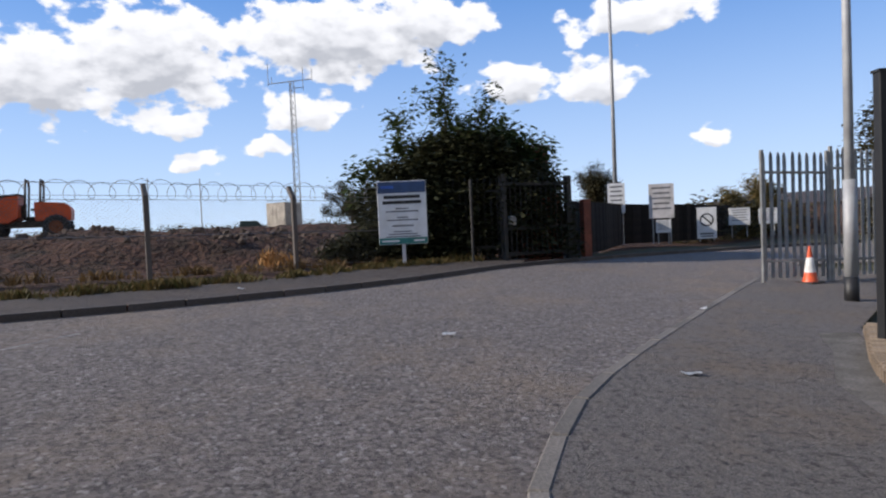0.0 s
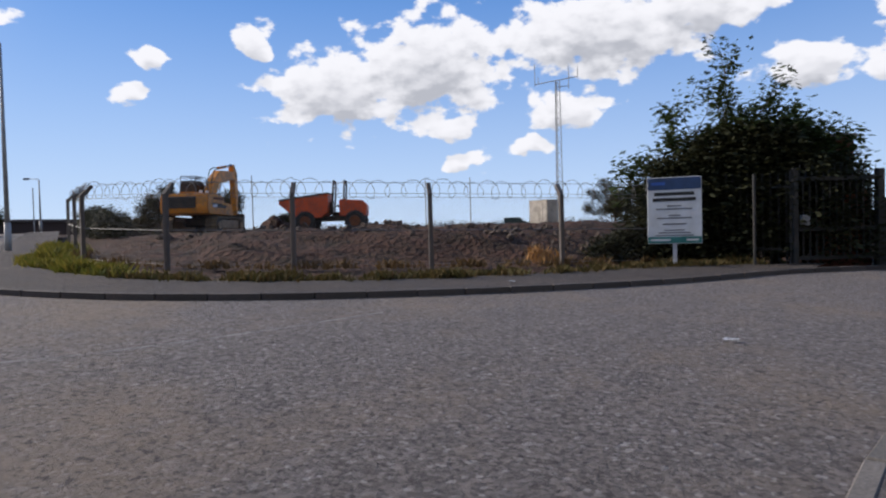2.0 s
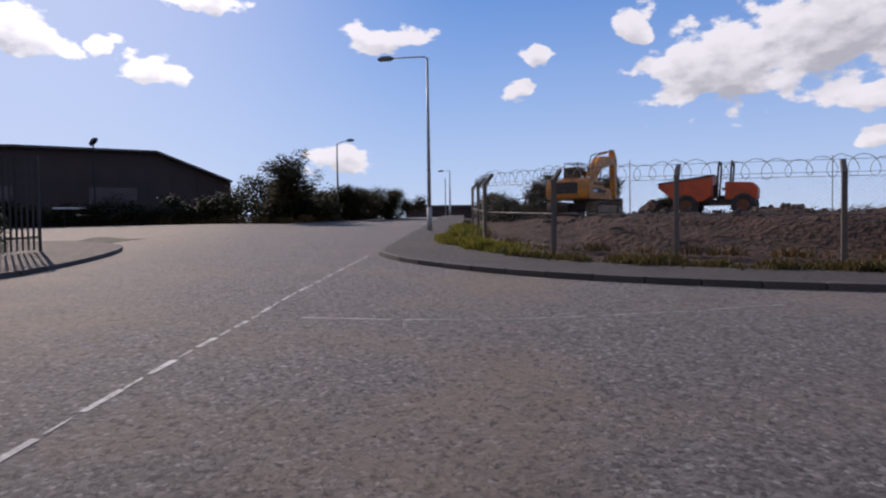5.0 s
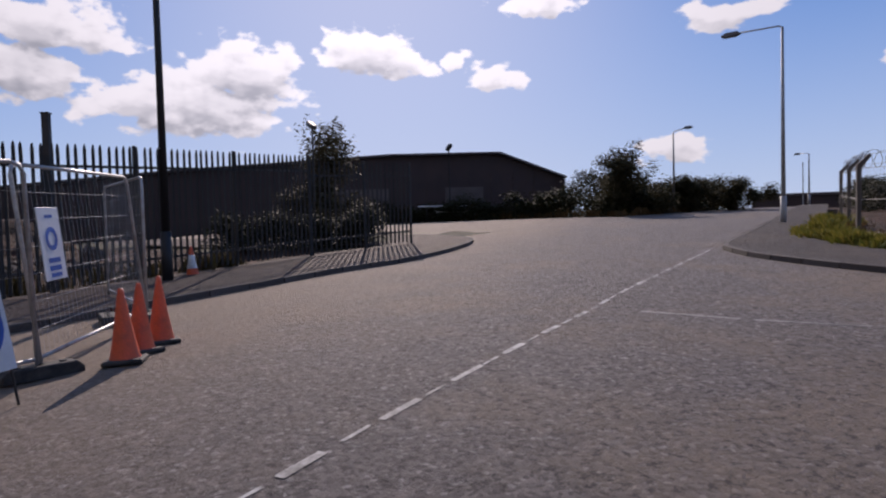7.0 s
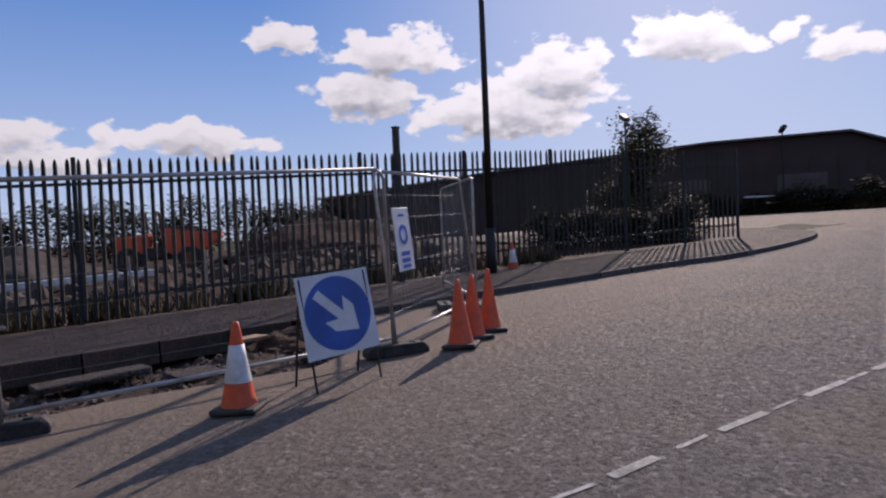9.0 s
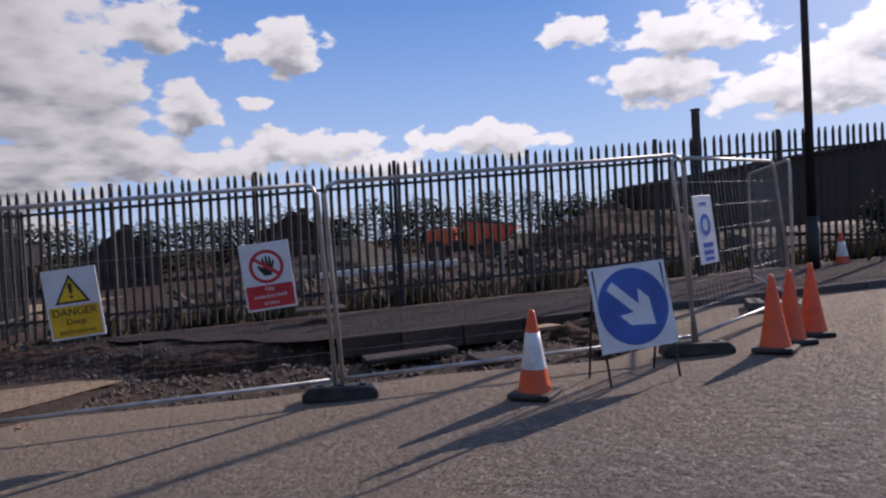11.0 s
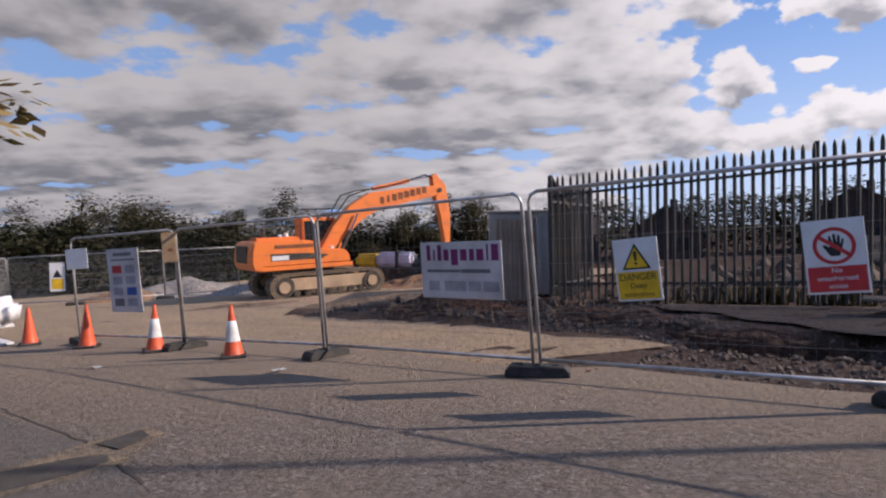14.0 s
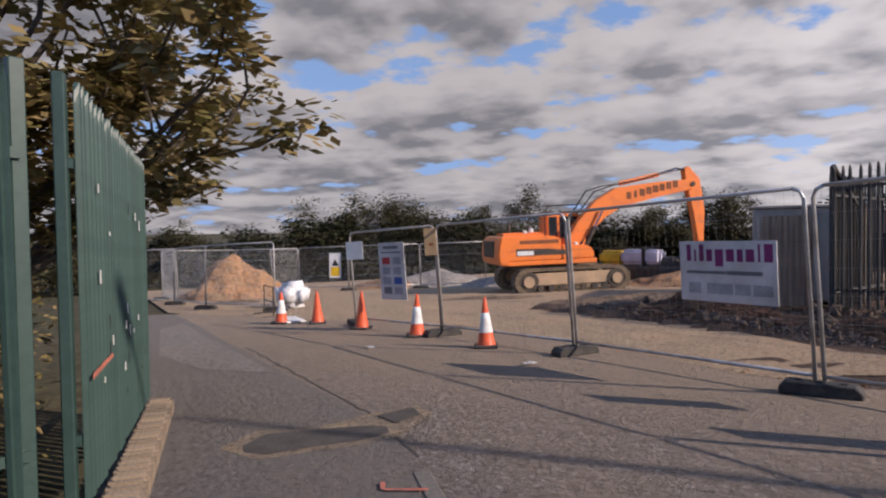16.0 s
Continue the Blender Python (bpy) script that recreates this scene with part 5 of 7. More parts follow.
flat_part("palm", [(-0.03, 0.315), (0.035, 0.315), (0.055, 0.36), (0.075, 0.45), (0.062, 0.458), (0.045, 0.41), (0.047, 0.485), (0.031, 0.49), (0.02, 0.42), (0.014, 0.498), (-0.003, 0.498), (-0.006, 0.42), (-0.022, 0.485), (-0.037, 0.48), (-0.03, 0.39), (-0.07, 0.415), (-0.083, 0.402), (-0.055, 0.355)], SIGN_BLACK, s, -0.007, 0.002)
flat_part("red_bar", [(-0.115, 0.47), (-0.095, 0.495), (0.115, 0.33), (0.095, 0.305)], SIGN_RED, s, -0.0105)
text("No", 0.06, SIGN_WHITE, s, 0, 0.195)
text("unauthorised", 0.055, SIGN_WHITE, s, 0, 0.13)
text("access", 0.055, SIGN_WHITE, s, 0, 0.065)
# contractor's banner: name as plain shapes
s = board("contractor_board", on_panel(panels[2], 1.88, 0.80, 1.5) @ pose(0.64, 0, 0), 1.18, 0.68, SIGN_GREY, "pale grey contractor board with purple lettering shapes on the fence")
xs_, x = [0.05, 0.035, 0.05, 0.065, 0.09, 0.085, 0.06, 0.085, 0.035, 0.085], -0.5
for k, wd in enumerate(xs_):
    wd *= 1.12
    tall = k in (0, 2, 8, 9)
    low = k == 4
    z0, z1 = (0.40 if low else 0.455), (0.645 if tall else 0.59)
    flat_part("letter_shape", rect(x + wd / 2 + 0.01, (z0 + z1) / 2, wd * 0.6 if wd < 0.055 else wd, z1 - z0), PURPLE, s)
    x += wd + 0.036
print_bars(s, [(-0.25, 0.33, 0.5, 0.035), (0.22, 0.33, 0.42, 0.045)], PRINT_GREY)
print_bars(s, [(-0.40, 0.15, 0.16, 0.12), (-0.08, 0.15, 0.32, 0.12), (0.20, 0.15, 0.18, 0.12), (0.43, 0.15, 0.22, 0.12)], mat("pale_print", (0.36, 0.36, 0.37), 0.6))
# blue helmet notice on the end panel
s = board("helmet_notice", on_panel(panel_end, 0.30, 0.80) @ pose(0.22, 0, 0), 0.44, 0.74, SIGN_WHITE, "tall white notice with a blue safety helmet symbol")
ring("blue_ring", 0, 0.42, 0.07, 0.12, SIGN_BLUE, s, -0.008)
print_bars(s, [(0, 0.20, 0.24, 0.05), (0, 0.12, 0.24, 0.05), (0, 0.05, 0.22, 0.04), (0, 0.65, 0.16, 0.03)], SIGN_BLUE)
# information board and notices at the entrance
PALE_INK = mat("faded_ink", (0.34, 0.34, 0.38), 0.6)
s = board("site_rules_board", on_panel(panels[4], 1.15, 0.55) @ pose(0.4, 0, 0), 0.85, 1.15, SIGN_GREY, "pale site rules board with rows of coloured pictograms")
print_bars(s, [(0, 1.05, 0.5, 0.06), (0, 0.95, 0.65, 0.03)], PRINT_GREY)
for i in range(2):
    for j in range(4):
        flat_part("pictogram", rect(-0.18 + 0.36 * i, 0.78 - 0.2 * j, 0.26, 0.14), (SIGN_RED, SIGN_BLUE, SIGN_BLUE, PRINT_GREY)[j] if (i + j) % 3 == 0 else PALE_INK, s)
s = board("paper_notice", on_panel(panels[4], 0.12, 1.38) @ pose(0.2, -0.06, 0, 0, 0, 28), 0.40, 0.38, SIGN_WHITE, "small white paper notice tied to the fence panel")
s = board("timber_offcut", on_panel(panels[3], 0.02, 1.42) @ pose(0.02, -0.12, 0, 0, 0, 45), 0.22, 0.5, TIMBER, "pale timber board hung on the fence upright", "board", 0.03)
flat_part("knot_hole", rect(0.02, 0.2, 0.08, 0.05), RUST, s, -0.016)
s = board("danger_sign", pose(17.3, -24.84, G(17.3, -24.84) + 0.6, 0, 0, 200), 0.55, 1.15, SIGN_WHITE, "white and yellow danger sign on the compound fence")
flat_part("yellow_field", rect(0, 0.3, 0.42, 0.42), SIGN_YELLOW, s)
flat_part("triangle", [(-0.17, 0.56), (0.17, 0.56), (0.0, 0.88)], SIGN_BLACK, s)

# the keep-right arrow sign on its folding frame
arrow = thing("arrow_sign", pose(-5.33, -3.62, G(-5.33, -3.62), 0, 0, 152) @ pose(0, 0, 0, -9, -4, 0), "white folding road sign with a blue disc and white arrow", "road sign")
part("plate", bevelled(slab(bmesh.new(), rect(0, 0.68, 0.76, 0.76), 0.004, -0.004), 0.001), SIGN_WHITE, arrow)
flat_part("blue_disc", disc(0, 0.68, 0.345), SIGN_BLUE, arrow, -0.006, 0.002)
a = math.radians(-45)
c_, s_ = math.cos(a), math.sin(a)
flat_part("white_arrow", [(c_ * px - s_ * pz, 0.68 + s_ * px + c_ * pz) for px, pz in [(-0.29, -0.045), (0.03, -0.045), (-0.06, -0.155), (0.075, -0.155), (0.26, 0.0), (0.075, 0.155), (-0.06, 0.155), (0.03, 0.045), (-0.29, 0.045)]], SIGN_WHITE, arrow, -0.009, 0.002)
for x in (-0.34, 0.34):
    part("front_leg", rod(bmesh.new(), (x, 0.0, 1.04), (x, 0.02, 0.0), 0.011, seg=6), BLACK_PAINT, arrow)
    part("rear_leg", rod(bmesh.new(), (x, 0.0, 1.0), (x, 0.50, -0.06), 0.011, seg=6), BLACK_PAINT, arrow)
part("brace", rod(bmesh.new(), (-0.34, 0.45, 0.03), (0.34, 0.45, 0.03), 0.008, seg=6), BLACK_PAINT, arrow)


# ---- lamp columns and poles ----
def lamp_column(x, y, h, ang, label, material, base=None, arm=1.6, z=None, r=0.085, foot=1.15):
    t = thing("street_lamp", pose(x, y, G(x, y) if z is None else z, 0, 0, ang), label, "street lamp")
    part("base_door", rod(bmesh.new(), (0, 0, -0.1), (0, 0, foot), r * 1.35, r * 1.35, 14), base or material, t, smooth=True)
    part("shaft", rod(bmesh.new(), (0, 0, foot), (0, 0, h), r, r * 0.62, 14), material, t, smooth=True)
    if arm:
        part("arm", pipe(bmesh.new(), [(0, 0, h - 0.05), (0.1, 0, h + 0.06), (arm, 0, h + 0.14)], 0.032, 8), material, t, smooth=True)
        head = slab(bmesh.new(), [(arm - 0.1, h + 0.10), (arm + 0.12, h + 0.03), (arm + 0.62, h + 0.05), (arm + 0.70, h + 0.13), (arm + 0.45, h + 0.24), (arm, h + 0.22)], -0.13, 0.13)
        part("lantern", bevelled(head, 0.03, 2), PRINT_GREY, t)
    return t


lamp_column(-24.65, 15.28, 7.85, 220, "tall grey street lamp with a single arm beside the footway", GALV_LAMP, arm=1.7)
lamp_column(-46.0, 20.5, 5.9, 15, "distant grey street lamp past the junction", GALV_LAMP, arm=1.3, r=0.09)
lamp_column(-62.0, 42.0, 5.2, 190, "distant street lamp beyond the road crest", GALV_LAMP, arm=1.2, r=0.09)
lamp_column(-14.24, -5.2, 9.5, 40, "dark street lamp column by the railings", BLACK_PAINT, arm=1.5)
lamp_column(6.72, 10.85, 8.6, 150, "galvanised lamp column with a black painted foot", GALV_LAMP, BLACK_PAINT, arm=1.5, r=0.085, foot=0.42)
part("lower_sleeve", rod(bmesh.new(), (0, 0, 0.43), (0, 0, 2.05), 0.1, 0.1, 16), GALV_LAMP, bpy.data.objects["street_lamp.004"], smooth=True)
lamp_column(8.2, 31.4, 13.0, 90, "slim tall lamp column above the gate road", GALV_LAMP, arm=0, r=0.11)
stub = thing("steel_post", pose(-13.1, -6.95, G(-13.1, -6.95)), "thick dark steel post taller than the railings", "post")
part("shaft", boxed((0.13, 0.13, 3.55), pose(0, 0, 1.775), 0.01), STEEL_DARK, stub)
part("cap", boxed((0.15, 0.15, 0.03), pose(0, 0, 3.56)), STEEL_DARK, stub)
for fx, fy, fh, ang in ((-38.5, -4.9, 6.2, 30), (-58.5, 5.0, 6.6, 200)):
    t = thing("floodlight_mast", pose(fx, fy, G(fx, fy)), "thin mast with a floodlight head by the shed", "floodlight")
    part("mast", rod(bmesh.new(), (0, 0, 0), (0, 0, fh), 0.07, 0.05), BLACK_PAINT, t)
    part("lamp_head", boxed((0.9, 0.35, 0.28), pose(0.3, 0, fh + 0.1, 0, 25, ang), 0.04), BLACK_PAINT, t)
    part("bracket", boxed((0.3, 0.2, 0.4), pose(-0.35, 0, fh + 0.2, 0, 40, ang), 0.04), BLACK_PAINT, t)
for i, (fx, fy) in enumerate(((-60, 40), (-24, 62), (-31, 66), (-18, 78), (-7.5, 60), (-44, 52))):
    t = thing("distant_pole", pose(fx, fy, land(fx, fy)), "thin distant pole beyond the spoil bank", "pole")
    part("shaft", rod(bmesh.new(), (0, 0, 0), (0, 0, 4.6 + (i % 3) * 0.7), 0.06, 0.05, 6), GALV_LAMP, t)


def lattice_mast(x, y, h):
    t = thing("lattice_mast", pose(x, y, land(x, y)), "slender lattice radio mast with aerials on a crossbar", "mast")
    w0, w1 = 0.42, 0.28
    legs = [(1, 0), (-0.5, 0.866), (-0.5, -0.866)]
    for a in legs:
        part("leg", rod(bmesh.new(), (a[0] * w0, a[1] * w0, 0), (a[0] * w1, a[1] * w1, h), 0.045, 0.04, 5), GALV_LAMP, t)
    n = int(h / 0.62)
    for k in range(n):
        for i in range(3):
            z0, z1 = h * k / n, h * (k + 1) / n
            s0, s1 = w0 + (w1 - w0) * k / n, w0 + (w1 - w0) * (k + 1) / n
            a, b = legs[i], legs[(i + 1) % 3]
            if k % 2:
                a, b = b, a
            part("lattice_bar", rod(bmesh.new(), (a[0] * s0, a[1] * s0, z0), (b[0] * s1, b[1] * s1, z1), 0.022, seg=4, caps=False), GALV_LAMP, t)
    part("crossbar", rod(bmesh.new(), (-2.6, 0.6, h), (2.3, -0.5, h + 0.1), 0.05), GALV_LAMP, t)
    part("side_bar", rod(bmesh.new(), (0, -0.2, h - 0.7), (1.2, 0.2, h - 0.6), 0.04), GALV_LAMP, t)
    for ax, ay, lo, hi in ((-2.6, 0.6, -0.2, 2.2), (2.3, -0.5, -0.1, 1.2), (1.2, 0.2, -0.9, 1.6), (-2.2, 0.5, 0, 0.7)):
        part("aerial", rod(bmesh.new(), (ax, ay, h + lo), (ax, ay, h + hi), 0.035), GALV_LAMP, t)


lattice_mast(-16.0, 67.9, 15.6)


# ---- machines ----
def track_outline(length, height, n=8):
    r = height / 2
    pts = [(length / 2 - r + r * math.cos(a), r + r * math.sin(a)) for a in (math.pi / 2 - math.pi * k / n for k in range(n + 1))]
    pts += [(-length / 2 + r + r * math.cos(a), r + r * math.sin(a)) for a in (-math.pi / 2 - math.pi * k / n for k in range(n + 1))]
    return pts


def offset_limb(pts, widths):
    """A side outline along a bent centre line, so wide at each point."""
    up, down = [], []
    for i, (x, z) in enumerate(pts):
        x0, z0 = pts[max(0, i - 1)]
        x1, z1 = pts[min(len(pts) - 1, i + 1)]
        l = math.hypot(x1 - x0, z1 - z0)
        nx, nz = -(z1 - z0) / l, (x1 - x0) / l
        up.append((x + nx * widths[i] / 2, z + nz * widths[i] / 2))
        down.append((x - nx * widths[i] / 2, z - nz * widths[i] / 2))
    return up + down[::-1]


def excavator(m, paint, label, name_bars=True, stick_end=(5.0, 1.55), reach=1.0, cab_paint=None):
    """A tracked excavator facing +x: undercarriage, house, cab, cranked boom, stick, bucket, rams and hoses."""
    e = thing("excavator", m, label, "excavator")
    for side in (-1, 1):
        y = side * 1.2
        outer = track_outline(4.45, 0.92)
        inner = [(x * 0.93, 0.46 + (z - 0.46) * 0.82) for x, z in outer]
        bm = bmesh.new()
        loops = [[bm.verts.new((x, yy, z)) for x, z in o] for o, yy in ((outer, y - 0.3), (outer, y + 0.3), (inner, y + 0.3), (inner, y - 0.3))]
        for i in range(4):
            a, b = loops[i], loops[(i + 1) % 4]
            for k in range(len(a)):
                bm.faces.new((a[k], a[(k + 1) % len(a)], b[(k + 1) % len(a)], b[k]))
        track = part("track", bm, TRACK_STEEL, e)
        shoe_me = None
        run = outer + [outer[0]]
        dense = []
        for (x0, z0), (x1, z1) in zip(run, run[1:]):
            n = max(1, int(math.hypot(x1 - x0, z1 - z0) / 0.19))
            dense += [(x0 + (x1 - x0) * k / n, z0 + (z1 - z0) * k / n, math.degrees(math.atan2(z1 - z0, x1 - x0))) for k in range(n)]
        for x, z, a in dense:
            mm = pose(x, y, z, 0, -a, 0)
            if shoe_me is None:
                shoe_me = part("track_shoe", boxed((0.15, 0.62, 0.05)), TRACK_STEEL, track, m=mm).data
            else:
                shared("track_shoe", shoe_me, track, mm)
        bm = slab(bmesh.new(), [(-1.75, 0.30), (1.75, 0.30), (1.85, 0.52), (1.6, 0.76), (-1.6, 0.76), (-1.85, 0.52)], y - 0.24 if side < 0 else y + 0.1, y - 0.1 if side < 0 else y + 0.24)
        part("track_frame", bevelled(bm, 0.03), TRACK_FRAME, e)
        yo = y + side * 0.2
        for x, r in ((1.72, 0.36), (-1.72, 0.38)):
            wheel = part("sprocket", rod(bmesh.new(), (x, yo - 0.08, 0.46), (x, yo + 0.08, 0.46), r, seg=20), MACHINE_DARK, e)
            part("hub", rod(bmesh.new(), (x, yo + side * 0.08, 0.46), (x, yo + side * 0.13, 0.46), r * 0.55, seg=16), TRACK_FRAME, wheel)
        for k in range(7):
            x = -1.25 + k * 0.42
            part("roller", rod(bmesh.new(), (x, yo - 0.05, 0.2), (x, yo + 0.07, 0.2), 0.12, seg=12), MACHINE_DARK, e)
    part("carbody", bevelled(boxed((1.7, 1.7, 0.5), pose(0, 0, 0.65)), 0.08), MACHINE_DARK, e)
    part("slew_ring", rod(bmesh.new(), (0, 0, 0.85), (0, 0, 1.08), 0.72, seg=24), MACHINE_DARK, e)
    # house
    part("deck", bevelled(boxed((3.6, 2.5, 0.16), pose(-0.75, 0, 1.14)), 0.02), paint, e)
    part("side_panel", bevelled(slab(bmesh.new(), [(-2.45, 1.22), (-0.35, 1.22), (-0.35, 2.0), (-0.6, 2.12), (-2.45, 2.12)], -1.27, -0.45), 0.04, 2), paint, e)
    part("side_panel", bevelled(slab(bmesh.new(), [(-2.45, 1.22), (-0.45, 1.22), (-0.45, 2.08), (-2.45, 2.12)], 0.45, 1.27), 0.04, 2), paint, e)
    part("engine_hood", bevelled(boxed((1.7, 0.95, 1.05), pose(-1.55, 0, 1.74)), 0.06, 2), paint, e)
    weight = part("counterweight", bevelled(slab(bmesh.new(), [(-2.72, 1.1), (-2.35, 1.06), (-2.35, 2.16), (-2.66, 2.12), (-2.76, 1.8), (-2.79, 1.4)], -1.28, 1.28), 0.05, 2), paint, e)
    # dark panel that paints in the shade on the counterweight's rear face
    part("shaded_rear_panel", boxed((0.05, 1.5, 0.62), pose(-2.78, 0.1, 1.68), 0.01), MACHINE_DARK, weight)
    part("front_tank", bevelled(slab(bmesh.new(), [(-0.33, 1.22), (0.95, 1.22), (0.95, 1.5), (0.75, 1.72), (-0.33, 1.78)], -1.27, -0.6), 0.05, 2), paint, e)
    stripe = part("dark_decal", slab(bmesh.new(), [(-2.1, 1.42), (-0.2, 1.42), (0.1, 1.55), (-0.9, 1.66), (-2.1, 1.68)], -1.275, -1.279), MACHINE_DARK, e)
    part("model_bar", slab(bmesh.new(), rect(-1.75, 1.52, 0.62, 0.16), -1.281, -1.284), SIGN_WHITE, stripe)
    part("name_bar", slab(bmesh.new(), rect(-1.2, 1.92, 1.5, 0.13), -1.275, -1.279), RUST, e)
    part("exhaust", rod(bmesh.new(), (-1.9, 0.25, 2.2), (-1.9, 0.25, 2.6), 0.06), MACHINE_DARK, e)
    part("air_cleaner", rod(bmesh.new(), (-1.2, -0.3, 2.2), (-1.2, -0.3, 2.42), 0.11, 0.08), CONE_WHITE, e)
    rail = bmesh.new()
    pipe(rail, [(-2.4, -0.5, 2.1), (-2.4, -0.5, 2.95), (-0.7, -0.5, 2.95), (-0.7, -0.5, 2.1)], 0.022, 6)
    pipe(rail, [(-2.4, -0.5, 2.65), (-0.7, -0.5, 2.65)], 0.018, 6)
    part("handrail", rail, MACHINE_DARK, e)
    # cab on the left
    cab = part("cab", bevelled(slab(bmesh.new(), [(-0.35, 1.22), (1.25, 1.22), (1.32, 1.9), (1.05, 2.95), (-0.35, 2.98)], 0.32, 1.25), 0.05, 2), cab_paint or paint, e)
    part("cab_window", slab(bmesh.new(), [(0.2, 2.0), (1.18, 1.98), (0.98, 2.82), (0.2, 2.84)], 0.322, 0.31), GLASS_DARK, cab)
    part("cab_window", slab(bmesh.new(), [(-0.25, 2.0), (0.1, 2.0), (0.1, 2.84), (-0.25, 2.84)], 0.322, 0.31), GLASS_DARK, cab)
    part("cab_window", slab(bmesh.new(), [(-0.2, 1.7), (1.15, 1.7), (0.98, 2.82), (-0.2, 2.84)], 1.252, 1.262), GLASS_DARK, cab)
    part("windscreen", bevelled(slab(bmesh.new(), [(1.3, 1.6), (1.345, 1.9), (1.09, 2.88), (1.04, 2.88)], 0.42, 1.15), 0.005), GLASS_DARK, cab)
    rack = bmesh.new()
    for y in (0.34, 1.2):
        pipe(rack, [(-0.3, y, 2.98), (-0.3, y, 3.3), (1.15, y, 3.3), (1.15, y, 3.0)], 0.02, 6)
    for x in (-0.3, 0.2, 0.7, 1.15):
        rod(rack, (x, 0.34, 3.3), (x, 1.2, 3.3), 0.016, seg=6)
    part("roof_rack", rack, MACHINE_DARK, cab)
    for x, z in ((0.4, 1.78), (-1.6, 2.3)):
        part("work_lamp", boxed((0.12, 0.16, 0.12), pose(x, -0.8, z), 0.02), CONE_WHITE, e)
    part("roof_guard", bevelled(boxed((1.3, 0.9, 0.06), pose(0.35, 0.78, 3.02)), 0.02), MACHINE_DARK, cab)
    # boom, stick, bucket
    def far(x):
        return 0.35 + (x - 0.35) * reach

    def up(x):
        return (reach - 1.0) * max(0.0, x - 1.0) * 0.28
    spine = [(far(x), z + up(x)) for x, z in [(0.35, 1.6), (0.85, 2.35), (1.45, 3.05), (2.1, 3.45), (3.3, 3.6), (4.7, 3.72)]]
    bm = slab(bmesh.new(), offset_limb(spine, [0.42, 0.66, 0.74, 0.76, 0.62, 0.42]), -0.22, 0.22)
    boom = part("boom", bevelled(bm, 0.03), paint, e)
    if name_bars:
        for k, w in enumerate((0.14, 0.09, 0.17, 0.17, 0.19, 0.17, 0.16, 0.16)):
            x = far(2.45 + k * 0.235)
            z = 3.44 + 0.0935 * k * 0.235 * 2 + up(2.45 + k * 0.235)
            part("letter_shape", slab(bmesh.new(), rect(x, z + 0.03, w * reach * 1.08, 0.28), -0.222, -0.227), RUST, boom)
    sx, sz = stick_end
    sx, ex, ez = far(sx), far(4.72) - 4.72, up(4.72)
    bm = slab(bmesh.new(), offset_limb([(4.5 + ex, 4.4 + ez), (4.78 + ex, 3.85 + ez), (sx - 0.05, 2.9), (sx, sz)], [0.22, 0.62, 0.5, 0.24]), -0.17, 0.17)
    stick = part("stick", bevelled(bm, 0.025), paint, e)
    part("pin", rod(bmesh.new(), (4.72 + ex, -0.26, 3.72 + ez), (4.72 + ex, 0.26, 3.72 + ez), 0.1, seg=14), MACHINE_DARK, stick)
    for name, y, a, b, k in (("boom_ram", 0.34, (0.95, 1.55), (1.75, 3.05), 0.55), ("boom_ram", -0.34, (0.95, 1.55), (1.75, 3.05), 0.55), ("stick_ram", 0.0, (far(2.2), 3.98 + up(2.2)), (4.45 + ex, 4.36 + ez), 0.6), ("bucket_ram", 0.0, (5.1 + ex, 3.5 + ez), (sx + 0.25, sz + 0.6), 0.6)):
        a, b = Vector((a[0], y, a[1])), Vector((b[0], y, b[1]))
        mid = a + (b - a) * k
        ram = part(name, rod(bmesh.new(), a, mid, 0.085, seg=12), paint if name != "boom_ram" else MACHINE_DARK, e)
        part("ram_rod", rod(bmesh.new(), mid, b, 0.045, seg=10), CHROME, ram)
    hose = pipe(bmesh.new(), [(far(x), y, z + up(x)) for x, y, z in [(0.7, -0.12, 2.9), (1.3, -0.12, 3.75), (2.0, -0.12, 3.95), (3.0, -0.12, 4.1), (3.6, -0.1, 4.25), (4.2, -0.1, 4.42), (4.5, -0.1, 4.3)]], 0.03, 6)
    part("hose", hose, RUBBER, e)
    part("hose", pipe(bmesh.new(), [(0.6, 0.12, 2.85), (1.25, 0.12, 3.8), (1.9, 0.12, 3.98), (2.7, 0.1, 4.06)], 0.03, 6), RUBBER, e)
    bx, bz = sx, sz
    bm = slab(bmesh.new(), [(bx - 0.1, bz + 0.1), (bx + 0.25, bz + 0.05), (bx + 0.2, bz - 0.5), (bx - 0.15, bz - 0.95), (bx - 0.7, bz - 1.0), (bx - 1.0, bz - 0.7), (bx - 0.85, bz - 0.72), (bx - 0.55, bz - 0.85), (bx - 0.2, bz - 0.7), (bx - 0.05, bz - 0.4)], -0.55, 0.55)
    bucket = part("bucket", bevelled(bm, 0.02), MACHINE_DARK, e)
    for y in (-0.45, -0.15, 0.15, 0.45):
        part("tooth", boxed((0.22, 0.09, 0.06), pose(bx - 1.05, y, bz - 0.66, 0, 25, 0)), MACHINE_DARK, bucket)
    return e


excavator(pose(6.75, -25.0, G(6.75, -25.0) + 0.02, 0, -1.5, 216), DIGGER_ORANGE, "orange tracked excavator standing at the site entrance", reach=1.225)
excavator(pose(-26.1, 26.8, land(-26.1, 26.8) + 0.05, 0, 0, 112) @ Matrix.Scale(0.96, 4), DIGGER_YELLOW, "dusty yellow tracked excavator on the spoil bank", False, (4.9, 1.2), cab_paint=MACHINE_DARK)


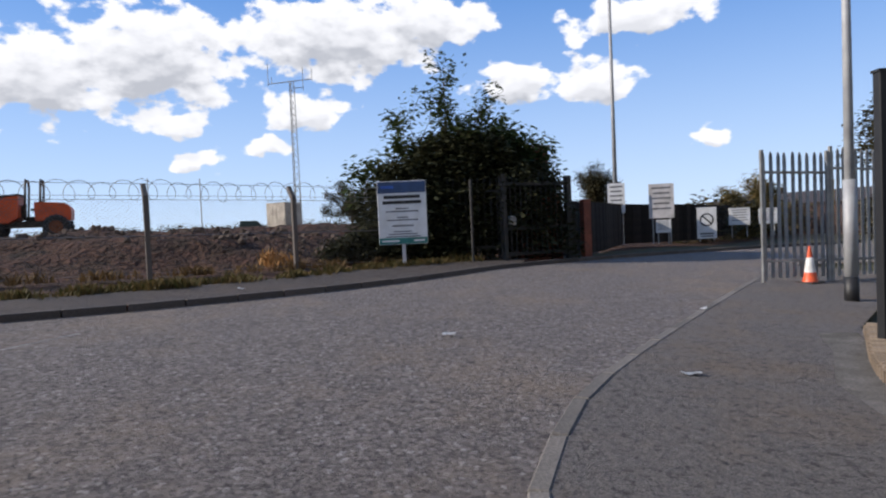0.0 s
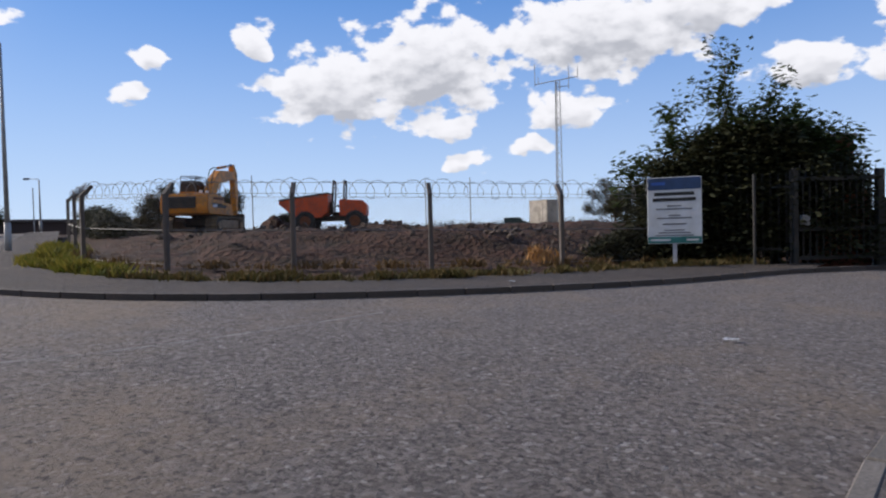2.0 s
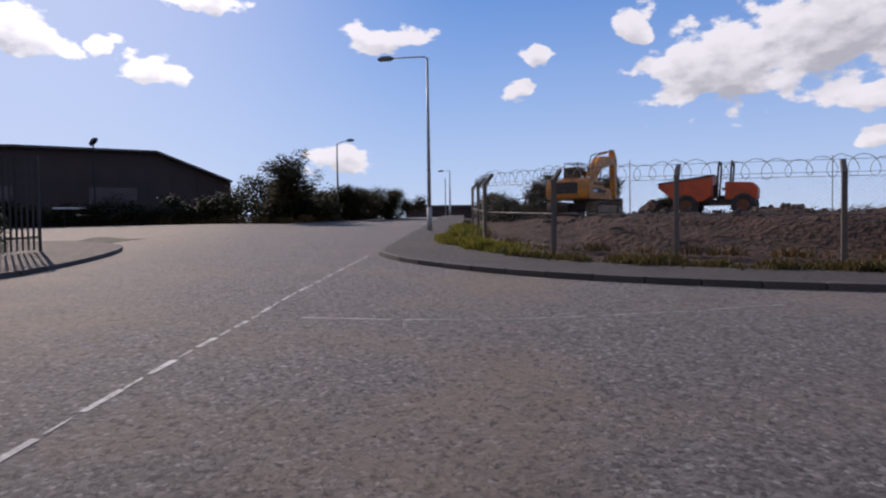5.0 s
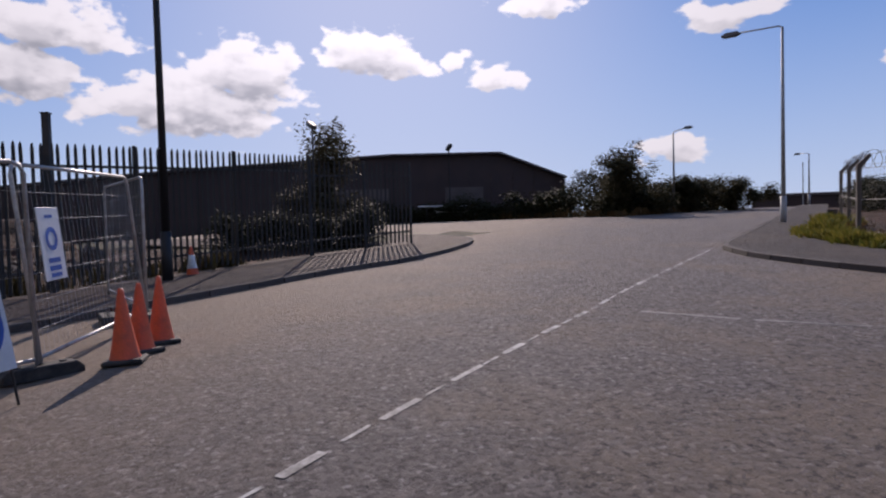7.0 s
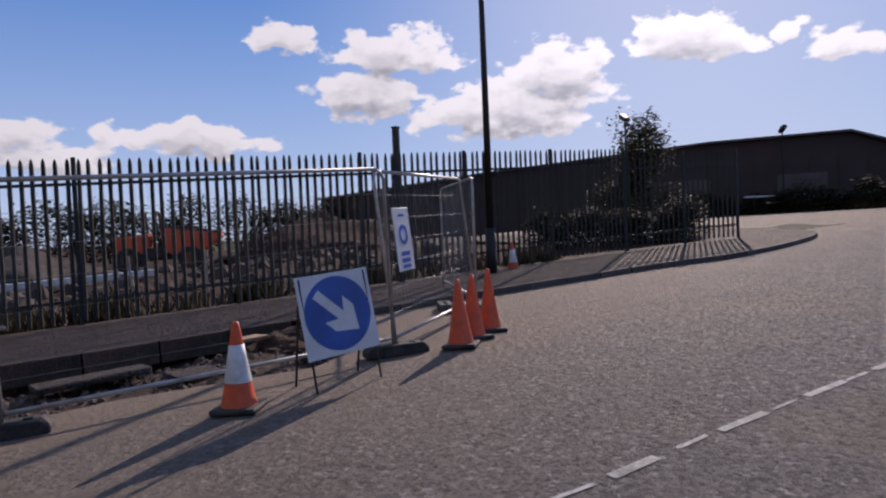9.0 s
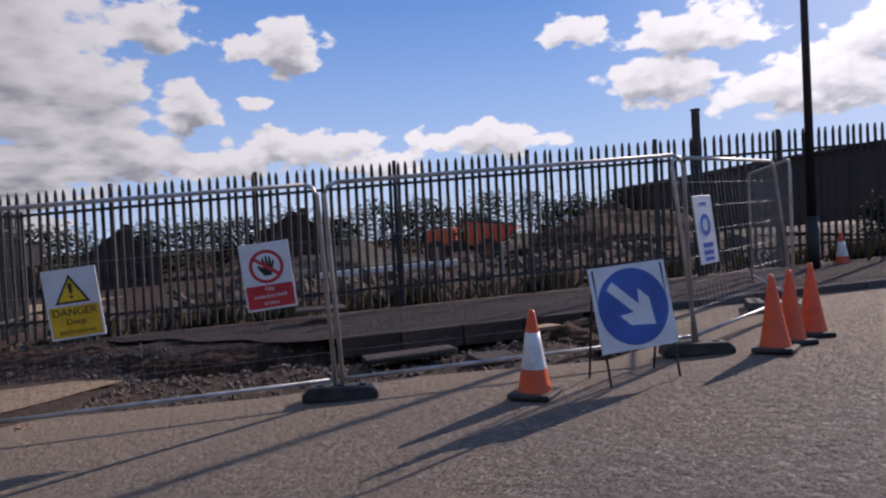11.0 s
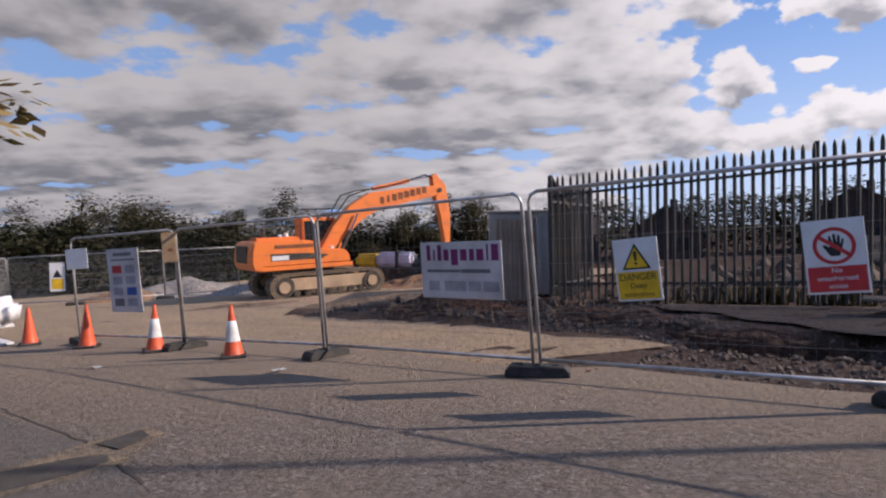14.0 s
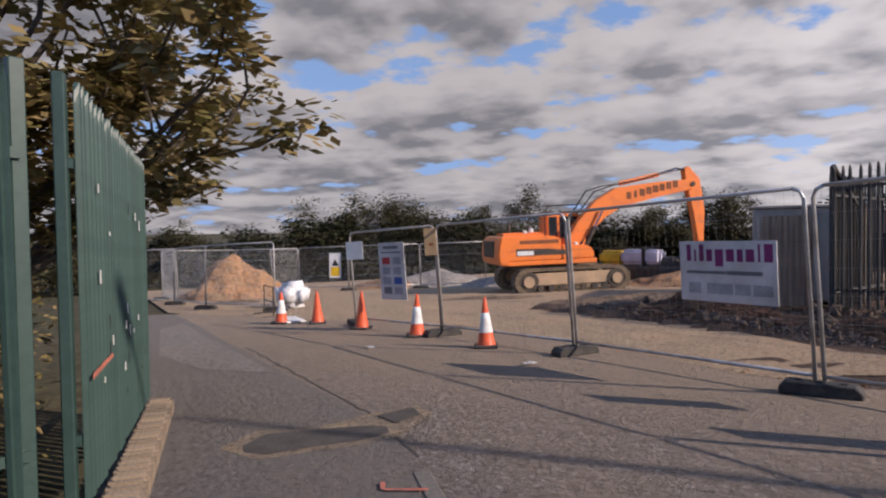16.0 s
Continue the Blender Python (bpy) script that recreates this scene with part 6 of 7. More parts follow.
def dumper(m, label):
    """An articulated site dumper facing +x: skip with pouring lip, frame, seat, twin roll hoops, bonnet, four wheels."""
    d = thing("site_dumper", m, label, "dumper")
    skip = slab(bmesh.new(), [(-0.05, 1.15), (0.4, 0.85), (1.9, 0.85), (3.0, 1.75), (2.95, 1.98), (2.2, 2.08), (-0.1, 2.38)], -1.15, 1.15)
    bevelled(skip, 0.04)
    part("skip", skip, DUMPER_ORANGE, d)
    part("skip_rim", pipe(bmesh.new(), [(-0.1, -1.15, 2.38), (2.2, -1.15, 2.09), (2.95, -1.15, 1.98), (2.95, 1.15, 1.98), (2.2, 1.15, 2.09), (-0.1, 1.15, 2.38)], 0.06, 6, True), MACHINE_DARK, d)
    part("load", bevelled(boxed((1.9, 2.0, 0.12), pose(1.2, 0, 2.12, 0, 7, 0)), 0.05), SOIL, d)
    part("chassis", bevelled(boxed((4.4, 0.9, 0.35), pose(-0.1, 0, 0.8)), 0.04), MACHINE_DARK, d)
    part("bonnet", bevelled(slab(bmesh.new(), [(-2.45, 0.95), (-0.75, 0.95), (-0.75, 2.0), (-2.2, 1.92), (-2.48, 1.6)], -0.85, 0.85), 0.05, 2), DUMPER_ORANGE, d)
    part("fuel_tank", bevelled(boxed((0.8, 0.4, 0.6), pose(-0.5, -0.75, 0.95)), 0.05), MACHINE_DARK, d)
    seat = part("seat", bevelled(boxed((0.5, 0.5, 0.14), pose(-0.75, 0, 1.6)), 0.04), RUBBER, d)
    part("seat_back", bevelled(boxed((0.12, 0.5, 0.5), pose(-1.0, 0, 1.85)), 0.04), RUBBER, seat)
    part("console", bevelled(boxed((0.3, 0.6, 0.7), pose(-0.1, 0, 1.5)), 0.04), MACHINE_DARK, d)
    part("steering_wheel", pipe(bmesh.new(), [(-0.25 + 0.05 * math.sin(a), 0.19 * math.cos(a), 1.95 + 0.17 * math.sin(a)) for a in (2 * math.pi * k / 14 for k in range(14))], 0.018, 5, True), RUBBER, d)
    for x in (-0.95, -0.25):
        part("roll_hoop", pipe(bmesh.new(), [(x, -0.6, 1.0), (x - 0.12, -0.6, 2.85), (x - 0.12, -0.4, 3.2), (x - 0.12, 0.4, 3.2), (x - 0.12, 0.6, 2.85), (x, 0.6, 1.0)], 0.06, 8), MACHINE_DARK, d)
    for x in (1.35, -1.75):
        for y in (-1.0, 1.0):
            wheel = part("wheel", rod(bmesh.new(), (x, y - 0.22, 0.62), (x, y + 0.22, 0.62), 0.36, seg=20), RUST, d)
            tyre = bmesh.new()
            prof = [(0.34, -0.22), (0.56, -0.24), (0.64, -0.17), (0.64, 0.17), (0.56, 0.24), (0.34, 0.22)]
            rings = [[tyre.verts.new((x + r * math.cos(a), y + w, 0.62 + r * math.sin(a))) for r, w in prof] for a in (2 * math.pi * k / 28 for k in range(28))]
            for i in range(28):
                p, q = rings[i], rings[(i + 1) % 28]
                for k in range(len(prof)):
                    tyre.faces.new((p[k], p[(k + 1) % len(prof)], q[(k + 1) % len(prof)], q[k]))
            part("tyre", tyre, RUBBER, wheel)
            lug_me = None
            for k in range(16):
                a = 360 * k / 16
                mm = pose(x, y, 0.62, 0, a, 0) @ pose(0.645, 0, 0)
                if lug_me is None:
                    lug_me = part("tread_lug", boxed((0.05, 0.44, 0.07), pose(0, 0, 0, 20, 0, 0)), RUBBER, wheel, m=mm).data
                else:
                    shared("tread_lug", lug_me, wheel, mm)
    return d


dumper(pose(-21.2, 31.6, land(-21.2, 31.6) + 0.0, 0, 0, 205) @ Matrix.Scale(0.91, 4), "red-orange articulated site dumper parked on the spoil bank")
dumper(pose(-26.8, -28.2, land(-26.8, -28.2), 0, 0, 128), "orange site dumper behind the railings")

# ---- entrance sign and gate ----
s = thing("entrance_sign", pose(-1.27, 17.85, G(-1.27, 17.85), 0, 0, -1), "large white entrance sign board with a navy header", "sign")
part("post", boxed((0.1, 0.08, 1.0), pose(0, 0.06, 0.45), 0.008), SIGN_GREY, s)
part("panel", bevelled(slab(bmesh.new(), rect(0, 1.58, 1.36, 1.76), 0.02, -0.02), 0.008), SIGN_WHITE, s)
flat_part("header", rect(0, 2.29, 1.34, 0.32), NAVY, s, -0.021)
flat_part("footer", rect(0, 0.80, 1.34, 0.17), TEAL, s, -0.021)
print_bars(s, [(-0.4, 2.3, 0.35, 0.08)], SIGN_BLUE, -0.026)
print_bars(s, [(0, 2.02, 1.0, 0.09), (0, 1.87, 1.08, 0.09)], SIGN_BLACK, -0.021)
print_bars(s, [(0, 1.70, 0.36, 0.035), (0, 1.62, 0.9, 0.035), (0, 1.45, 0.3, 0.035), (0, 1.38, 0.86, 0.035), (0, 1.22, 0.6, 0.04), (0, 1.06, 0.5, 0.03), (0, 0.99, 0.8, 0.03), (0, 0.92, 0.95, 0.03)], PRINT_GREY, -0.021)
print_bars(s, [(-0.35, 0.8, 0.5, 0.05), (0.45, 0.8, 0.3, 0.05)], SIGN_WHITE, -0.026)

t = thing("steel_post", pose(0.69, 19.0, G(0.69, 19.0)), "slim grey steel post at the footway's end", "post")
part("shaft", rod(bmesh.new(), (0, 0, 0), (0, 0, 2.55), 0.04, seg=10), STEEL_DARK, t)
palisade("palisade_fence", (-0.9, 20.3), (1.65, 20.1), 0.08, 2.6, STEEL_DARK, "dark palisade fence beside the entrance gate", gap=0.19)
gate = thing("entrance_gate", pose(1.75, 20.05, G(1.75, 20.05), 0, 0, 25), "dark steel entrance gate standing open", "gate")
part("gate_post", boxed((0.15, 0.15, 2.75), pose(0, 0, 1.375), 0.02), STEEL_DARK, gate)
part("gate_post", boxed((0.2, 0.2, 2.7), pose(2.4, 0, 1.35), 0.02), STEEL_DARK, gate)
for z in (0.25, 1.05, 2.45):
    part("gate_rail", boxed((2.2, 0.08, 0.12), pose(1.2, 0, z), 0.01), STEEL_DARK, gate)
for k in range(11):
    part("gate_bar", boxed((0.04, 0.04, 2.3), pose(0.24 + k * 0.19, 0.02, 1.35)), STEEL_DARK, gate)
for k in range(14):
    part("spike", rod(bmesh.new(), (0.15 + k * 0.165, 0, 2.5), (0.15 + k * 0.165, 0, 2.85), 0.018, 0.004, 6), STEEL_DARK, gate)
part("lock_box", boxed((0.22, 0.14, 0.3), pose(0.2, -0.14, 1.3), 0.02), GALV_TUBE, gate)
t = thing("brick_pier", pose(3.3, 23.2, land(3.3, 23.2), 0, 0, 20), "red brick gate pier rising from the bush", "pier")
part("shaft", boxed((0.55, 0.55, 3.9), pose(0, 0, 1.95), 0.01), OLD_BRICK, t)
part("cap", boxed((0.7, 0.7, 0.12), pose(0, 0, 3.95), 0.02), KERB, t)
t = thing("brick_wall", pose(2.75, 21.5, G(2.75, 21.5) - 0.05, 0, 0, 25), "sunlit red brick wall seen through the gate", "wall")
part("wall_body", boxed((1.7, 0.25, 2.25), pose(0.35, 0, 1.12), 0.01), OLD_BRICK, t)
t = thing("brick_pier", pose(4.75, 22.3, G(4.75, 22.3), 0, 0, 20), "slim red brick gate pier", "pier")
part("shaft", boxed((0.28, 0.28, 2.0), pose(0, 0, 1.0), 0.01), OLD_BRICK, t)
FENCE_RUN = [(4.0, 21.4), (6.3, 26.2), (8.6, 31.6), (13.3, 34.8), (19.5, 44.0), (26.5, 58.0)]
for a, b in zip(FENCE_RUN, FENCE_RUN[1:]):
    m, length = ground_frame(a, b)
    t = thing("close_boarded_fence", m, "dark close-boarded fence along the gate road", "fence")
    n = max(4, int(length / 0.32))
    me = None
    for k in range(n):
        mm = pose((k + 0.5) * length / n, 0.01 * (k % 2), 0)
        if me is None:
            me = part("board", boxed((length / n * 0.97, 0.025, 1.95), pose(0, 0, 0.97), 0.004), DARK_BOARD, t, m=mm).data
        else:
            shared("board", me, t, mm)
    part("rail", boxed((length, 0.06, 0.08), pose(length / 2, 0.05, 1.5)), DARK_BOARD, t)
for x, y, w, h, z0, mt, lb in ((8.15, 31.1, 0.8, 1.45, 1.5, SIGN_WHITE, "white notice board strapped to the lamp column"), (10.25, 30.9, 1.15, 1.65, 1.25, SIGN_GREY, "grey notice board on posts beside the gate road"),
                               (10.3, 30.85, 0.68, 0.62, 0.55, SIGN_WHITE, "small white notice below the grey board"), (13.4, 33.4, 0.95, 1.62, 0.15, SIGN_WHITE, "white notice board with a prohibition symbol"),
                               (17.0, 37.6, 1.15, 1.0, 0.75, SIGN_WHITE, "white notice board on the gate road fence"), (20.6, 41.5, 1.1, 1.0, 0.75, SIGN_WHITE, "white notice board further along the gate road")):
    b = board("notice_board", pose(x, y, G(x, y) + z0, 0, 0, -16), w, h, mt, lb, thick=0.03)
    for px in (-w * 0.35, w * 0.35):
        part("post", rod(bmesh.new(), (px, 0.05, -z0), (px, 0.05, h * 0.9), 0.03, seg=8), GALV_TUBE, b)
    if w < 1 and z0 < 0.3:
        ring("symbol_ring", 0, h * 0.6, 0.27, 0.34, SIGN_BLACK, b, -0.018)
        flat_part("symbol_bar", [(-0.24, h * 0.6 + 0.18), (-0.19, h * 0.6 + 0.23), (0.24, h * 0.6 - 0.18), (0.19, h * 0.6 - 0.23)], SIGN_BLACK, b, -0.018)
        print_bars(b, [(0, 0.25, 0.7, 0.09), (0, 0.12, 0.6, 0.07)], PRINT_GREY, -0.018)
    else:
        print_bars(b, [(0, h * (0.88 - 0.15 * k), w * (0.75 - 0.1 * (k % 2)), h * 0.05) for k in range(5)], PRINT_GREY, -0.018)

# ---- buildings ----
shed = thing("long_shed", pose(-60, 0, 0, 0, 0, 90), "long dark brown industrial shed with a shallow roof", "shed")
prof = [(-40.0, 5.4), (-19.8, 6.9), (-11, 7.35), (-0.4, 7.95), (9.9, 8.0), (16.2, 5.6), (16.2, 0.5), (-40.0, 0.5)]
part("wall", slab(bmesh.new(), prof, 0.0, 30.0), CLADDING, shed)
for k in range(len(prof) - 3):
    (x0, z0), (x1, z1) = prof[k], prof[k + 1]
    l, a = math.hypot(x1 - x0, z1 - z0), math.degrees(math.atan2(z1 - z0, x1 - x0))
    part("roof", boxed((l, 31.0, 0.18), pose((x0 + x1) / 2, 14.9, (z0 + z1) / 2 + 0.12, 0, -a, 0)), ROOFING, shed)
for k in range(26):
    part("cladding_rib", boxed((0.14, 0.08, 4.2 + 0.06 * k), pose(-38 + k * 2.05, -0.04, 2.6 + 0.03 * k)), CLADDING, shed)
for x, w in ((-3.0, 5.0), (6.5, 3.6)):
    part("roller_door", boxed((w, 0.1, 3.2), pose(x, -0.05, 3.4)), ROOFING, shed)
for k, (zz, l) in enumerate(((3.1, 4.2), (2.6, 3.2))):
    p = thing("pale_pipe", pose(-54.5, 4.0 + k, zz, 0, 0, 95), "pale pipe lying across a rack before the shed", "pipe")
    part("tube", rod(bmesh.new(), (-l / 2, 0, 0), (l / 2, 0, 0), 0.07), CONE_WHITE, p)
    for q in (-l / 3, l / 3):
        part("leg", rod(bmesh.new(), (q, 0, 0), (q, 0, -(zz - 1.9)), 0.05), BLACK_PAINT, p)
g = thing("glass_house", pose(-66, 26.5, 1.6, 0, 0, 95), "pale framed lattice structure behind the trees", "structure")
for k in range(5):
    part("upright", boxed((0.12, 0.12, 3.4), pose(k * 2.8 - 5.6, 0, 1.7)), GALV_LAMP, g)
for z in (2.2, 2.8, 3.4):
    part("beam", boxed((11.4, 0.12, 0.12), pose(0, 0, z)), GALV_LAMP, g)
lowb = thing("low_building", pose(-84, 64, 1.8, 0, 0, 60), "low grey distant building beyond the road crest", "building")
part("wall", boxed((26, 8, 2.4), pose(0, 0, 1.2)), CLADDING, lowb)
part("roof", boxed((26.6, 8.6, 0.4), pose(0, 0, 2.6), 0.05), ROOFING, lowb)


def house(x, y, ang, w, d, h, roof, label):
    z = land(x, y) - 0.3
    b = thing("house", pose(x, y, z, 0, 0, ang), label, "house")
    part("wall", slab(bmesh.new(), [(-w / 2, 0), (w / 2, 0), (w / 2, h), (0, h + roof), (-w / 2, h)], -d / 2, d / 2), HOUSE_BRICK, b)
    l, a = math.hypot(w / 2, roof) + 0.4, math.degrees(math.atan2(roof, w / 2))
    for s in (-1, 1):
        part("roof", boxed((l, d + 0.6, 0.16), pose(s * w / 4 * 1.04, 0, h + roof / 2 + 0.05, 0, s * a, 0)), HOUSE_ROOF, b)
    part("chimney", boxed((0.6, 0.6, 1.4), pose(w * 0.12, d * 0.3, h + roof * 0.9 + 0.3), 0.02), HOUSE_BRICK, b)
    for s in (-1, 1):
        for zz in (0.9, 3.3):
            if zz + 1.2 < h:
                win = part("window", boxed((1.2, 0.1, 1.2), pose(s * w * 0.24, -d / 2 - 0.02, zz + 0.6)), HOUSE_ROOF, b)
                part("pane", boxed((1.0, 0.04, 1.0), pose(s * w * 0.24, -d / 2 - 0.09, zz + 0.6)), GLASS_DARK, win)
    return b


house(-14.6, -55.0, 165, 5.2, 8, 2.4, 2.0, "dark gabled brick house beyond the cleared site")
house(-30.0, -55.0, 150, 6.0, 8, 3.2, 1.9, "dark gabled brick house behind the trees")
house(-6.0, -56.0, 260, 6.0, 6, 2.6, 1.4, "dark brick house beyond the site")
house(38.0, 66.0, 20, 14.0, 20, 3.2, 1.2, "low pale-roofed building beyond the gate road")


def cabin(x, y, z, ang, size, material, label, ribs=8, name="steel_cabin"):
    c = thing(name, pose(x, y, z, 0, 0, ang), label, "cabin")
    w, d, h = size
    part("body", bevelled(boxed((w, d, h), pose(0, 0, h / 2 + 0.1)), 0.03), material, c)
    part("roof", boxed((w + 0.1, d + 0.1, 0.08), pose(0, 0, h + 0.14), 0.02), material, c)
    for k in range(ribs):
        x0 = -w / 2 + (k + 0.5) * w / ribs
        part("rib", boxed((w / ribs * 0.45, 0.04, h - 0.25), pose(x0, -d / 2 - 0.015, h / 2 + 0.1)), material, c)
    for s in (-1, 1):
        part("skid", boxed((0.15, d, 0.12), pose(s * w * 0.4, 0, 0.05)), MACHINE_DARK, c)
    return c


cabin(-1.4, -21.6, G(-1.4, -21.6), 178, (2.5, 5.5, 2.35), CABIN_GREY, "grey-brown steel container at the end of the railings")
cabin(-18.6, 72.4, land(-18.6, 72.4), -32, (3.0, 2.6, 2.9), CABIN_CREAM, "cream flat-roofed equipment cabin beside the mast", 5)
t = thing("parked_van", pose(-21.9, 71.0, land(-21.9, 71.0) - 0.1, 0, 0, 15) @ Matrix.Scale(0.8, 4), "small dark green van beyond the spoil bank", "van")
part("body", bevelled(slab(bmesh.new(), [(-1.6, 0.3), (1.6, 0.3), (1.6, 0.9), (1.0, 1.1), (0.7, 1.6), (-1.6, 1.6)], -0.8, 0.8), 0.06), STEEL_GREEN, t)
for x in (-1.0, 1.0):
    part("wheel", rod(bmesh.new(), (x, -0.85, 0.3), (x, -0.6, 0.3), 0.3, seg=14), RUBBER, t)
leafp = thing("sheet_gate", pose(-1.25, -16.6, G(-1.25, -16.6), 0, 0, 15), "corrugated grey sheet panel leaning at the fence end", "gate")
bm = bmesh.new()
cols = [[bm.verts.new((k * 0.06, 0.03 * (k % 2), z)) for z in (0.1, 2.1)] for k in range(19)]
for a, b in zip(cols, cols[1:]):
    bm.faces.new((a[0], b[0], b[1], a[1]))
bmesh.ops.solidify(bm, geom=list(bm.faces), thickness=0.004)
part("sheet", bm, CABIN_GREY, leafp)
leafp2 = thing("sheet_gate", pose(*W(8.0, -13.6), G(*W(8.0, -13.6)) + 0.1, 0, 0, ROAD_ANGLE - 78), "tall dark corrugated gate leaf with a diagonal brace", "gate")
bm = bmesh.new()
cols = [[bm.verts.new((k * 0.08, 0.03 * (k % 2), z)) for z in (0.1, 2.75)] for k in range(26)]
for a, b in zip(cols, cols[1:]):
    bm.faces.new((a[0], b[0], b[1], a[1]))
bmesh.ops.solidify(bm, geom=list(bm.faces), thickness=0.004)
part("sheet", bm, STEEL_DARK, leafp2)
part("brace", rod(bmesh.new(), (0, -0.05, 2.95), (1.4, -0.05, 2.2), 0.05), STEEL_DARK, leafp2)

# ---- heaps, loose things and small details ----
def heap(x, y, r, h, material, label, seed, squash=1.0, ang=0.0, name="soil_mound"):
    bm = bmesh.new()
    bmesh.ops.create_icosphere(bm, subdivisions=5, radius=1.0)
    for v in list(bm.verts):
        if v.co.z < -0.2:
            bm.verts.remove(v)
    for v in bm.verts:
        k = v.co.xy.length
        n = noise.noise(v.co * 2.2 + Vector((seed, 0, 0))) * 0.16 + noise.noise(v.co * 6 + Vector((0, seed, 0))) * 0.07 + noise.noise(v.co * 17) * 0.03
        zz = max(0.0, 1 - k) ** 0.9
        v.co = Vector((v.co.x * r * (1 + n), v.co.y * r * squash * (1 + n), (zz + n * (1 - k) + 0.6 * n * min(1, zz * 3)) * h - (0.25 if k > 0.97 else 0)))
    ob = part(name, bm, material, m=pose(x, y, min(land(x, y), G(x, y)) - 0.05, 0, 0, ang), smooth=True)
    return tagged(ob, label, "spoil heap")


heap(19.6, -20.9, 2.3, 1.95, SPOIL, "steep heap of sandy orange soil in the compound", 1)
heap(15.8, -27.5, 2.4, 0.75, SPOIL, "low heap of sandy soil behind the excavator", 2)
heap(13.6, -28.6, 3.4, 1.0, PALE_RUBBLE, "low heap of pale crushed concrete rubble", 3, 0.6, 20)
heap(10.6, -27.6, 2.2, 0.6, PALE_RUBBLE, "low heap of pale grey rubble", 23, 0.6, 10)
heap(16.4, -17.9, 2.6, 0.22, CHURNED, "churned brown dirt spread by the compound fence", 24, 0.5, -30)
heap(7.0, -20.3, 3.6, 0.16, CHURNED, "tracked-out brown dirt before the excavator", 25, 0.5, 25)
heap(2.0, -28.0, 3.0, 0.8, SPOIL, "sandy soil heap beyond the excavator", 4)
heap(-1.8, -25.5, 3.0, 0.7, CHURNED, "heap of rubble and timber by the container", 5)
heap(-16.8, -26.2, 4.4, 1.7, GREY_SPOIL, "broad grey soil mound behind the railings", 6)
heap(-34.0, -22.5, 6.5, 3.1, SOIL, "tall dark soil mound behind the railings", 7)
heap(-25.0, -36.0, 6.0, 1.8, SOIL, "dark soil mound on the cleared site", 8)
heap(*W(-2.7, -9.0), 0.75, 0.32, SOIL, "small heap of dark soil in the dug-up lane", 9)
heap(*W(4.6, -10.9), 1.3, 0.32, SOIL, "dark soil thrown up on the footway", 10, 0.5, ROAD_ANGLE)
heap(*W(9.4, -11.6), 2.4, 0.55, SOIL, "dark dug soil at the footway's end", 11, 0.6, ROAD_ANGLE)
heap(2.6, -18.2, 3.0, 0.35, CHURNED, "churned dark rubble before the excavator", 12, 0.5, 20)
heap(-24.6, 31.0, 1.5, 1.3, SOIL, "dark earth mound between the parked machines", 26)
heap(-26.6, 33.6, 1.8, 1.4, SOIL, "dark earth mound between the parked machines", 27)
heap(-9.8, 21.8, 4.2, 0.9, SOIL, "rough bank of brown soil behind the fence", 13, 0.6, 20)
heap(-3.2, 23.2, 3.2, 0.8, GREY_SPOIL, "stony bank of soil behind the fence", 14, 0.6, 35)
heap(-15.5, 19.6, 4.0, 0.8, SOIL, "rough bank of brown soil behind the fence", 15, 0.6, -10)

tank = thing("fuel_bowser", pose(4.1, -28.6, G(4.1, -28.6), 0, 0, 170), "pale lilac tank on a dark frame beside the excavator", "fuel tank")
part("tank_body", bevelled(boxed((1.7, 0.9, 0.6), pose(0, 0, 1.15)), 0.12, 3), LILAC, tank)
part("strap", boxed((0.16, 0.94, 0.72), pose(0.15, 0, 1.15), 0.02), BLACK_PAINT, tank)
part("frame", boxed((1.9, 0.95, 0.75), pose(0, 0, 0.42), 0.04), MACHINE_DARK, tank)
gen = thing("compressor", pose(5.4, -28.9, G(5.4, -28.9), 0, 0, 170), "small yellow compressor behind the excavator", "compressor")
part("canopy", bevelled(boxed((1.1, 0.8, 0.6), pose(0, 0, 1.15)), 0.15, 3), SIGN_YELLOW, gen)
part("chassis", boxed((1.2, 0.8, 0.75), pose(0, 0, 0.42), 0.03), MACHINE_DARK, gen)
pipes = thing("pipe_stack", pose(2.5, -27.9, G(2.5, -27.9), 0, 0, 160), "dark plastic pipes lying beside the tank", "pipes")
for k, (y, z) in enumerate(((0, 0.4), (0.5, 0.35), (0.25, 0.75))):
    part("tube", rod(bmesh.new(), (-0.9, y, z), (0.9, y, z), 0.34, seg=16), RUBBER, pipes)
bag = thing("bulk_bag", pose(13.0, -16.5, G(13.0, -16.5)), "white woven bulk bag slumped beside the cones", "bag")
bm = bevelled(boxed((0.95, 0.85, 0.82), pose(0, 0, 0.4)), 0.2, 4)
for v in bm.verts:
    v.co += Vector((1, 1, 1)) * noise.noise(v.co * 3.1) * 0.09
part("sack", bm, POLYBAG, bag, smooth=True)
bar = thing("folding_barrier", pose(11.9, -14.1, G(11.9, -14.1), 0, 0, -35), "small dark tubular barrier frame on the road edge", "barrier")
part("frame", pipe(bmesh.new(), [(-0.5, 0, 0), (-0.5, 0, 0.8), (0.5, 0, 0.8), (0.5, 0, 0)], 0.02, 6), MACHINE_DARK, bar)
part("cross_bar", pipe(bmesh.new(), [(-0.5, 0, 0.4), (0.5, 0, 0.4)], 0.015, 6), MACHINE_DARK, bar)
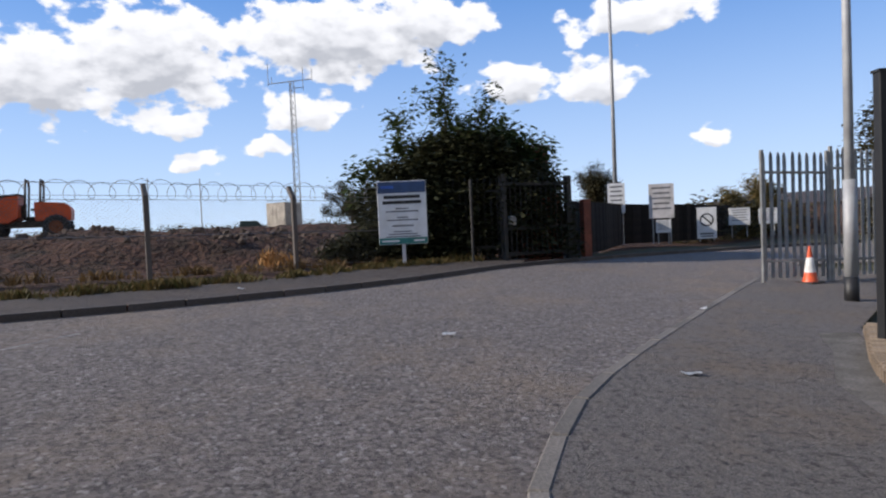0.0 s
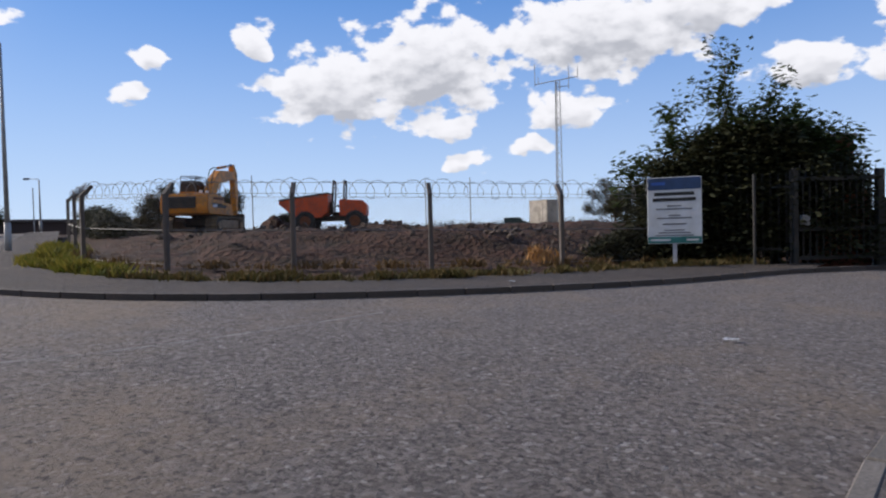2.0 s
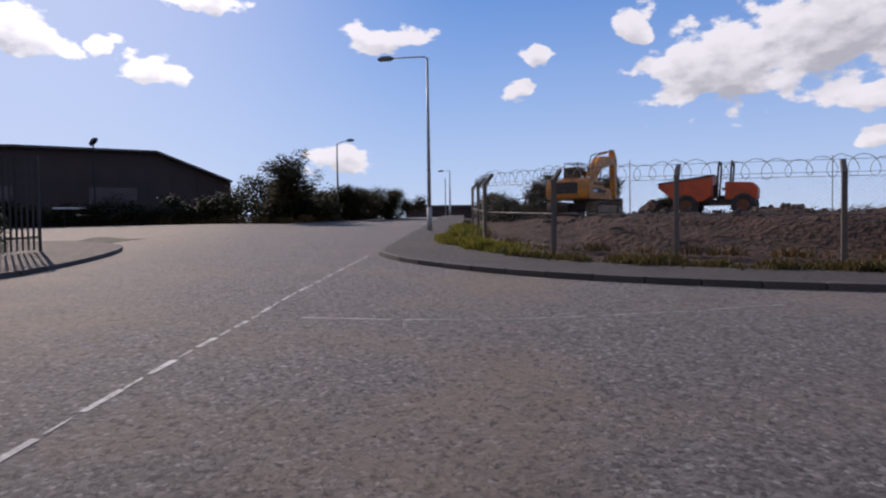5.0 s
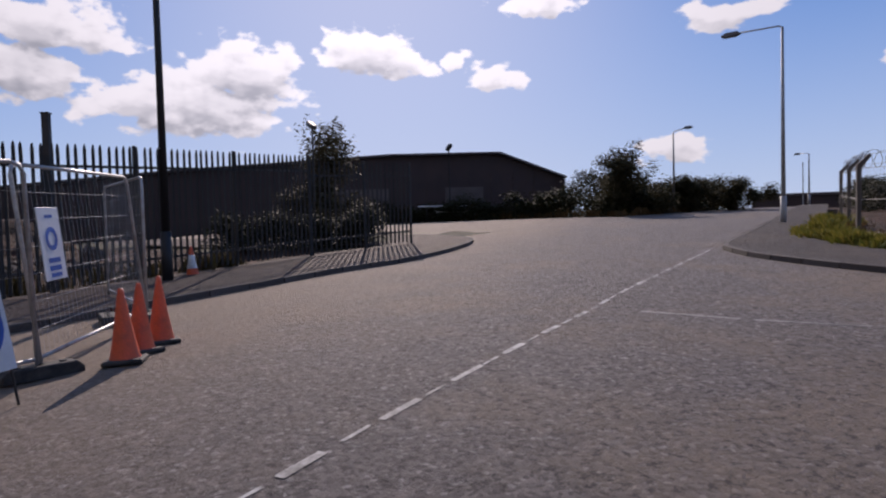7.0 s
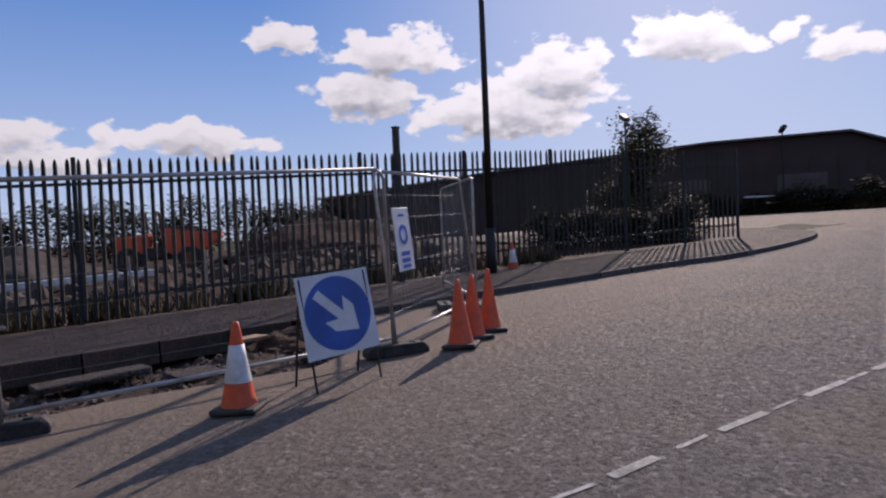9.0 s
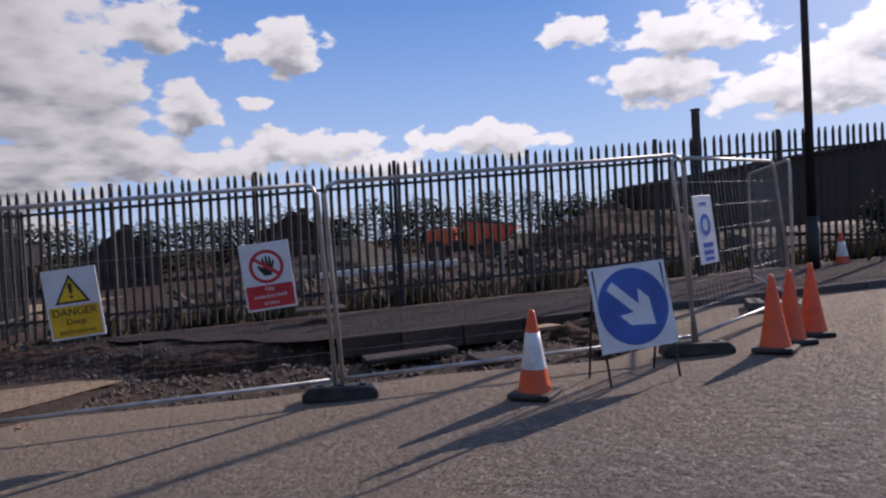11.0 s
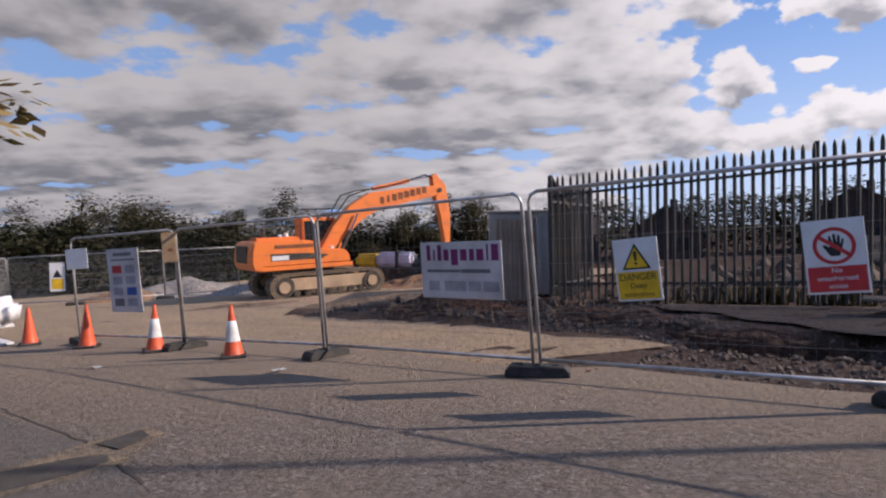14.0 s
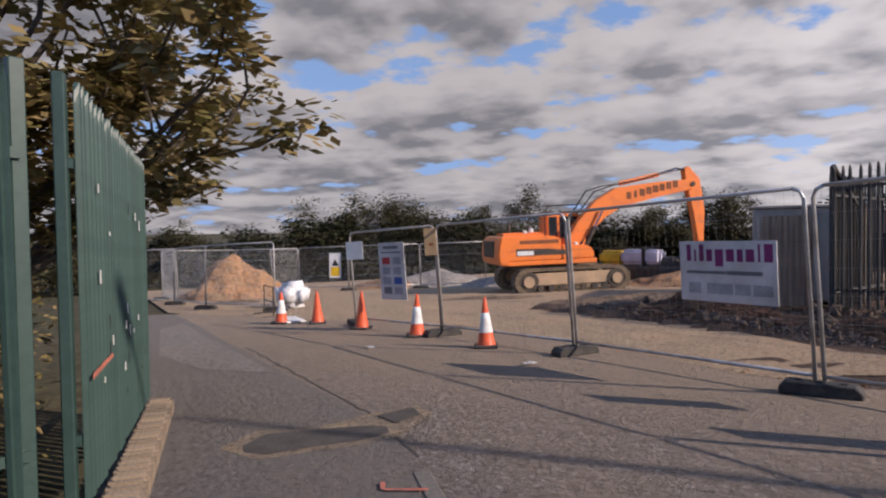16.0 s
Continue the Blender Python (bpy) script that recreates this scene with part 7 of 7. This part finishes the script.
for sx in (-0.5, 0.5):
    part("foot", pipe(bmesh.new(), [(sx, -0.3, 0.02), (sx, 0.3, 0.02)], 0.02, 6), MACHINE_DARK, bar)
t = thing("paving_slab", pose(10.05, -12.75, G(10.05, -12.75) + 0.02, 0, 0, -35), "pale flat slab on the road by the cones", "slab")
part("slab_body", boxed((0.9, 0.5, 0.05), pose(0, 0, 0.03), 0.01), CONE_WHITE, t)


def loose_slab(u, v, w, d, h, ang, material, label, tilt=4, dz=0.0, name="broken_slab"):
    x, y = W(u, v)
    t = thing(name, pose(x, y, land(x, y) + dz, tilt, tilt * 0.5, ROAD_ANGLE + ang), label, "slab")
    bm = boxed((w, d, h), pose(0, 0, h / 2), 0.012)
    for q in bm.verts:
        q.co += Vector((noise.noise(q.co * 7), noise.noise(q.co * 7 + Vector((3, 0, 0))), 0)) * 0.06
    part("slab_body", bm, material, t)


loose_slab(-0.2, -8.55, 1.1, 0.6, 0.07, 8, DARK_FOOTWAY, "broken slab of asphalt in the dug-up lane", 5, 0.08)
loose_slab(-1.2, -8.1, 0.6, 0.45, 0.07, 30, DARK_FOOTWAY, "broken lump of asphalt in the dug-up lane", -6, 0.03)
loose_slab(-2.0, -8.9, 0.42, 0.3, 0.05, 12, TIMBER, "pale timber offcut in the dug-up lane", 3, 0.16, "timber_board")
loose_slab(1.2, -12.3, 0.9, 0.6, 0.04, 5, STONE, "pale board lying on the footway", 0, 0.19, "flat_board")
loose_slab(-2.6, -7.9, 0.5, 0.3, 0.07, 40, DARK_FOOTWAY, "lump of broken asphalt at the lane's end", 4, 0.02)
for a, b in (((-12.9, -22.2), (-15.3, -20.5)), ((-15.6, -20.4), (-17.4, -18.9))):
    m, l = ground_frame(a, b)
    t = thing("concrete_beam", m @ pose(0, 0, 0.2), "pale concrete beam lying behind the railings", "beam")
    part("beam_body", boxed((l, 0.3, 0.22), pose(l / 2, 0, 0.14), 0.02), CONE_WHITE, t)
for k, (u, v) in enumerate(((-3.0, -16.5), (-6.5, -15.6), (-1.5, -18.0))):
    x, y = W(u, v)
    t = thing("marker_post", pose(x, y, land(x, y), 0, 3, 0), "pale marker post standing in the rubble", "post")
    part("shaft", boxed((0.04, 0.04, 1.1), pose(0, 0, 0.5), 0.005), CABIN_CREAM, t)

# patches in the near footway
sheet("mossy_edge", [(5.0, 8.0), (4.45, 6.8), (3.75, 5.6), (3.4, 4.4), (3.28, 3.2), (3.06, 0.5), (2.94, -2.3), (2.84, -1.2), (2.78, 0.6), (3.0, 2.2), (2.9, 3.4), (3.1, 4.6), (3.35, 5.7), (4.1, 7.0), (4.5, 8.0)], MOSS, 0.0235, "dark mossy dirt along the foot of the brick edging", "dirt")
sheet("footway_patch", [(3.64, -4.31), (3.7, -4.66), (3.36, -4.91), (3.06, -5.15), (2.83, -5.2), (2.71, -5.04), (2.82, -4.78), (3.06, -4.51), (3.31, -4.21), (3.51, -4.19)], mat("dark_fresh_asphalt", (0.07, 0.06, 0.052), 0.95, vary=0.6, scale=6, fine=80, bump=0.006), 0.026, "dark asphalt reinstatement strip in the footway", "patch")
sheet("footway_patch", [(3.1, -5.48), (2.93, -5.86), (2.74, -5.66), (2.8, -5.31)], bpy.data.materials["dark_fresh_asphalt"], 0.034, "dark patch at the road's edge", "patch")
sheet("pale_patch", [(12.0, -10.6), (8.6, -7.7), (6.8, -6.9), (5.6, -7.0), (9.4, -9.55), (12.6, -11.8)], road_material("pale_footway", (0.24, 0.215, 0.195), (0.29, 0.24, 0.20), (0.33, 0.31, 0.29), 90.0, 0.6), 0.026, "paler resurfaced panel of the near footway", "patch")

# brick edging under the green fence
edge = tagged(new("brick_edging"), "tan bullnose brick edging below the green fence", "edging", kind="structure")
me = None
for pts in ([(5.15, 7.9), (3.85, 5.6), (3.5, 3.6), (3.05, -2.45)], [(3.08, -2.75), (5.42, -5.06)]):
    for i, (a, b) in enumerate(zip(curve_through(pts, 0.112), curve_through(pts, 0.112)[1:])):
        ang = math.degrees(math.atan2(b[1] - a[1], b[0] - a[0]))
        m = pose(a[0], a[1], G(*a) + 0.06 + random.uniform(-0.005, 0.005), 0, 0, ang + random.uniform(-2, 2))
        if me is None:
            me = part("brick", bevelled(boxed((0.102, 0.24, 0.2)), 0.03, 2), BRICK_EDGE, edge, m=m).data
        else:
            shared("brick", me, edge, m)
t = thing("gate_post", pose(4.66, 6.98, G(4.66, 6.98)), "black square steel gate post at the fence end", "post")
part("shaft", boxed((0.12, 0.12, 3.0), pose(0, 0, 1.5), 0.01), BLACK_PAINT, t)
part("cap", boxed((0.14, 0.14, 0.03), pose(0, 0, 3.01)), BLACK_PAINT, t)
heap(*W(-3.3, -9.55), 0.8, 0.3, SOIL, "crumbled soil at the end of the dug-up lane", 16, 0.7, ROAD_ANGLE)
heap(*W(5.9, -11.5), 2.3, 0.3, SOIL, "dark soil spread over the footway", 17, 0.55, ROAD_ANGLE)
heap(*W(2.6, -10.4), 1.4, 0.14, SOIL, "soil spilt along the trench edge", 18, 0.35, ROAD_ANGLE)
# sandy crust round the footway patch, and scuffs on the green fence
sheet("sandy_crust", [(3.78, -4.2), (3.86, -4.72), (3.4, -5.05), (3.2, -5.6), (2.95, -6.0), (2.66, -5.75), (2.6, -4.98), (2.76, -4.66), (3.02, -4.4), (3.28, -4.08)], road_material("sandy_crust", (0.25, 0.20, 0.15), (0.44, 0.32, 0.20), (0.36, 0.30, 0.23), 110.0, 2.5), 0.0225, "sandy crust around the footway patch", "patch")
green = [o for o in scene.objects if o.name.startswith("palisade_fence") and "scuffed green" in str(o.get("label", ""))][0]
rng = random.Random(4)
for k in range(9):
    part("paint_streak", boxed((0.06, 0.004, 0.028), pose(0.15 + k * 0.075, -0.05, 0.74, 0, rng.uniform(-12, 12), 0)), FADED_RED, green, "faded red spray paint")
for k in range(22):
    part("scuff", boxed((0.02, 0.004, rng.uniform(0.02, 0.09)), pose(rng.uniform(0.2, 2.8), -0.05, rng.uniform(0.3, 1.9))), CONE_WHITE if k % 3 else BLACK_PAINT, green)


def crack(pts, width, label):
    """An irregular strip of black tar in the road."""
    bm = bmesh.new()
    rows = []
    fine_pts = curve_through(pts, 0.12)
    for i, (x, y) in enumerate(fine_pts):
        a, b = fine_pts[max(0, i - 1)], fine_pts[min(len(fine_pts) - 1, i + 1)]
        d = Vector((b[0] - a[0], b[1] - a[1], 0)).normalized()
        n = Vector((-d.y, d.x, 0)) * width * (0.5 + 0.6 * abs(noise.noise((x * 4, y * 4, 0.0))) + 0.1)
        j = Vector((noise.noise((x * 5, y * 5, 3.0)), noise.noise((x * 5, y * 5, 8.0)), 0)) * 0.04
        rows.append([bm.verts.new(gp(x + q.x + j.x, y + q.y + j.y, 0.005)) for q in (n, -n)])
    for r0, r1 in zip(rows, rows[1:]):
        bm.faces.new((r0[0], r0[1], r1[1], r1[0]))
    return tagged(part("tar_crack", bm, bpy.data.materials["dark_fresh_asphalt"]), label, "crack", kind="structure")


crack([(2.2, -4.6), (3.2, -5.55), (5.2, -7.0), (8.0, -9.0)], 0.018, "long dark joint between road and footway")
rng = random.Random(8)
for x, y in ((-0.05, 8.05), (-4.05, 12.3), (3.9, 10.0), (2.2, 6.0), (5.6, -9.3), (2.6, -8.5)):
    t = thing("paper_scrap", pose(x, y, G(x, y) + (0.13 if y > 12 else 0.03), 0, 0, rng.uniform(0, 180)), "pale crumpled scrap of litter on the ground", "litter")
    bm = bmesh.new()
    grid = [[bm.verts.new((i * 0.06 - 0.09, j * 0.05 - 0.05, rng.uniform(0.0, 0.025))) for j in range(3)] for i in range(4)]
    for i in range(3):
        for j in range(2):
            bm.faces.new((grid[i][j], grid[i + 1][j], grid[i + 1][j + 1], grid[i][j + 1]))
    bmesh.ops.solidify(bm, geom=list(bm.faces), thickness=0.002)
    part("sheet", bm, SIGN_WHITE, t)
for x, y, h in ((9.4, 15.9, 2.3), (10.3, 16.6, 1.0)):
    t = thing("marker_pole", pose(x, y, G(x, y)), "orange striped pole leaning behind the grey gate", "pole")
    part("shaft", rod(bmesh.new(), (0, 0, 0), (0.05, 0, h), 0.05, seg=8), SIGN_YELLOW, t)
# utility survey marks sprayed by the kerb
spray = tagged(new("spray_mark"), "red survey line sprayed across the kerb", "paint mark", kind="structure")
for (ax, ay), (bx, by) in (((1.80, -3.98), (2.06, -3.88)), ((2.07, -3.88), (2.14, -3.99))):
    d = Vector((bx - ax, by - ay, 0)).normalized()
    n = Vector((-d.y, d.x, 0)) * 0.022
    bm = bmesh.new()
    rows = []
    for k in range(7):
        x, y = ax + (bx - ax) * k / 6, ay + (by - ay) * k / 6
        w = 0.6 + 0.5 * abs(noise.noise((x * 9, y * 9, 0.0)))
        rows.append([bm.verts.new(gp(x + q * n.x * w, y + q * n.y * w, 0.036)) for q in (1, -1)])
    for r0, r1 in zip(rows, rows[1:]):
        bm.faces.new((r0[0], r0[1], r1[1], r1[0]))
    part("stroke", bm, FADED_RED, spray)
